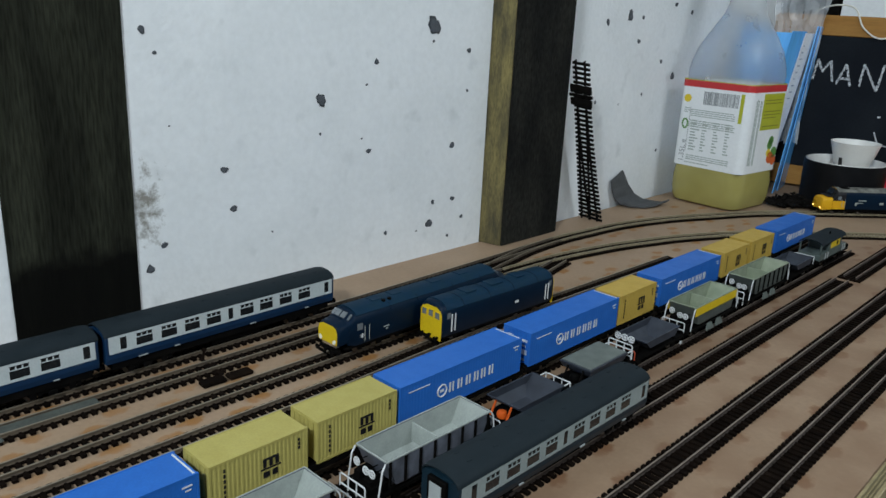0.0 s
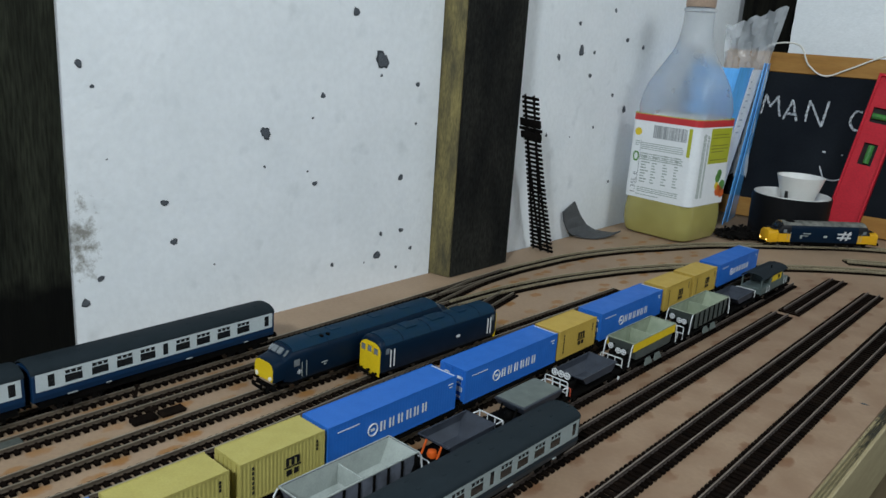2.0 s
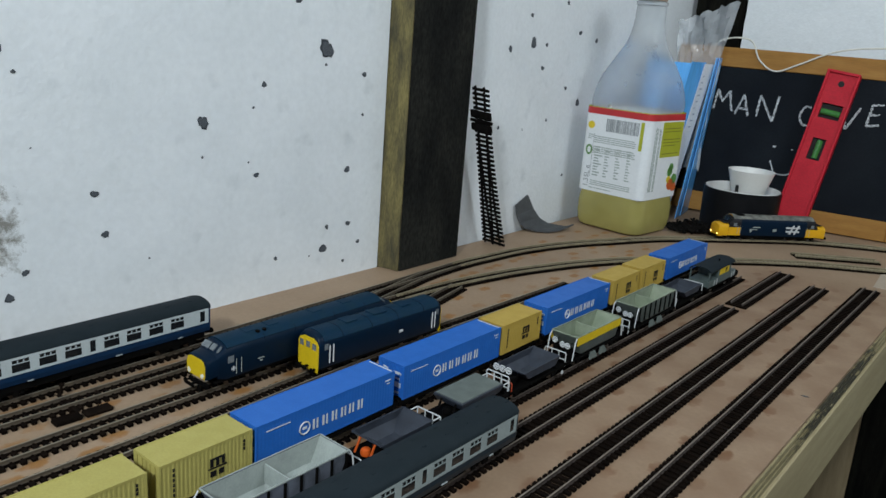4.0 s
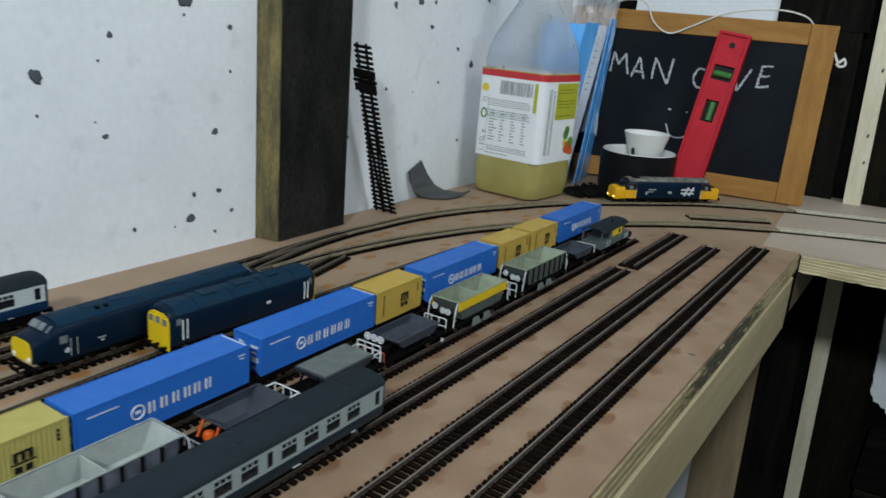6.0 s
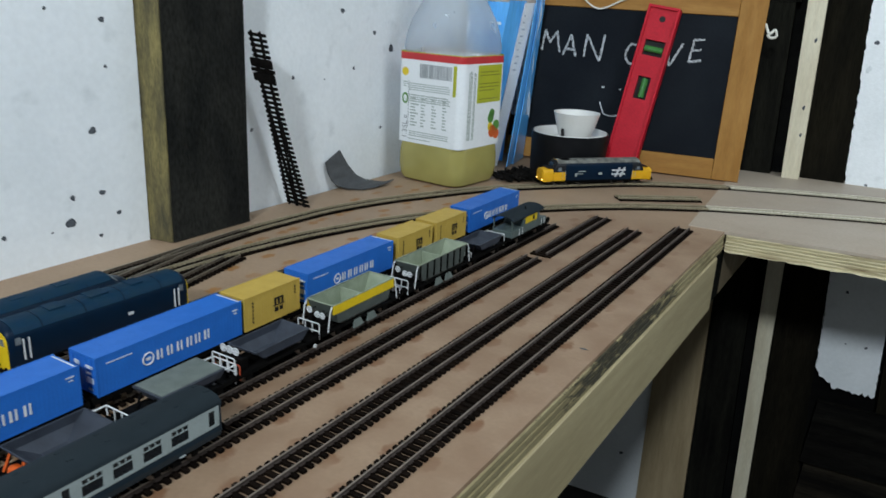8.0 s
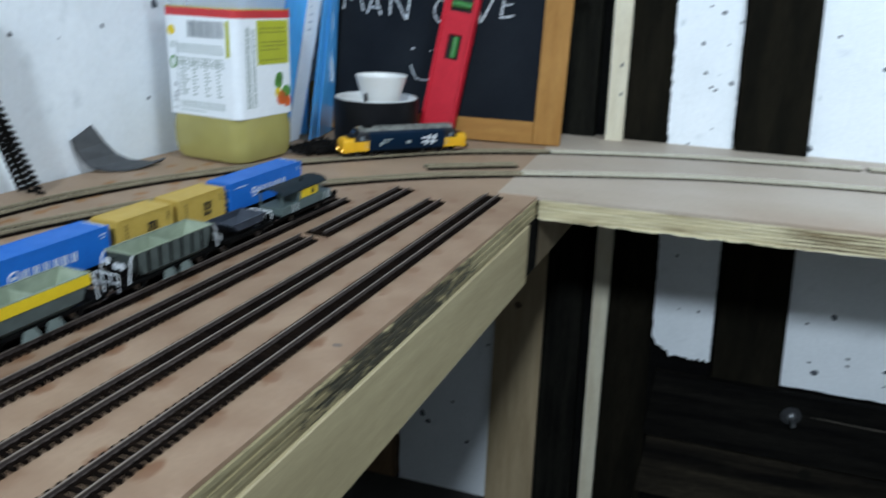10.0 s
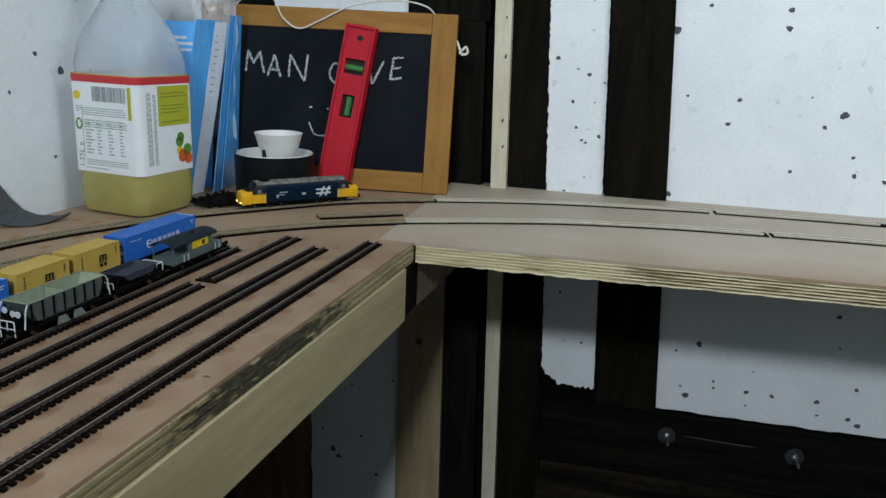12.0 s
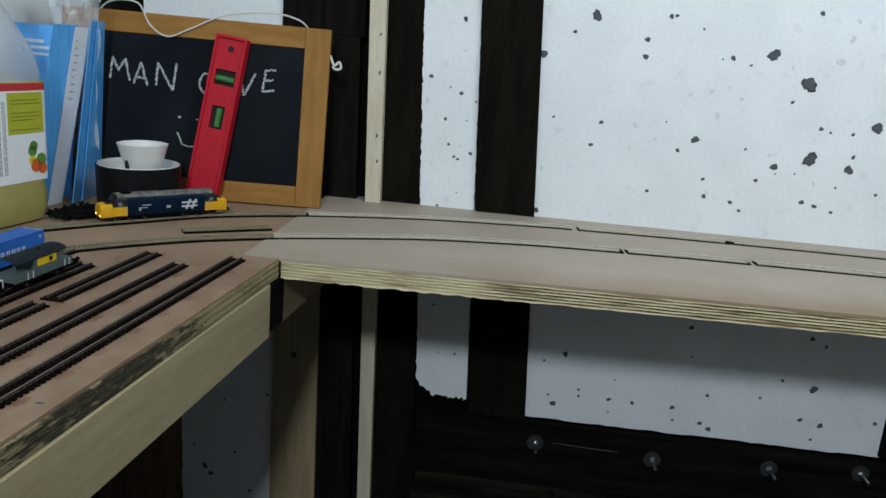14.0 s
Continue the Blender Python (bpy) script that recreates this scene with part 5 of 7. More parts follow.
sol = rub.modifiers.new("thick", "SOLIDIFY")
sol.thickness = 0.0025
tagged(rub, "curled scrap of dark grey rubber lying by the wall", "scrap")

# heap of dark plastic track clips
heap = bmesh.new()
rnd = random.Random(8)
for k in range(240):
    a, r = rnd.uniform(0, 6.28), rnd.random() ** 0.6
    u, w = 0.056 * r * math.cos(a), 0.034 * r * math.sin(a) + 0.006 * math.sin(3 * a)
    cx, cy = -0.484 + 0.63 * u - 0.78 * w, 1.630 + 0.78 * u + 0.63 * w
    cz = 0.003 + rnd.random() * 0.020 * (1 - r)
    n0 = len(heap.verts)
    h_ = rnd.uniform(0.006, 0.012)
    box(heap, -h_, h_, -0.0022, 0.0022, -0.0016, 0.0016)
    heap.verts.ensure_lookup_table()
    m = Matrix.Translation((cx, cy, cz + 0.004)) @ Euler((rnd.uniform(-0.5, 0.5), rnd.uniform(-0.5, 0.5), rnd.uniform(0, 6.28))).to_matrix().to_4x4()
    for v in heap.verts[n0:]:
        v.co = m @ v.co
        v.co.z = max(v.co.z, 0.0015)
hp = part("clip_heap", heap, blackplastic_m)
tagged(hp, "heap of dark plastic track clips and sleepers", "clutter", kind="stuff")

# bolts with washers on the low beam
bolt_m = mat("zinc_bolt", (0.55, 0.56, 0.57), (0.35, 0.36, 0.37), rough=0.32, metal=1.0, scale=120, amount=0.6)
washer_m = mat("dull_washer", (0.055, 0.056, 0.058), (0.025, 0.025, 0.026), rough=0.5, metal=0.5, scale=120, amount=0.7)


def bolt(x, z):
    t = thing("bolt", "zinc bolt with a wide washer through the beam", "bolt", NORTH @ pose(x, -0.030, z, 90, 0, 0), group="bolts on the beam")
    part("washer", lathe([(0.020, 0.0), (0.020, 0.0022), (0.0055, 0.0022)], 24), washer_m, t, "dull dark washer", True)
    part("nut", lathe([(0.0085, 0.0022), (0.0085, 0.0085), (0.007, 0.0095)], 6), bolt_m, t)
    part("thread", lathe([(0.0038, 0.0095), (0.0038, 0.046), (0.0032, 0.048)], 12), bolt_m, t, smooth=True)


for x, z in ((0.387, -0.549), (0.668, -0.556), (0.939, -0.543), (1.146, -0.527)):
    bolt(x, z)


# ---- rolling stock: y along the vehicle, its near end towards -y, z from the rail top ----
def paint(name, c, c2=None, rough=0.45, amount=0.5, **k):
    return mat(name, c, c2, rough=rough, scale=70, fine=600, amount=amount, grain=0.06, bump=0.06, depth=0.0002, **{"spec": 0.28, **k})


railblue_m = paint("rail_blue", (0.0020, 0.0112, 0.027), (0.0016, 0.0080, 0.0190), spec=0.12)
# lighter copy of the blue: light from above put into the roof colour
toplit_blue_m = paint("toplit_blue_roof", (0.0040, 0.0235, 0.050), (0.0075, 0.0270, 0.046), rough=0.6, amount=0.9, spec=0.10)
coachblue_m = paint("coach_blue", (0.0042, 0.026, 0.070), (0.0035, 0.019, 0.054))
gangway_m = paint("gangway_grey", (0.34, 0.37, 0.37), (0.27, 0.30, 0.30))
coachgrey_m = paint("coach_pale_grey", (0.47, 0.515, 0.52), (0.41, 0.455, 0.46))
roof_m = paint("roof_dark_grey", (0.013, 0.019, 0.023), (0.019, 0.026, 0.031), rough=0.65, spec=0.08)
dirtyroof_m = paint("weathered_grey_roof", (0.20, 0.20, 0.175), (0.055, 0.055, 0.05), rough=0.7, amount=0.9)
warn_m = paint("warning_yellow", (0.66, 0.46, 0.012), (0.60, 0.40, 0.01))
amber_m = paint("amber_yellow", (0.68, 0.36, 0.010), (0.60, 0.30, 0.01))
under_m = paint("underframe_black", (0.0028, 0.0028, 0.0028), (0.0065, 0.0055, 0.0048), rough=0.7, amount=0.7, spec=0.03)
steel_m = mat("wheel_steel", (0.20, 0.19, 0.18), (0.10, 0.09, 0.08), rough=0.45, metal=1.0, scale=200)
glass_m = mat("dark_glass", (0.012, 0.014, 0.016), rough=0.12, amount=0.3, bump=0.0, spec=0.6)
cabglass_m = mat("cab_glass", (0.16, 0.18, 0.19), (0.09, 0.10, 0.11), rough=0.12, amount=0.6, bump=0.0)
whitep_m = paint("white_paint", (0.62, 0.63, 0.63), (0.50, 0.51, 0.51))
redp_m = paint("red_oxide", (0.42, 0.06, 0.02), (0.30, 0.04, 0.02))
orangep_m = paint("orange_paint", (0.62, 0.10, 0.012), (0.50, 0.08, 0.012))
boxblue_m = paint("container_blue", (0.018, 0.125, 0.460), (0.015, 0.105, 0.400), rough=0.5)
boxyel_m = paint("container_ochre", (0.40, 0.345, 0.100), (0.35, 0.295, 0.080), rough=0.55)
boxyel2_m = paint("container_deep_ochre", (0.45, 0.305, 0.06), (0.39, 0.26, 0.048), rough=0.55)
blackink_m = paint("black_print", (0.010, 0.010, 0.012))
hopgrey_m = paint("hopper_pale_grey", (0.34, 0.37, 0.345), (0.27, 0.30, 0.28), amount=0.8)
hopside_m = paint("hopper_blue_grey", (0.12, 0.13, 0.16), (0.05, 0.055, 0.065), amount=0.9)
hopolive_m = paint("hopper_grey_green", (0.075, 0.088, 0.080), (0.05, 0.058, 0.052), amount=0.8)
hopin_m = paint("hopper_green_lining", (0.27, 0.305, 0.22), (0.20, 0.235, 0.165), amount=0.9)
tubblue_m = paint("tub_slate_blue", (0.036, 0.042, 0.056), (0.023, 0.027, 0.036), amount=0.8)
tubtop_m = paint("tub_grey_green", (0.125, 0.145, 0.13), (0.09, 0.105, 0.095), amount=0.8)
vangrey_m = paint("van_grey_green", (0.085, 0.11, 0.105), (0.06, 0.08, 0.075), amount=0.8)
lamp_m = mat("lit_lamp", (1.0, 0.62, 0.18), rough=0.3, amount=0.0, bump=0.0, emit=4.0)
lampw_m = paint("lamp_white", (0.80, 0.78, 0.72))


def stock(name, label, category, x, y0, y1, group, angle=0.0, z=RAIL_TOP):
    return thing(name, label, category, pose(x, (y0 + y1) / 2, z, 0, 0, angle), group)


def wheelset(parent, y, r=0.0063, name="wheelset"):
    bm = bmesh.new()
    for s in (-1, 1):
        rod(bm, (s * 0.0073, y, r), (s * 0.0095, y, r), r, 14)
    rod(bm, (-0.0115, y, r), (0.0115, y, r), 0.0012, 6)
    return part(name, bm, steel_m, parent, smooth=True)


def bogie(parent, y, half=0.0165, r=0.0063, axles=2, material=None):
    bm = bmesh.new()
    for s in (-1, 1):
        box(bm, s * 0.0128 - 0.0008, s * 0.0128 + 0.0008, y - half - 0.004, y + half + 0.004, 0.0060, 0.0105, 0.0004)
        for k in range(axles):
            yy = y - half + 2 * half * k / (axles - 1)
            box(bm, s * 0.0136 - 0.0010, s * 0.0136 + 0.0010, yy - 0.0028, yy + 0.0028, 0.0035, 0.0098, 0.0005)
            box(bm, s * 0.0134 - 0.0008, s * 0.0134 + 0.0008, yy + 0.004, yy + 0.0075, 0.0045, 0.0085, 0.0004)
        box(bm, s * 0.0134 - 0.0010, s * 0.0134 + 0.0010, y - 0.004, y + 0.004, 0.0030, 0.0075, 0.0004)
    box(bm, -0.012, 0.012, y - 0.004, y + 0.004, 0.007, 0.0115)
    b = part("bogie", bm, material or under_m, parent)
    for k in range(axles):
        wheelset(b, y - half + 2 * half * k / (axles - 1), r)
    return b


def buffers(parent, y, out, z=0.0135):
    """A pair of buffers; out is the way the end faces, -1 or 1."""
    for s in (-1, 1):
        bm = rod(bmesh.new(), (s * 0.0115, y, z), (s * 0.0115, y + out * 0.0050, z), 0.0012, 8)
        rod(bm, (s * 0.0115, y + out * 0.0050, z), (s * 0.0115, y + out * 0.0058, z), 0.0030, 12)
        part("buffer", bm, under_m, parent, smooth=True)


def coupling(parent, y, out):
    part("coupling", boxes((-0.0015, 0.0015, min(y, y + out * 0.008), max(y, y + out * 0.008), 0.008, 0.0095), (-0.006, 0.006, y + out * 0.008 - 0.0005, y + out * 0.008 + 0.0005, 0.0075, 0.011)), under_m, parent)


def arch(w, zs, zt, n=8, power=2.4):
    """The roof's line from the right eave over the top to the left one."""
    out = []
    for i in range(n + 1):
        a = math.pi * i / n
        cx, cz = math.cos(a), math.sin(a)
        out.append((w / 2 * math.copysign(abs(cx) ** (2 / power), cx), zs + (zt - zs) * abs(cz) ** (2 / power)))
    return out


def section(y, w, zb, zs, zt, tuck=0.0):
    pts = [(w / 2 - tuck, zb), (w / 2, zb + 0.005)] + arch(w, zs, zt) + [(-w / 2, zb + 0.005), (-w / 2 + tuck, zb)]
    return [(x, y, z) for x, z in pts]


def loop(bm, c, r, thick, axis, n=16):
    """A closed ring round the x or y axis."""
    rings = []
    for k in range(n):
        a = 2 * math.pi * k / n
        u, v = math.cos(a), math.sin(a)
        ring = []
        for q in range(5):
            e = 2 * math.pi * q / 5
            rr, off = r + thick * math.cos(e), thick * math.sin(e)
            ring.append(bm.verts.new((c[0] + off, c[1] + rr * u, c[2] + rr * v) if axis == "x" else (c[0] + rr * u, c[1] + off, c[2] + rr * v)))
        rings.append(ring)
    for k in range(n):
        a, d = rings[k], rings[(k + 1) % n]
        for q in range(5):
            bm.faces.new((a[q], a[(q + 1) % 5], d[(q + 1) % 5], d[q]))
    return bm


# -- coaches --
WINDOWS = [(0.0165, 0.0060), (0.0365, 0.0158), (0.0610, 0.0158), (0.0850, 0.0158), (0.1085, 0.0158), (0.1275, 0.0055), (0.1465, 0.0158), (0.1700, 0.0158), (0.1945, 0.0158), (0.2190, 0.0158), (0.2495, 0.0060)]


def coach(x, y0, label, door=False, side_m=coachblue_m, band_m=coachgrey_m, lift=0.0, angle=0.0, L=0.260):
    """lift: how much higher than the lowest coach the body sits."""
    w = 0.0350
    rows = [(c * L / 0.260, ww * L / 0.260) for c, ww in WINDOWS]
    t = stock("railway_coach", label, "coach", x, y0, y0 + L, "blue and grey coaches", angle)
    lo, hi = -L / 2, L / 2
    body = loft([section(y, w - d, 0.0105 + lift, 0.036 + lift, 0.0405 + lift, 0.0012) for y, d in ((lo, 0.001), (lo + 0.001, 0), (hi - 0.001, 0), (hi, 0.001))])
    bd = part("body", body, side_m, t, "dark blue body side")
    prof = arch(w + 0.0008, 0.0372 + lift, 0.0455 + lift, 14, 2.15)
    inner = [(px * 0.96, pz - 0.0008) for px, pz in reversed(prof)]
    rf = part("roof", loft([[(px * f, y, (pz - 0.0372 - lift) * g + 0.0372 + lift) for px, pz in prof + inner] for y, f, g in ((lo - 0.0005, 0.97, 0.9), (lo + 0.004, 1, 1), (hi - 0.004, 1, 1), (hi + 0.0005, 0.97, 0.9))]), roof_m, t, "dark grey curved roof", True)
    for k in range(9):
        for s in (-1, 1):
            part("roof_vent", boxes((s * 0.006 - 0.0010, s * 0.006 + 0.0010, lo + 0.02 + k * 0.0275, lo + 0.0245 + k * 0.0275, 0.0436 + lift, 0.0455 + lift), bevel=0.0004), roof_m, rf)
    for s in (-1, 1):
        xa, xb = (w / 2, w / 2 + 0.0005) if s > 0 else (-w / 2 - 0.0005, -w / 2)
        band = bmesh.new()
        box(band, xa, xb, lo + 0.003, hi - 0.003, 0.0205 + lift, 0.0230 + lift)
        box(band, xa, xb, lo + 0.003, hi - 0.003, 0.0348 + lift, 0.0372 + lift)
        edge = lo + 0.003
        for c, ww in rows:
            box(band, xa, xb, edge, lo + c - ww / 2, 0.0230 + lift, 0.0348 + lift)
            edge = lo + c + ww / 2
        box(band, xa, xb, edge, hi - 0.003, 0.0230 + lift, 0.0348 + lift)
        bn = part("grey_band", band, band_m, t, "pale grey window band")
        for c, ww in rows:
            g = part("window", boxes((xa - 0.0001 * s, xb - 0.0003 * s, lo + c - ww / 2, lo + c + ww / 2, 0.0230 + lift, 0.0348 + lift) if s > 0 else (xa + 0.0003, xb + 0.0001, lo + c - ww / 2, lo + c + ww / 2, 0.0230 + lift, 0.0348 + lift)), glass_m, t)
            if ww > 0.01:
                fr = bmesh.new()
                box(fr, xa, xb + 0.0001, lo + c - ww / 2, lo + c + ww / 2, 0.0307 + lift, 0.0314 + lift)
                for k in range(4):
                    yy = lo + c - ww / 2 + ww * k / 3
                    box(fr, xa, xb + 0.0001, yy - 0.0005, yy + 0.0005, 0.0314 + lift, 0.0340 + lift)
                part("window_frame", fr, band_m, g)
    for y, out in ((lo, -1), (hi, 1)):
        gy = (y - 0.004, y) if out < 0 else (y, y + 0.004)
        gw = part("gangway", boxes((-0.0085, 0.0085, *gy, 0.0095, 0.0385 + lift), bevel=0.0006), under_m, t, "black corridor gangway")
        if door:
            dy = (y - 0.0046, y - 0.004) if out < 0 else (y + 0.004, y + 0.0046)
            part("gangway_door", boxes((-0.0055, 0.0055, *dy, 0.0115 + lift, 0.0350 + lift)), gangway_m, gw, "dull pale door")
        buffers(t, y, out)
        coupling(t, y, out)
    for y, l_ in ((lo + 0.030, 0.009), (lo + 0.066, 0.005), (0.020, 0.007), (hi - 0.040, 0.005)):
        part("step_plate", boxes((w / 2 - 0.0004, w / 2 + 0.0006, y, y + l_, 0.0110 + lift, 0.0118 + lift)), gangway_m, t, "small pale step plate")
    part("underframe", boxes((-0.0150, 0.0150, lo + 0.006, hi - 0.006, 0.0090, 0.0106 + lift), (-0.012, -0.006, -0.030, 0.030, 0.0035, 0.0090), (0.006, 0.012, -0.022, 0.036, 0.0035, 0.0090), bevel=0.0003), under_m, t)
    for y in (lo + 0.040, hi - 0.040):
        bogie(t, y)
    return t


coach(-0.6113, 0.0180, "blue and grey model coach with a dark roof beside the wall", lift=0.0060, angle=0.7)
coach(-0.6148, 0.2840, "blue and grey model coach next to a timber stud", lift=0.0060, angle=0.8)
# siding coach: its shade is put into darker, greener copies of both paints
coach(-0.2505, 0.362, "blue and grey model coach with dark roof on a siding", True, paint("shaded_coach_blue", (0.005, 0.018, 0.029), (0.004, 0.013, 0.021)), paint("shaded_coach_grey", (0.26, 0.30, 0.295), (0.21, 0.245, 0.24)), L=0.246)


# -- containers and their flat wagons --
def container(L, material, label, x, y0, group, emblem):
    W, H = 0.0335, 0.0345
    t = stock("shipping_container", label, "container", x, y0, y0 + L, group, z=RAIL_TOP + 0.0135)
    lo, hi, w = -L / 2, L / 2, W / 2
    core = boxes((-w + 0.0012, w - 0.0012, lo + 0.0012, hi - 0.0012, 0.0006, H - 0.0008))
    part("core", core, material, t)
    part("roof", boxes((-w + 0.0005, w - 0.0005, lo + 0.0005, hi - 0.0005, H - 0.0014, H - 0.0003), bevel=0.0002), material, t)
    for s in (-1, 1):
        bm = bmesh.new()
        n = max(8, round(L / 0.0036))
        cols = []
        deep = 0.0006 if emblem == "black" else 0.00038
        for i in range(n):
            y = lo + 0.002 + (L - 0.004) * i / n
            p = (L - 0.004) / n
            for f, d in ((0.0, 0.0003), (0.15, deep), (0.5, deep), (0.65, 0.0003)):
                cols.append((s * (w - d), y + f * p))
        cols.append((s * (w - 0.0003), hi - 0.002))
        rows = [[bm.verts.new((cx, cy, z)) for cx, cy in cols] for z in (0.0015, H - 0.0018)]
        for i in range(len(cols) - 1):
            bm.faces.new((rows[0][i], rows[0][i + 1], rows[1][i + 1], rows[1][i]))
        part("side_panel", bm, material, t)
        for z0, z1 in ((0.0, 0.0017), (H - 0.0019, H)):
            part("side_rail", boxes((s * w - 0.0012 if s > 0 else -w, w if s > 0 else -w + 0.0012, lo + 0.0015, hi - 0.0015, z0, z1)), material, t)
        for y in (lo, hi - 0.0018):
            part("corner_post", boxes((w - 0.0016 if s > 0 else -w, w if s > 0 else -w + 0.0016, y, y + 0.0018, 0.0, H), bevel=0.0002), material, t)
    for y, out in ((lo, -1), (hi, 1)):
        yy = (y + 0.0003, y + 0.0013) if out < 0 else (y - 0.0013, y - 0.0003)
        for s in (-1, 1):
            d = part("door", boxes((0.0003 if s > 0 else -w + 0.0016, w - 0.0016 if s > 0 else -0.0003, *yy, 0.0016, H - 0.0018)), material, t)
            bars = bmesh.new()
            for f in (0.3, 0.7):
                rod(bars, (s * w * f, y, 0.002), (s * w * f, y, H - 0.002), 0.0004, 5)
            part("locking_bar", bars, material, d)
    for s in (-1, 1):
        f = s * (w + 0.0001)
        fx = (f - 0.0003, f + 0.0001) if s > 0 else (f - 0.0001, f + 0.0003)
        if emblem == "white":
            y = lo + L * 0.375
            for k in range(6):
                part("letter_bar", boxes((*fx, y - 0.0006, y + 0.0014, 0.0112, 0.0202), (*fx, y + 0.0036, y + 0.0052, 0.0112, 0.0202)), whitep_m, t, "white bar of lettering")
                y += 0.0106 if k != 3 else 0.0094
            c = Vector((f, lo + L * 0.315, 0.0158))
            bm = bmesh.new()
            loop(bm, c, 0.0054, 0.0007, "x")
            part("emblem_bar", boxes((*fx, c.y - 0.0022, c.y + 0.0022, c.z - 0.0012, c.z + 0.0012)), whitep_m, t)
            part("emblem", bm, whitep_m, t, "white round emblem")
            for d in ((lo + 0.010, lo + 0.034, 0.0265, 0.0272), (hi - 0.012, hi - 0.005, 0.0270, 0.0280), (hi - 0.010, hi - 0.006, 0.0240, 0.0248)):
                part("marking", boxes((*fx, *d)), whitep_m, t, "small white marking")
        else:
            y = lo + L * 0.60
            for d in [(y - 0.0062 + k * 0.0050, y - 0.0036 + k * 0.0050, 0.0165, 0.0219) for k in range(3)] + [(y - 0.0062, y + 0.0064, 0.0219, 0.0235), (y - 0.0080, y + 0.0080, 0.0148, 0.0158), (y - 0.0060, y - 0.0010, 0.0085, 0.0130), (y + 0.0012, y + 0.0056, 0.0085, 0.0130)]:
                part("emblem_bar", boxes((*fx, *d)), blackink_m, t, "black bar of an emblem")
            for k in range(6):
                part("marking", boxes((*fx, lo + 0.0105, lo + 0.0120, 0.006 + k * 0.0040, 0.0085 + k * 0.0040)), blackink_m, t, "small dark marking")
            for k in range(3):
                part("marking", boxes((*fx, hi - 0.0085, hi - 0.0070, 0.020 + k * 0.0032, 0.0222 + k * 0.0032)), blackink_m, t, "small dark marking")
    if emblem == "white":
        part("door_marking", boxes((0.004, 0.013, lo - 0.0002, lo + 0.0004, 0.0110, 0.0160), (0.004, 0.012, lo - 0.0002, lo + 0.0004, 0.0190, 0.0205), (0.004, 0.013, lo - 0.0002, lo + 0.0004, 0.024, 0.0265), (-0.010, -0.004, lo - 0.0002, lo + 0.0004, 0.0240, 0.0275), (0.006, 0.011, lo - 0.0002, lo + 0.0004, 0.0045, 0.0065)), whitep_m, t, "white markings on the doors")
        part("roof_line", boxes((-w + 0.003, w - 0.001, hi - 0.0035, hi - 0.0022, H - 0.0006, H - 0.0001)), whitep_m, t, "white line on the roof")
    return t


BLUE40 = "bright blue model shipping container with white lettering"
OCHRE20 = "ochre-yellow model shipping container with a black emblem"
GC = "containers on the goods train"
TX = -0.3645
blue40 = container(0.156, boxblue_m, BLUE40, TX, 0.415, GC, "white")
ochre20 = container(0.0785, boxyel_m, OCHRE20, TX, 0.2465, GC, "black")
deep20 = container(0.0785, boxyel2_m, "deep ochre model shipping container with a black emblem", TX, 0.7435, GC, "black")


def at_y(y0, L, z=RAIL_TOP + 0.0135):
    return pose(TX, y0 + L / 2, z)


for y0 in (0.084, 0.584, 0.834, 1.178):
    copy_thing(blue40, at_y(y0, 0.156))
copy_thing(ochre20, at_y(0.3335, 0.0785))
for y0 in (1.001, 1.089):
    copy_thing(deep20, at_y(y0, 0.0785))


def flat_wagon(y0, L):
    t = stock("flat_wagon", "black bogie flat wagon carrying shipping containers", "wagon", TX, y0, y0 + L, "container flat wagons")
    lo, hi = -L / 2, L / 2
    part("deck", boxes((-0.0155, 0.0155, lo, hi, 0.0118, 0.0134), bevel=0.0003), under_m, t)
    for s in (-1, 1):
        part("side_sill", boxes((s * 0.0150 - 0.0008, s * 0.0150 + 0.0008, lo, hi, 0.0078, 0.0117)), under_m, t)
    part("underframe_bar", boxes((-0.004, 0.004, lo + 0.03, hi - 0.03, 0.0055, 0.0115)), under_m, t)
    for y, out in ((lo, -1), (hi, 1)):
        buffers(t, y, out)
        coupling(t, y, out)
    for y in (lo + 0.022, hi - 0.022):
        bogie(t, y, 0.012, 0.0052)
    return t


fw = flat_wagon(0.2425, 0.166)
for y0 in (0.077, 0.4115, 0.5805, 0.8315, 1.0005, 1.1755):
    copy_thing(fw, pose(TX, y0 + 0.083, RAIL_TOP))
flat_wagon(0.745, 0.078)


# -- hopper wagons on the next siding --
HX4 = -0.3035


def wheel_disc(parent, x, y, z, r=0.0040):
    """A white handwheel facing along y: a rim, spokes and a hub."""
    bm = bmesh.new()
    loop(bm, (x, y, z), r, 0.00055, "y")
    w = part("handwheel", bm, whitep_m, parent, "white handwheel")
    for k in range(3):
        a0 = math.pi * k / 3
        part("spoke", rod(bmesh.new(), (x - r * math.cos(a0), y, z - r * math.sin(a0)), (x + r * math.cos(a0), y, z + r * math.sin(a0)), 0.0005, 4), whitep_m, w)
    return w


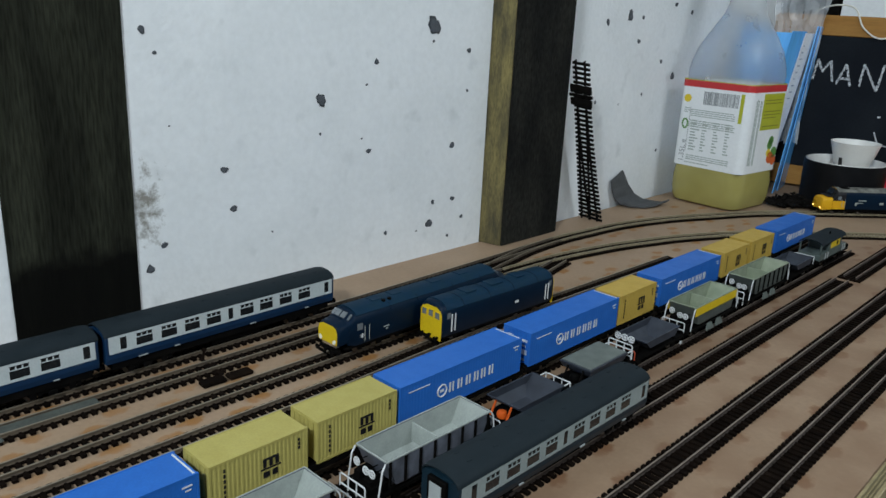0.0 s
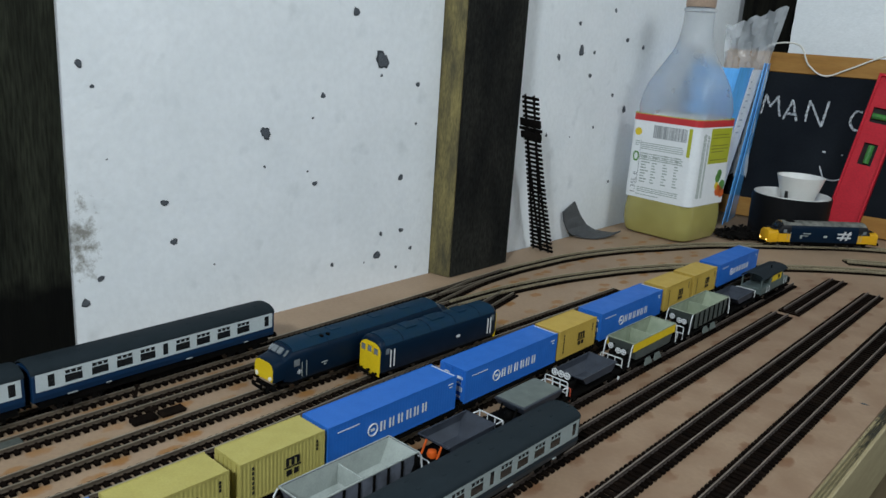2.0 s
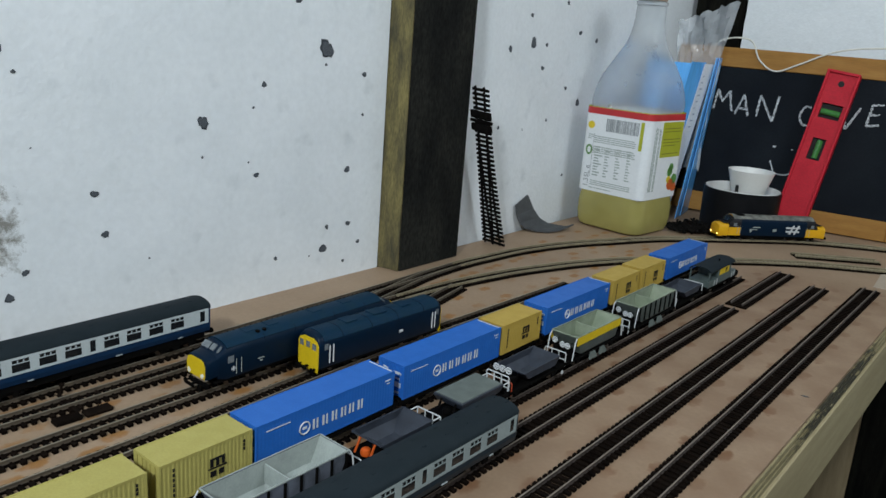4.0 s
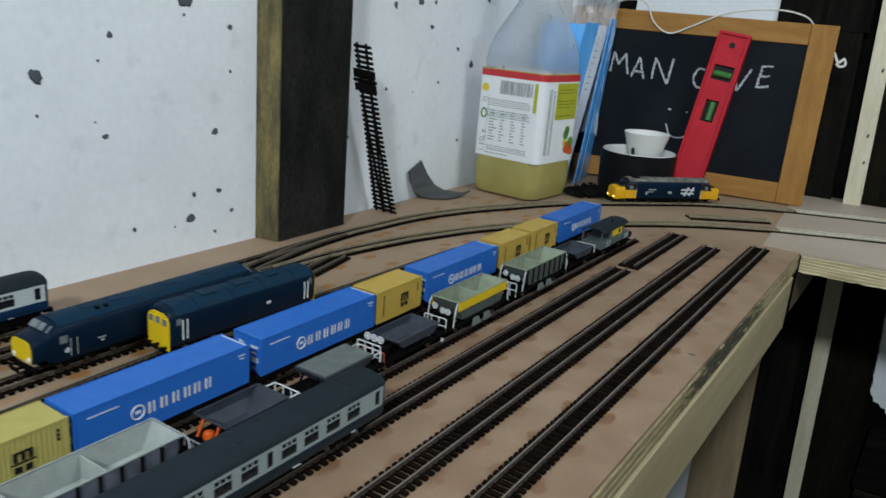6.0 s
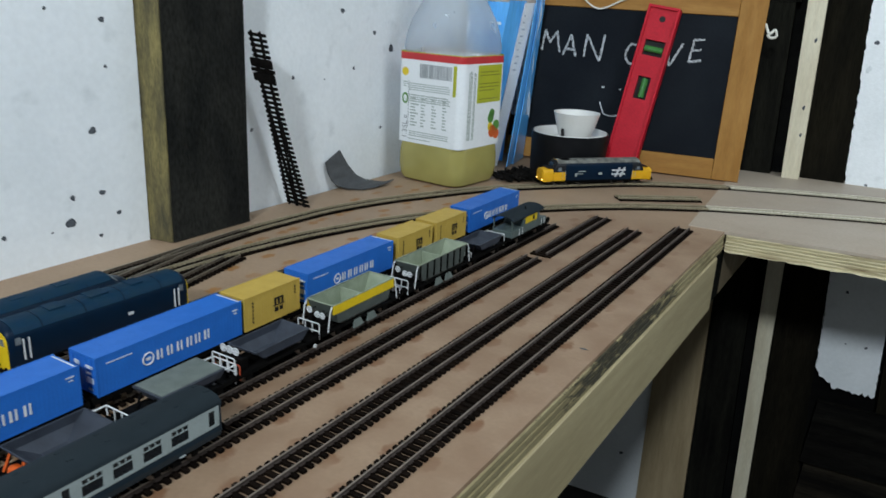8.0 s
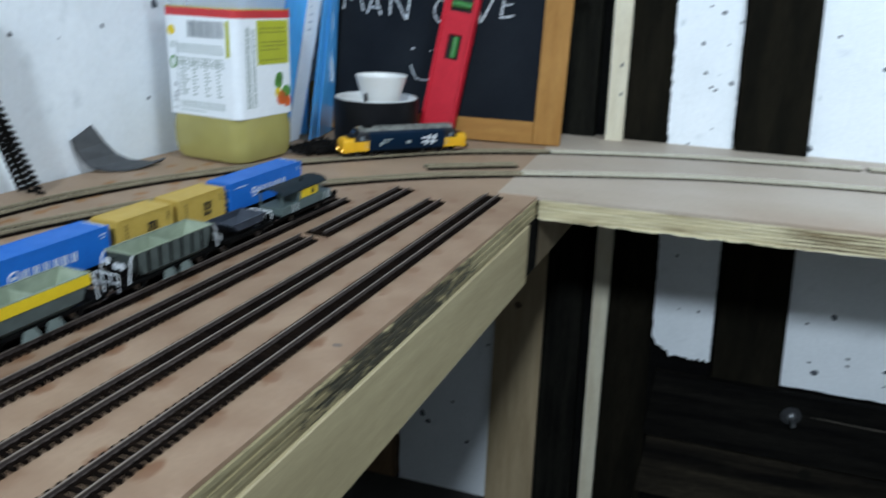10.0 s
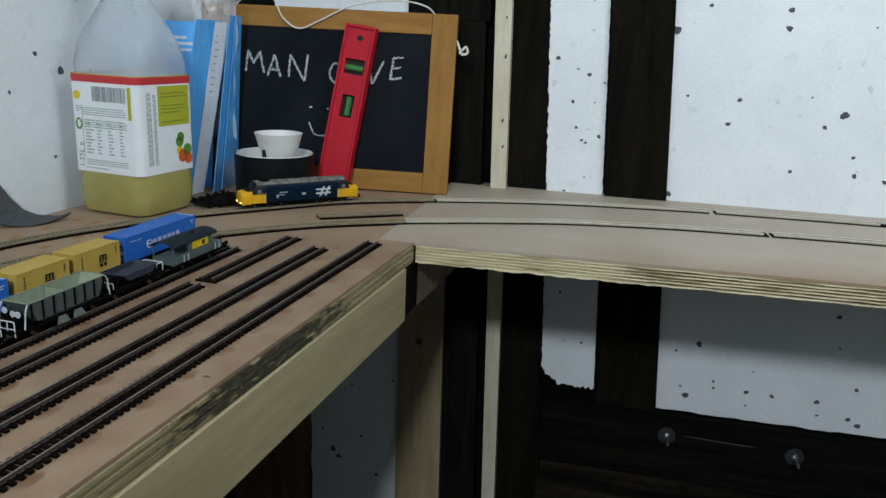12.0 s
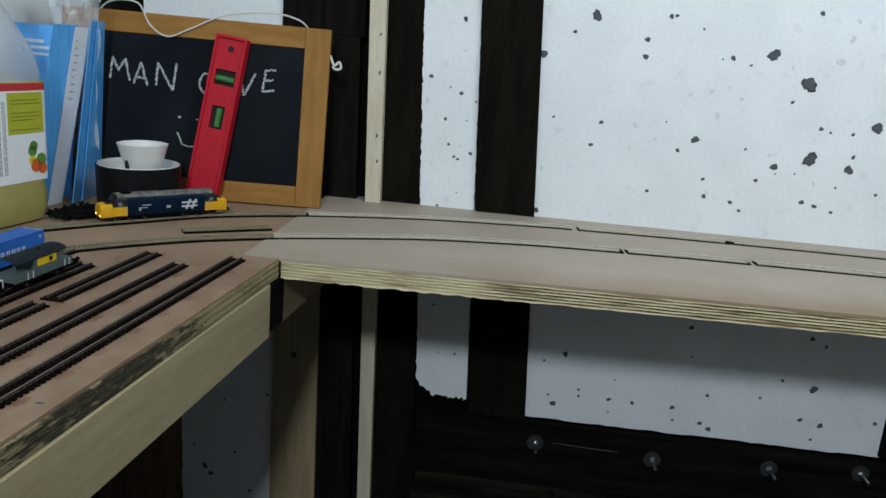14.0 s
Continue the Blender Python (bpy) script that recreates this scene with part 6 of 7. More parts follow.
def chassis(t, lo, hi, axles, sill=0.0150):
    for s in (-1, 1):
        part("side_sill", boxes((s * sill - 0.0008, s * sill + 0.0008, lo, hi, 0.0095, 0.0125)), under_m, t)
        for y in axles:
            part("axle_guard", boxes((s * 0.0135 - 0.0012, s * 0.0135 + 0.0012, y - 0.0035, y + 0.0035, 0.0040, 0.0095), (s * 0.0125 - 0.0006, s * 0.0125 + 0.0006, y - 0.007, y + 0.007, 0.0078, 0.0095)), under_m, t)
    part("floor_frame", boxes((-sill + 0.0009, sill - 0.0009, lo, hi, 0.0105, 0.0120)), under_m, t)
    for y in axles:
        wheelset(t, y)
    for y, out in ((lo, -1), (hi, 1)):
        part("buffer_beam", boxes((-0.0155, 0.0155, y - 0.0006, y + 0.0006, 0.0090, 0.0145)), under_m, t)
        buffers(t, y, out)
        coupling(t, y, out)


def railing(t, y, z0, z1, material, xs=(-0.0135, -0.0045, 0.0045, 0.0135), mid=True):
    bm = tube([(xs[0], y, z0), (xs[0], y, z1 - 0.001), (xs[0] + 0.001, y, z1), (xs[-1] - 0.001, y, z1), (xs[-1], y, z1 - 0.001), (xs[-1], y, z0)], 0.0006, 6)
    r = part("end_rail", bm, material, t, "white end railing" if material is whitep_m else "red end railing")
    for x in xs[1:-1]:
        part("rail_post", rod(bmesh.new(), (x, y, z0), (x, y, z1), 0.00055, 6), material, r)
    if mid:
        part("middle_rail", rod(bmesh.new(), (xs[0], y, (z0 + z1) / 2), (xs[-1], y, (z0 + z1) / 2), 0.0006, 6), material, r)
    return r


def tub(t, lo, hi, w, z0, z1, slope, outside, inside, wall=0.0009, wb=0.55, knee=0.45):
    """An open tub: sloping ends and sides, with a wall and a lining."""
    def ring(y0, y1, ww, z):
        return [(-ww / 2, y0, z), (ww / 2, y0, z), (ww / 2, y1, z), (-ww / 2, y1, z)]
    zm = z0 + (z1 - z0) * knee
    body = loft([ring(lo + slope, hi - slope, w * wb, z0), ring(lo + slope * 0.45, hi - slope * 0.45, w, zm), ring(lo, hi, w, z1), ring(lo + wall, hi - wall, w - 2 * wall, z1), ring(lo + slope * 0.4 + wall, hi - slope * 0.4 - wall, w - 2 * wall, zm + 0.001), ring(lo + slope + wall, hi - slope - wall, w * wb - 2 * wall, z0 + 0.001)])
    hop = part("tub", body, outside, t)
    d = 0.0002
    lin = loft([ring(lo + wall + d, hi - wall - d, w - 2 * wall - 2 * d, z1 - 0.0002), ring(lo + slope * 0.4 + wall + d, hi - slope * 0.4 - wall - d, w - 2 * wall - 2 * d, zm + 0.0014), ring(lo + slope + wall + d, hi - slope - wall - d, w * wb - 2 * wall - 2 * d, z0 + 0.0016)], caps=False)
    fl = ring(lo + slope + wall + d, hi - slope - wall - d, w * wb - 2 * wall - 2 * d, z0 + 0.0016)
    lin.faces.new([lin.verts.new(p) for p in fl])
    part("lining", lin, inside, t, "pale inside of the tub")
    part("rim", boxes((-w / 2 - 0.0005, -w / 2 + 0.0004, lo, hi, z1 - 0.0008, z1 + 0.0003), (w / 2 - 0.0004, w / 2 + 0.0005, lo, hi, z1 - 0.0008, z1 + 0.0003), (-w / 2, w / 2, lo - 0.0004, lo + 0.0005, z1 - 0.0008, z1 + 0.0003), (-w / 2, w / 2, hi - 0.0005, hi + 0.0004, z1 - 0.0008, z1 + 0.0003)), inside, t)
    return hop


def hopper(y0, y1, label, outside, inside, ribs, band=False, divider=True):
    """y0 to y1: the tub; platforms stick out at both ends."""
    t = stock("hopper_wagon", label, "wagon", HX4, y0, y1, "hopper wagons")
    lo, hi = -(y1 - y0) / 2, (y1 - y0) / 2
    w, zt = 0.0330, 0.0385
    chassis(t, lo - 0.016, hi + 0.016, (lo + 0.012, hi - 0.012))
    hop = tub(t, lo, hi, w, 0.0126, zt, 0.022, outside, inside, wb=0.80, knee=0.16)
    if divider:
        part("divider", boxes((-w / 2 + 0.0012, w / 2 - 0.0012, -0.0006, 0.0006, 0.020, zt - 0.003)), inside, t)
    for s in (-1, 1):
        if ribs:
            for k in range(8):
                y = lo + 0.003 + (hi - lo - 0.006) * k / 7
                part("rib", boxes((s * (w / 2 + 0.0005) - 0.0007, s * (w / 2 + 0.0005) + 0.0007, y - 0.0009, y + 0.0009, 0.0175, zt - 0.001)), under_m, hop)
        if band:
            part("yellow_band", boxes((s * (w / 2 + 0.0003) - 0.0003, s * (w / 2 + 0.0003) + 0.0003, lo, hi, zt - 0.0105, zt - 0.001)), warn_m, hop, "yellow warning band")
        for k in (-1, 1):
            bm = hexa(bmesh.new(), rect(s * 0.0178 - 0.0008, s * 0.0178 + 0.0008, k * 0.0115 - 0.0088, k * 0.0115 + 0.0088, 0.0040), rect(s * 0.0163 - 0.0006, s * 0.0163 + 0.0006, k * 0.0115 - 0.0050, k * 0.0115 + 0.0050, 0.0115))
            part("chute", bm, tubtop_m, t, "grey-green discharge chute")
        for k in (0, 1):
            y = (lo - 0.001, hi + 0.001)[k]
            bm = bmesh.new()
            tube([(s * w / 2 * 0.98, y, zt - 0.001), (s * w / 2 * 1.0, y - 0.003 * (1 - 2 * k), zt - 0.006), (s * w / 2, y - 0.006 * (1 - 2 * k), 0.0125)], 0.0007, 6, bm)
            part("grab_rail", bm, whitep_m, t, "white grab rail")
    part("end_gear", boxes((-0.012, 0.012, lo - 0.011, lo + 0.006, 0.0122, 0.0185), (-0.009, -0.003, lo - 0.008, lo + 0.004, 0.0185, 0.025), (0.002, 0.010, lo - 0.009, lo + 0.004, 0.0185, 0.023)), under_m, t)
    part("platform", boxes((-0.0155, 0.0155, lo - 0.0175, lo, 0.0122, 0.0132)), under_m, t)
    part("platform", boxes((-0.0155, 0.0155, hi, hi + 0.0175, 0.0122, 0.0132)), under_m, t)
    for x, z in ((-0.0085, 0.0305), (0.0015, 0.0275), (0.0080, 0.0275)):
        wheel_disc(t, x, lo - 0.0060, z, 0.0030)
        spin = rod(bmesh.new(), (x, lo - 0.0060, z), (x, lo + 0.005, z), 0.0005, 5)
        part("spindle", spin, under_m, t)
    railing(t, lo - 0.0168, 0.0075, 0.0240, whitep_m)
    railing(t, hi + 0.0168, 0.0075, 0.0215, whitep_m, mid=False)
    return t


hopper(0.192, 0.302, "grey model hopper wagon with a pale two-part tub", hopside_m, hopgrey_m, True)
hopper(0.347, 0.456, "blue-grey ribbed model hopper wagon with white handwheels", hopside_m, hopgrey_m, True)
hopper(0.802, 0.905, "grey-green model hopper wagon with a yellow band", hopolive_m, hopin_m, False, True)
hopper(0.955, 1.066, "dark ribbed model hopper wagon with a pale green lining", hopolive_m, hopin_m, True)


def low_hopper(y0, y1, label, outside, inside, posts, far, wheels=False, covered=False):
    t = stock("low_hopper_wagon", label, "wagon", HX4, y0, y1, "low hopper wagons")
    lo, hi = -(y1 - y0) / 2, (y1 - y0) / 2
    w, zt = 0.0345, 0.0275
    chassis(t, lo - 0.022, hi + 0.016, (lo - 0.006, hi - 0.004))
    if covered:
        bm = loft([[(-w / 2 * f, lo + d, z), (w / 2 * f, lo + d, z), (w / 2 * f, hi - d, z), (-w / 2 * f, hi - d, z)] for f, d, z in ((0.5, 0.016, 0.0125), (0.92, 0.004, 0.0205), (1.0, 0.0, 0.0265), (1.0, 0.0, 0.0278), (0.97, 0.001, 0.0284))])
        part("tub", bm, outside, t)
        part("load", boxes((-w / 2 + 0.0012, w / 2 - 0.0012, lo + 0.0012, hi - 0.0012, 0.0282, 0.0291), bevel=0.0004), inside, t, "level grey-green top")
    else:
        tub(t, lo, hi, w, 0.0125, zt, 0.020, outside, inside, wb=0.5)
    part("platform", boxes((-0.0155, 0.0155, lo - 0.0225, lo + 0.004, 0.0122, 0.0132)), under_m, t)
    part("platform", boxes((-0.0155, 0.0155, hi - 0.002, hi + 0.0165, 0.0122, 0.0132)), under_m, t)
    for x in (-0.0085, 0.0085):
        part("end_post", rod(bmesh.new(), (x, lo - 0.004, 0.0130), (x, lo + 0.002, 0.0250), 0.0011, 6), posts, t)
    ball = lathe([(0.0012, 0), (0.0040, 0.0012), (0.0048, 0.004), (0.0038, 0.0068), (0.001, 0.0078)], 14, (0.002, lo - 0.002, 0.0132))
    part("air_tank", ball, posts, t, smooth=True)
    if far:
        railing(t, hi + 0.0155, 0.0075, 0.0240, whitep_m, mid=False)
        for x in (-0.0135, 0.0135):
            part("grab_rail", rod(bmesh.new(), (x, hi + 0.0155, 0.0240), (x, hi + 0.001, 0.0240), 0.0007, 6), whitep_m, t, "white grab rail")
    if wheels:
        for x in (-0.0075, 0.0, 0.0075):
            wheel_disc(t, x, lo - 0.0145, 0.0320, 0.0033)
            part("spindle", rod(bmesh.new(), (x, lo - 0.0145, 0.0320), (x, lo - 0.006, 0.0235), 0.0005, 5), under_m, t)
        part("gear_box", boxes((-0.011, 0.011, lo - 0.012, lo - 0.003, 0.0132, 0.0240), bevel=0.0005), under_m, t)
        railing(t, lo - 0.0218, 0.0060, 0.0295, whitep_m)
        railing(t, lo - 0.0175, 0.0085, 0.0220, redp_m, (-0.0150, 0.0150), mid=False)
        for s in (-1, 1):
            part("end_disc", rod(bmesh.new(), (s * 0.0158, hi + 0.010, 0.0050), (s * 0.0166, hi + 0.010, 0.0050), 0.0022, 12), whitep_m, t, "small white disc")
    return t


low_hopper(0.4915, 0.555, "slate-blue model hopper wagon with orange end posts", tubblue_m, tubblue_m, orangep_m, True)
low_hopper(0.5965, 0.661, "dark model hopper wagon with a level grey-green top", tubblue_m, tubtop_m, under_m, True, covered=True)
low_hopper(0.697, 0.766, "slate-blue model hopper wagon with white handwheels", tubblue_m, tubblue_m, under_m, False, wheels=True)
low_hopper(1.098, 1.160, "dark slate model hopper wagon coupled to a brake van", tubblue_m, tubblue_m, under_m, True)


def brake_van(y0, y1):
    t = stock("brake_van", "grey-green model brake van with a dark roof and yellow band", "wagon", HX4, y0, y1, "")
    lo, hi = -(y1 - y0) / 2, (y1 - y0) / 2
    chassis(t, lo, hi, (lo + 0.034, hi - 0.034))
    part("lower_body", boxes((-0.0155, 0.0155, lo + 0.002, hi - 0.012, 0.0125, 0.0225), bevel=0.0004), vangrey_m, t, "grey-green boarded side")
    part("cabin", boxes((-0.0150, 0.0150, lo + 0.040, hi - 0.040, 0.0225, 0.0375)), vangrey_m, t)
    for s in (-1, 1):
        part("yellow_panel", boxes((s * 0.0153 - 0.0003, s * 0.0153 + 0.0003, lo + 0.046, hi - 0.046, 0.0255, 0.0355)), warn_m, t, "yellow panel")
        part("window", boxes((s * 0.0157 - 0.0003, s * 0.0157 + 0.0003, 0.004, 0.010, 0.0275, 0.0335)), glass_m, t)
        for y in (lo + 0.004, lo + 0.039, hi - 0.039):
            part("verandah_post", boxes((s * 0.0145 - 0.0009, s * 0.0145 + 0.0009, y - 0.0009, y + 0.0009, 0.0225, 0.0375)), vangrey_m, t)
        for ya in (lo + 0.026, lo + 0.036, hi - 0.030, hi - 0.020):
            part("grab_rail", boxes((s * 0.0157 - 0.0002, s * 0.0157 + 0.0003, ya, ya + 0.0012, 0.0125, 0.0220)), whitep_m, t, "white grab rail")
        part("step_board", boxes((s * 0.0155, s * 0.0185, lo + 0.02, hi - 0.02, 0.0035, 0.0045) if s > 0 else (-0.0185, -0.0155, lo + 0.02, hi - 0.02, 0.0035, 0.0045)), under_m, t)
    prof = arch(0.0345, 0.0372, 0.0440, 12, 2.0)
    inner = [(px * 0.97, pz - 0.0008) for px, pz in reversed(prof)]
    part("roof", loft([[(px, y, pz) for px, pz in prof + inner] for y in (lo + 0.001, hi - 0.026)]), roof_m, t, "dark curved roof", True)
    part("chimney", rod(bmesh.new(), (0.006, -0.004, 0.043), (0.006, -0.004, 0.0475), 0.0011, 8), under_m, t)
    return t


brake_van(1.192, 1.322)


# -- diesel locomotives --
def plate(t, name, material, y, pts, label="", d=0.0005, out=-1):
    """A flat shape on the end, given by (x, z) points."""
    bm = loft([[(px, y, pz) for px, pz in pts], [(px, y + out * d, pz) for px, pz in pts]])
    return part(name, bm, material, t, label)


def nose_loco(name, label, x, y, L, angle, body_m, roof_material, nose_m, windscreen_m, lit, cab_side, front_only, zt=0.0490, n0=0.0205, n1=0.0285, tops=(0.0295, 0.0318, 0.0332, 0.0345), low=0.0):
    t = thing(name, label, "locomotive", pose(x, y, RAIL_TOP, 0, 0, angle), "diesel locomotives")
    lo, hi = -L / 2, L / 2
    # zt: roof height; n0, n1: end of the nose, top of the windscreen; tops: heights of the nose; low: how much higher its foot is
    w, zs, drop = 0.0350, zt - 0.0125, 0.0490 - zt
    mid = loft([section(yy, w, 0.0105, zs, zt, 0.0015) for yy in (lo + cab_side, hi - cab_side)])
    body = part("body", mid, body_m, t, "", True)
    prof = arch(w + 0.0003, zs, zt + 0.0003, 12)[1:-1]
    if roof_material is not body_m:
        rp = [(px, pz) for px, pz in prof if pz > zs + 0.0055]
        inner = [(px * 0.98, pz - 0.001) for px, pz in reversed(rp)]
        part("roof", loft([[(px, yy, pz + 0.0004) for px, pz in rp + inner] for yy in (lo + n1 + 0.001, hi - n1 - 0.001)]), roof_material, t, "roof: weathered grey, or blue with top light painted in", True)
    for e in (-1, 1):
        def Y(d):
            return e * (hi - d)
        secs = [section(Y(dy), ww, zb + low, top - 0.0075, top, 0.001) for dy, ww, zb, top in zip((0.0, 0.0012, 0.004, n0), (0.0290, 0.0318, 0.0332, 0.0345), (0.0085, 0.0080, 0.0082, 0.0095), tops)]
        nz = tops[3]
        nose = part("nose", loft(secs), nose_m, t, "", True)
        secs = [section(Y(n0 - 0.0002), 0.0347, 0.0098 + low * 0.5, nz - 0.0080, nz + 0.0002, 0.0012), section(Y(n1), w, 0.0102, zs, zt - 0.0006, 0.0014), section(Y(cab_side + 0.0002), w, 0.0104, zs, zt, 0.0015)]
        cab = part("cab", loft(secs), blackink_m if front_only is False else body_m, t, "", True)
        ang = math.atan2(n1 - n0, zt - nz - 0.0005)
        for k, (px, ww) in enumerate(((-0.0112, 0.0050), (-0.0042, 0.0066), (0.0042, 0.0066), (0.0112, 0.0050))):
            zz = nz + (zt - nz) * 0.46 - 0.0007 * abs(px) / 0.004
            bm = boxes((-ww / 2, ww / 2, -0.0010, 0.0006, -min(0.0036, (zt - nz) * 0.42), min(0.0036, (zt - nz) * 0.42)), bevel=0.0003)
            m = pose(px, Y(n0 + (n1 - n0) * 0.44 - 0.0005 + 0.0012 * (abs(px) > 0.008)), zz, 0, 0, 0) @ Matrix.Rotation(e * ang, 4, "X") @ Matrix.Rotation(e * 0.35 * (1 if px > 0.008 else -1 if px < -0.008 else 0), 4, "Z")
            ob = part("windscreen", bm, windscreen_m, cab)
            ob.matrix_local = m
        for s in (-1, 1):
            part("side_window", boxes((s * w / 2 - 0.0003, s * w / 2 + 0.0003, min(Y(n1 + 0.001), Y(n1 + 0.008)), max(Y(n1 + 0.001), Y(n1 + 0.008)), 0.0285 - drop, 0.0355 - drop)), cabglass_m, cab)
            if not front_only:
                part("cab_side", boxes((s * w / 2 - 0.0006, s * w / 2 + 0.0004, min(Y(n0), Y(cab_side)), max(Y(n0), Y(cab_side)), 0.0105, 0.0268)), nose_m, cab, "yellow cab side")
            hr = bmesh.new()
            for d in (n1 + 0.0105, n1 + 0.0165):
                rod(hr, (s * (w / 2 + 0.0008), Y(d), 0.0140), (s * (w / 2 + 0.0008), Y(d), 0.0300), 0.00035, 5)
            part("handrail", hr, hopgrey_m, cab)
            lamp = rod(bmesh.new(), (s * 0.0115, Y(0.0012), 0.0125 + low), (s * 0.0115, Y(-0.0008), 0.0125 + low), 0.0019 if not lit else 0.0014, 12)
            part("headlamp", lamp, lamp_m if lit and e < 0 else lampw_m, nose, "lit orange headlamp" if lit and e < 0 else "white lamp")
        if front_only:
            pts = [(-0.0140, 0.0088), (0.0140, 0.0088), (0.0146, 0.0125), (0.0146, 0.0220), (0.0125, 0.0270), (0.0080, 0.0292), (-0.0080, 0.0292), (-0.0125, 0.0270), (-0.0146, 0.0220), (-0.0146, 0.0125)]
            pts = [(px, 0.0088 + low + (pz - 0.0088) * (tops[0] + 0.0004 - 0.0088 - low) / 0.0204) for px, pz in pts]
            plate(t, "warning_panel", warn_m, Y(0.0), pts, "yellow warning panel", 0.0006, e)
            for s in (-1, 1):
                lamp = rod(bmesh.new(), (s * 0.0105, Y(-0.0004), 0.0115 + low), (s * 0.0105, Y(-0.0013), 0.0115 + low), 0.0021, 14)
                part("marker_disc", lamp, lampw_m, t, "white lamp disc")
        part("buffer_beam", boxes((-0.0150, 0.0150, min(Y(0.001), Y(0.004)), max(Y(0.001), Y(0.004)), 0.0060, 0.0100)), under_m, t)
        buffers(t, Y(0.001), e, 0.0085)
        coupling(t, Y(0.001), e)
        bogie(t, Y(0.056), 0.0260, 0.0068, 3)
    part("fuel_tank", boxes((-0.0135, 0.0135, -0.030, 0.030, 0.0035, 0.0105), bevel=0.001), under_m, t)
    part("solebar", boxes((-0.0160, 0.0160, lo + 0.010, hi - 0.010, 0.0085, 0.0106)), under_m, t)
    return t


def roof_seam(t, y, w, zs, zt):
    """A raised joint strip that follows the roof from gutter to gutter."""
    prof = [(px, pz) for px, pz in arch(w, zs, zt, 12) if pz > zs + 0.004]
    inner = [(px * 0.96, pz - 0.0012) for px, pz in reversed(prof)]
    part("roof_seam", loft([[(px, yy, pz) for px, pz in prof + inner] for yy in (y - 0.0005, y + 0.0005)]), railblue_m, t, "raised seam across the roof")


peak = nose_loco("diesel_locomotive", "dark blue model diesel locomotive with a yellow nose panel", -0.5140, 0.6010, 0.262, 0.5, railblue_m, toplit_blue_m, railblue_m, cabglass_m, False, 0.048, True, 0.0475, 0.0130, 0.0225, (0.0345, 0.0363, 0.0374, 0.0386), 0.0070)
for y in (-0.078, -0.050, 0.01, 0.055):
    part("roof_hatch", boxes((-0.006, 0.006, y, y + 0.014, 0.0466, 0.0486), bevel=0.0005), toplit_blue_m, peak)
for y in (-0.062, -0.022, 0.034, 0.081):
    roof_seam(peak, y, 0.0356, 0.0355, 0.0481)
for y in (-0.066, -0.0575):
    part("exhaust_port", rod(bmesh.new(), (0.009, y, 0.0450), (0.009, y, 0.0484), 0.0022, 10), under_m, peak, "round black port")
for s in (-1, 1):
    f = s * 0.0176
    part("double_bar_mark", boxes((f - 0.0003, f + 0.0003, -0.1035, -0.0985, 0.0205, 0.0212), (f - 0.0003, f + 0.0003, -0.1035, -0.0985, 0.0188, 0.0195), (f - 0.0003, f + 0.0003, -0.1015, -0.1003, 0.0175, 0.0225)), whitep_m, peak, "small white mark")
    for d in ((-0.072, -0.064, 0.0215, 0.0225), (-0.069, -0.066, 0.0185, 0.0203)):
        part("number_bar", boxes((f - 0.0003, f + 0.0003, *d)), hopgrey_m, peak, "pale number bar")

big = nose_loco("diesel_locomotive", "blue model diesel locomotive with yellow cabs, grey roof and white emblem", -0.3507, 1.6756, 0.236, math.degrees(math.atan2(0.761, 0.649)) - 90, railblue_m, dirtyroof_m, amber_m, glass_m, True, 0.046, False)
part("exhaust_stain", lathe([(0.010, 0.0), (0.010, 0.0004)], 18, (0.002, -0.070, 0.0494)), under_m, big, "black exhaust panel")
for e in (-1, 1):
    prof = [(px, pz) for px, pz in arch(0.0356, 0.0300, 0.0496, 12) if pz > 0.036]
    inn = [(px * 0.9, pz - 0.003) for px, pz in reversed(prof)]
    y = e * (0.118 - 0.0295)
    part("yellow_brow", loft([[(px, yy, pz) for px, pz in prof + inn] for yy in sorted((y, y - e * 0.002))]), amber_m, big, "yellow edge round the windscreen", True)
    part("black_surround", boxes((-0.0145, 0.0145, min(e * 0.0970, e * 0.1080), max(e * 0.0970, e * 0.1080), 0.0338, 0.0349), bevel=0.0004), blackink_m, big, "black nose top")
for s in (-1, 1):
    f = s * 0.0177
    fx = (f - 0.0003, f + 0.0003)
    em = bmesh.new()
    for z in (0.0272, 0.0198):
        box(em, *fx, 0.027, 0.057, z, z + 0.0030)
    for y in (0.0335, 0.0445):
        hexa(em, rect(*fx, y, y + 0.0040, 0.0160), rect(*fx, y + 0.008 * s, y + 0.0040 + 0.008 * s, 0.0340))
    part("emblem", em, whitep_m, big, "large white emblem of bars")
    for d in ((-0.046, -0.030, 0.0270, 0.0290), (-0.052, -0.036, 0.0226, 0.0242), (-0.052, -0.048, 0.0180, 0.0225), (-0.002, 0.006, 0.0205, 0.0250)):
        part("number_bar", boxes((*fx, *d)), hopgrey_m, big, "pale number bar")

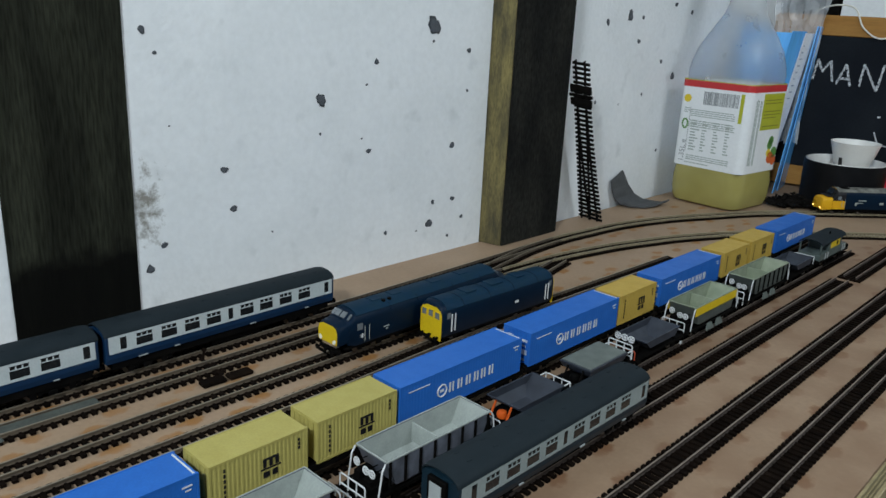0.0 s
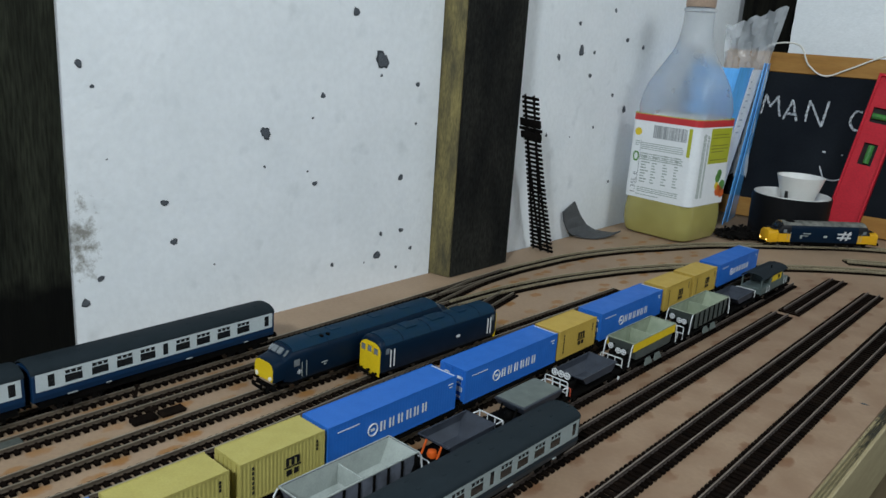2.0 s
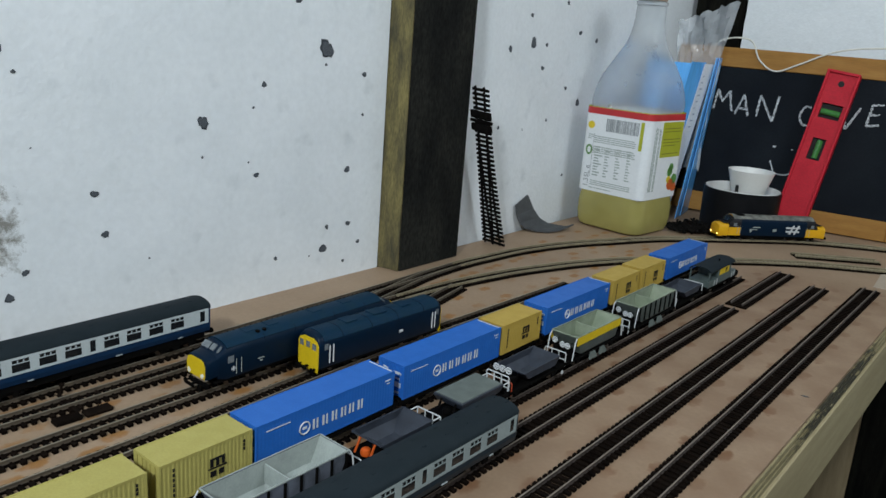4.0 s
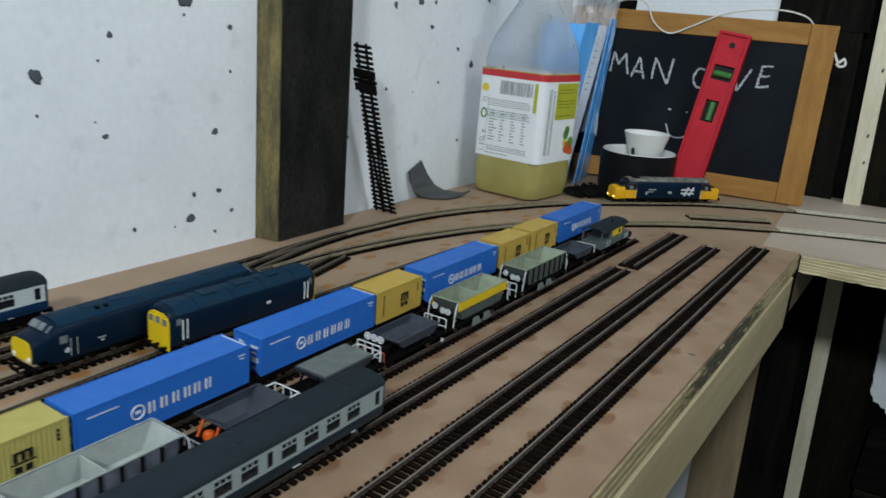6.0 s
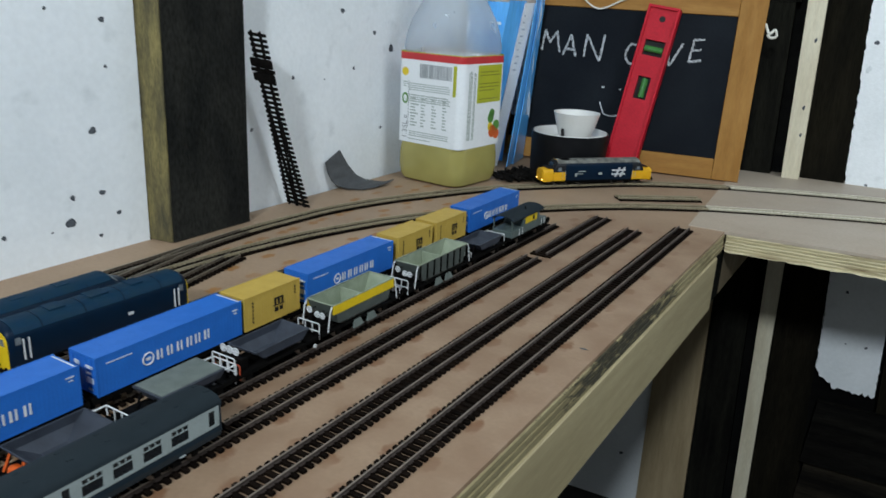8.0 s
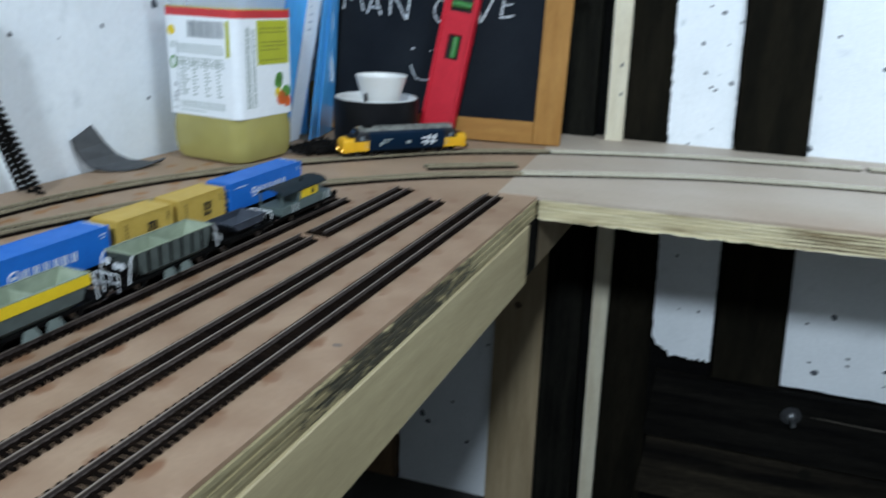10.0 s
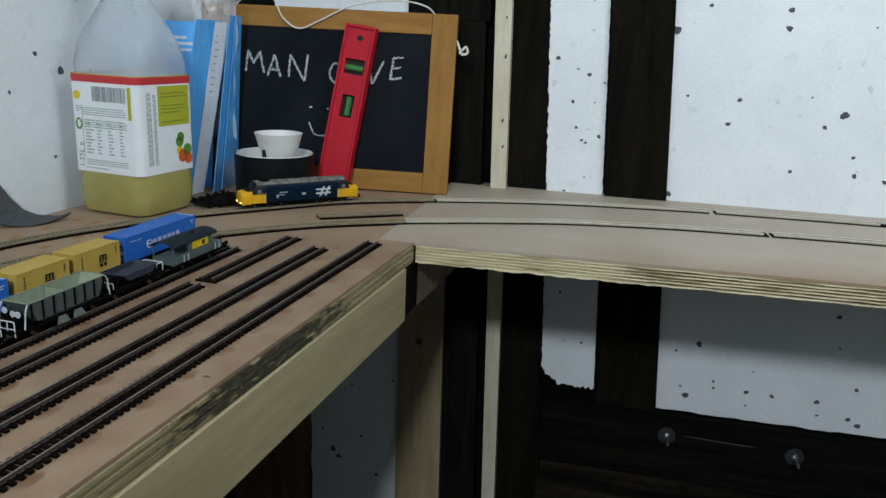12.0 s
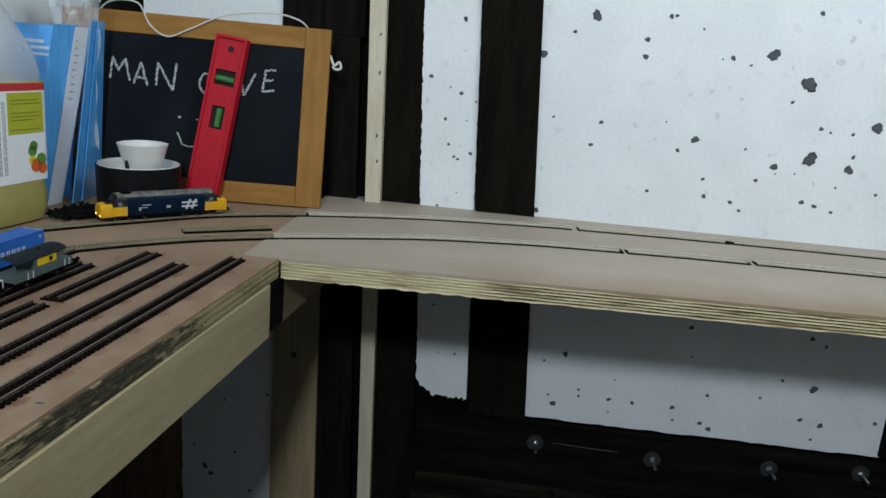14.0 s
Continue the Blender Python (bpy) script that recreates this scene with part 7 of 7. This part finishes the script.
small = thing("diesel_locomotive", "dark blue model diesel locomotive with a flat yellow front", "locomotive", pose(-0.4705, 0.6700, RAIL_TOP, 0, 0, -1.7), "diesel locomotives")
L2, w2 = 0.187, 0.0350
lo, hi = -L2 / 2, L2 / 2
part("body", loft([section(y, w2 - a, 0.0085, 0.0345 - c, 0.0468 - d, 0.0020) for y, a, c, d in ((lo, 0.0030, 0.003, 0.0040), (lo + 0.0015, 0.0012, 0.001, 0.0018), (lo + 0.005, 0, 0, 0.0004), (lo + 0.012, 0, 0, 0), (hi - 0.012, 0, 0, 0), (hi - 0.005, 0, 0, 0.0004), (hi - 0.0015, 0.0012, 0.001, 0.0018), (hi, 0.0030, 0.003, 0.0040))]), railblue_m, small, "", True)
for e in (-1, 1):
    y = e * hi
    face = [(-0.0152, 0.0045), (0.0152, 0.0045), (0.0158, 0.0120), (0.0158, 0.0335), (0.0135, 0.0375), (0.0075, 0.0405), (-0.0075, 0.0405), (-0.0135, 0.0375), (-0.0158, 0.0335), (-0.0158, 0.0120)]
    fp = plate(small, "yellow_front", warn_m, y, face, "flat yellow cab front", 0.0010, e)
    for px in (-0.0100, 0.0, 0.0100):
        g = part("windscreen", boxes((px - 0.0034, px + 0.0034, min(y + e * 0.0008, y + e * 0.0013), max(y + e * 0.0008, y + e * 0.0013), 0.0290 - abs(px) * 0.05, 0.0362 - abs(px) * 0.08), bevel=0.0002), cabglass_m, fp)
        ring = bmesh.new()
        for a, c, z0, z1 in ((-0.0040, -0.0034, 0.0284, 0.0366), (0.0034, 0.0040, 0.0284, 0.0366), (-0.0040, 0.0040, 0.0362, 0.0368), (-0.0040, 0.0040, 0.0282, 0.0288)):
            box(ring, px + a, px + c, min(y + e * 0.0009, y + e * 0.0017), max(y + e * 0.0009, y + e * 0.0017), z0 - abs(px) * 0.05, z1 - abs(px) * 0.075)
        part("window_frame", ring, warn_m, g)
    for s in (-1, 1):
        part("side_window", boxes((s * w2 / 2 - 0.0003, s * w2 / 2 + 0.0003, min(e * (hi - 0.006), e * (hi - 0.011)), max(e * (hi - 0.006), e * (hi - 0.011)), 0.0290, 0.0355)), cabglass_m, small)
        hr = bmesh.new()
        for d in (0.0125, 0.0175):
            rod(hr, (s * (w2 / 2 + 0.001), e * (hi - d), 0.0140), (s * (w2 / 2 + 0.001), e * (hi - d), 0.0335), 0.0007, 6)
        part("handrail", hr, whitep_m, small, "white handrail")
        part("air_hose", tube(spline([(s * 0.0105, y + e * 0.001, 0.0085), (s * 0.0110, y + e * 0.004, 0.0060), (s * 0.0112, y + e * 0.003, 0.0020)], 0.001), 0.0008, 6), under_m, small)
    buffers(small, y, e, 0.0075)
    coupling(small, y, e)
    bogie(small, e * (hi - 0.040), 0.0170, 0.0068)
part("fuel_tank", boxes((-0.0140, 0.0140, -0.024, 0.026, 0.0030, 0.0090), bevel=0.001), under_m, small)
part("solebar", boxes((-0.0155, 0.0155, lo + 0.004, hi - 0.004, 0.0065, 0.0088)), under_m, small)
prof = [(px, pz) for px, pz in arch(w2 + 0.0003, 0.0345, 0.0472, 12) if pz > 0.0385]
inner = [(px * 0.98, pz - 0.0010) for px, pz in reversed(prof)]
part("roof", loft([[(px, yy, pz) for px, pz in prof + inner] for yy in (lo + 0.006, hi - 0.006)]), toplit_blue_m, small, "blue roof with light from above painted in", True)
for y in (-0.062, -0.020, 0.020, 0.062):
    roof_seam(small, y, w2 + 0.0007, 0.0345, 0.0476)
for y, l_ in ((-0.050, 0.016), (-0.010, 0.020), (0.034, 0.014)):
    part("roof_hatch", boxes((-0.008, 0.008, y, y + l_, 0.0466, 0.0480), bevel=0.0005), toplit_blue_m, small)
for s in (-1, 1):
    f = s * 0.0176
    part("small_mark", boxes((f - 0.0003, f + 0.0003, 0.022, 0.028, 0.0215, 0.0245), bevel=0.0002), whitep_m, small, "small white mark")
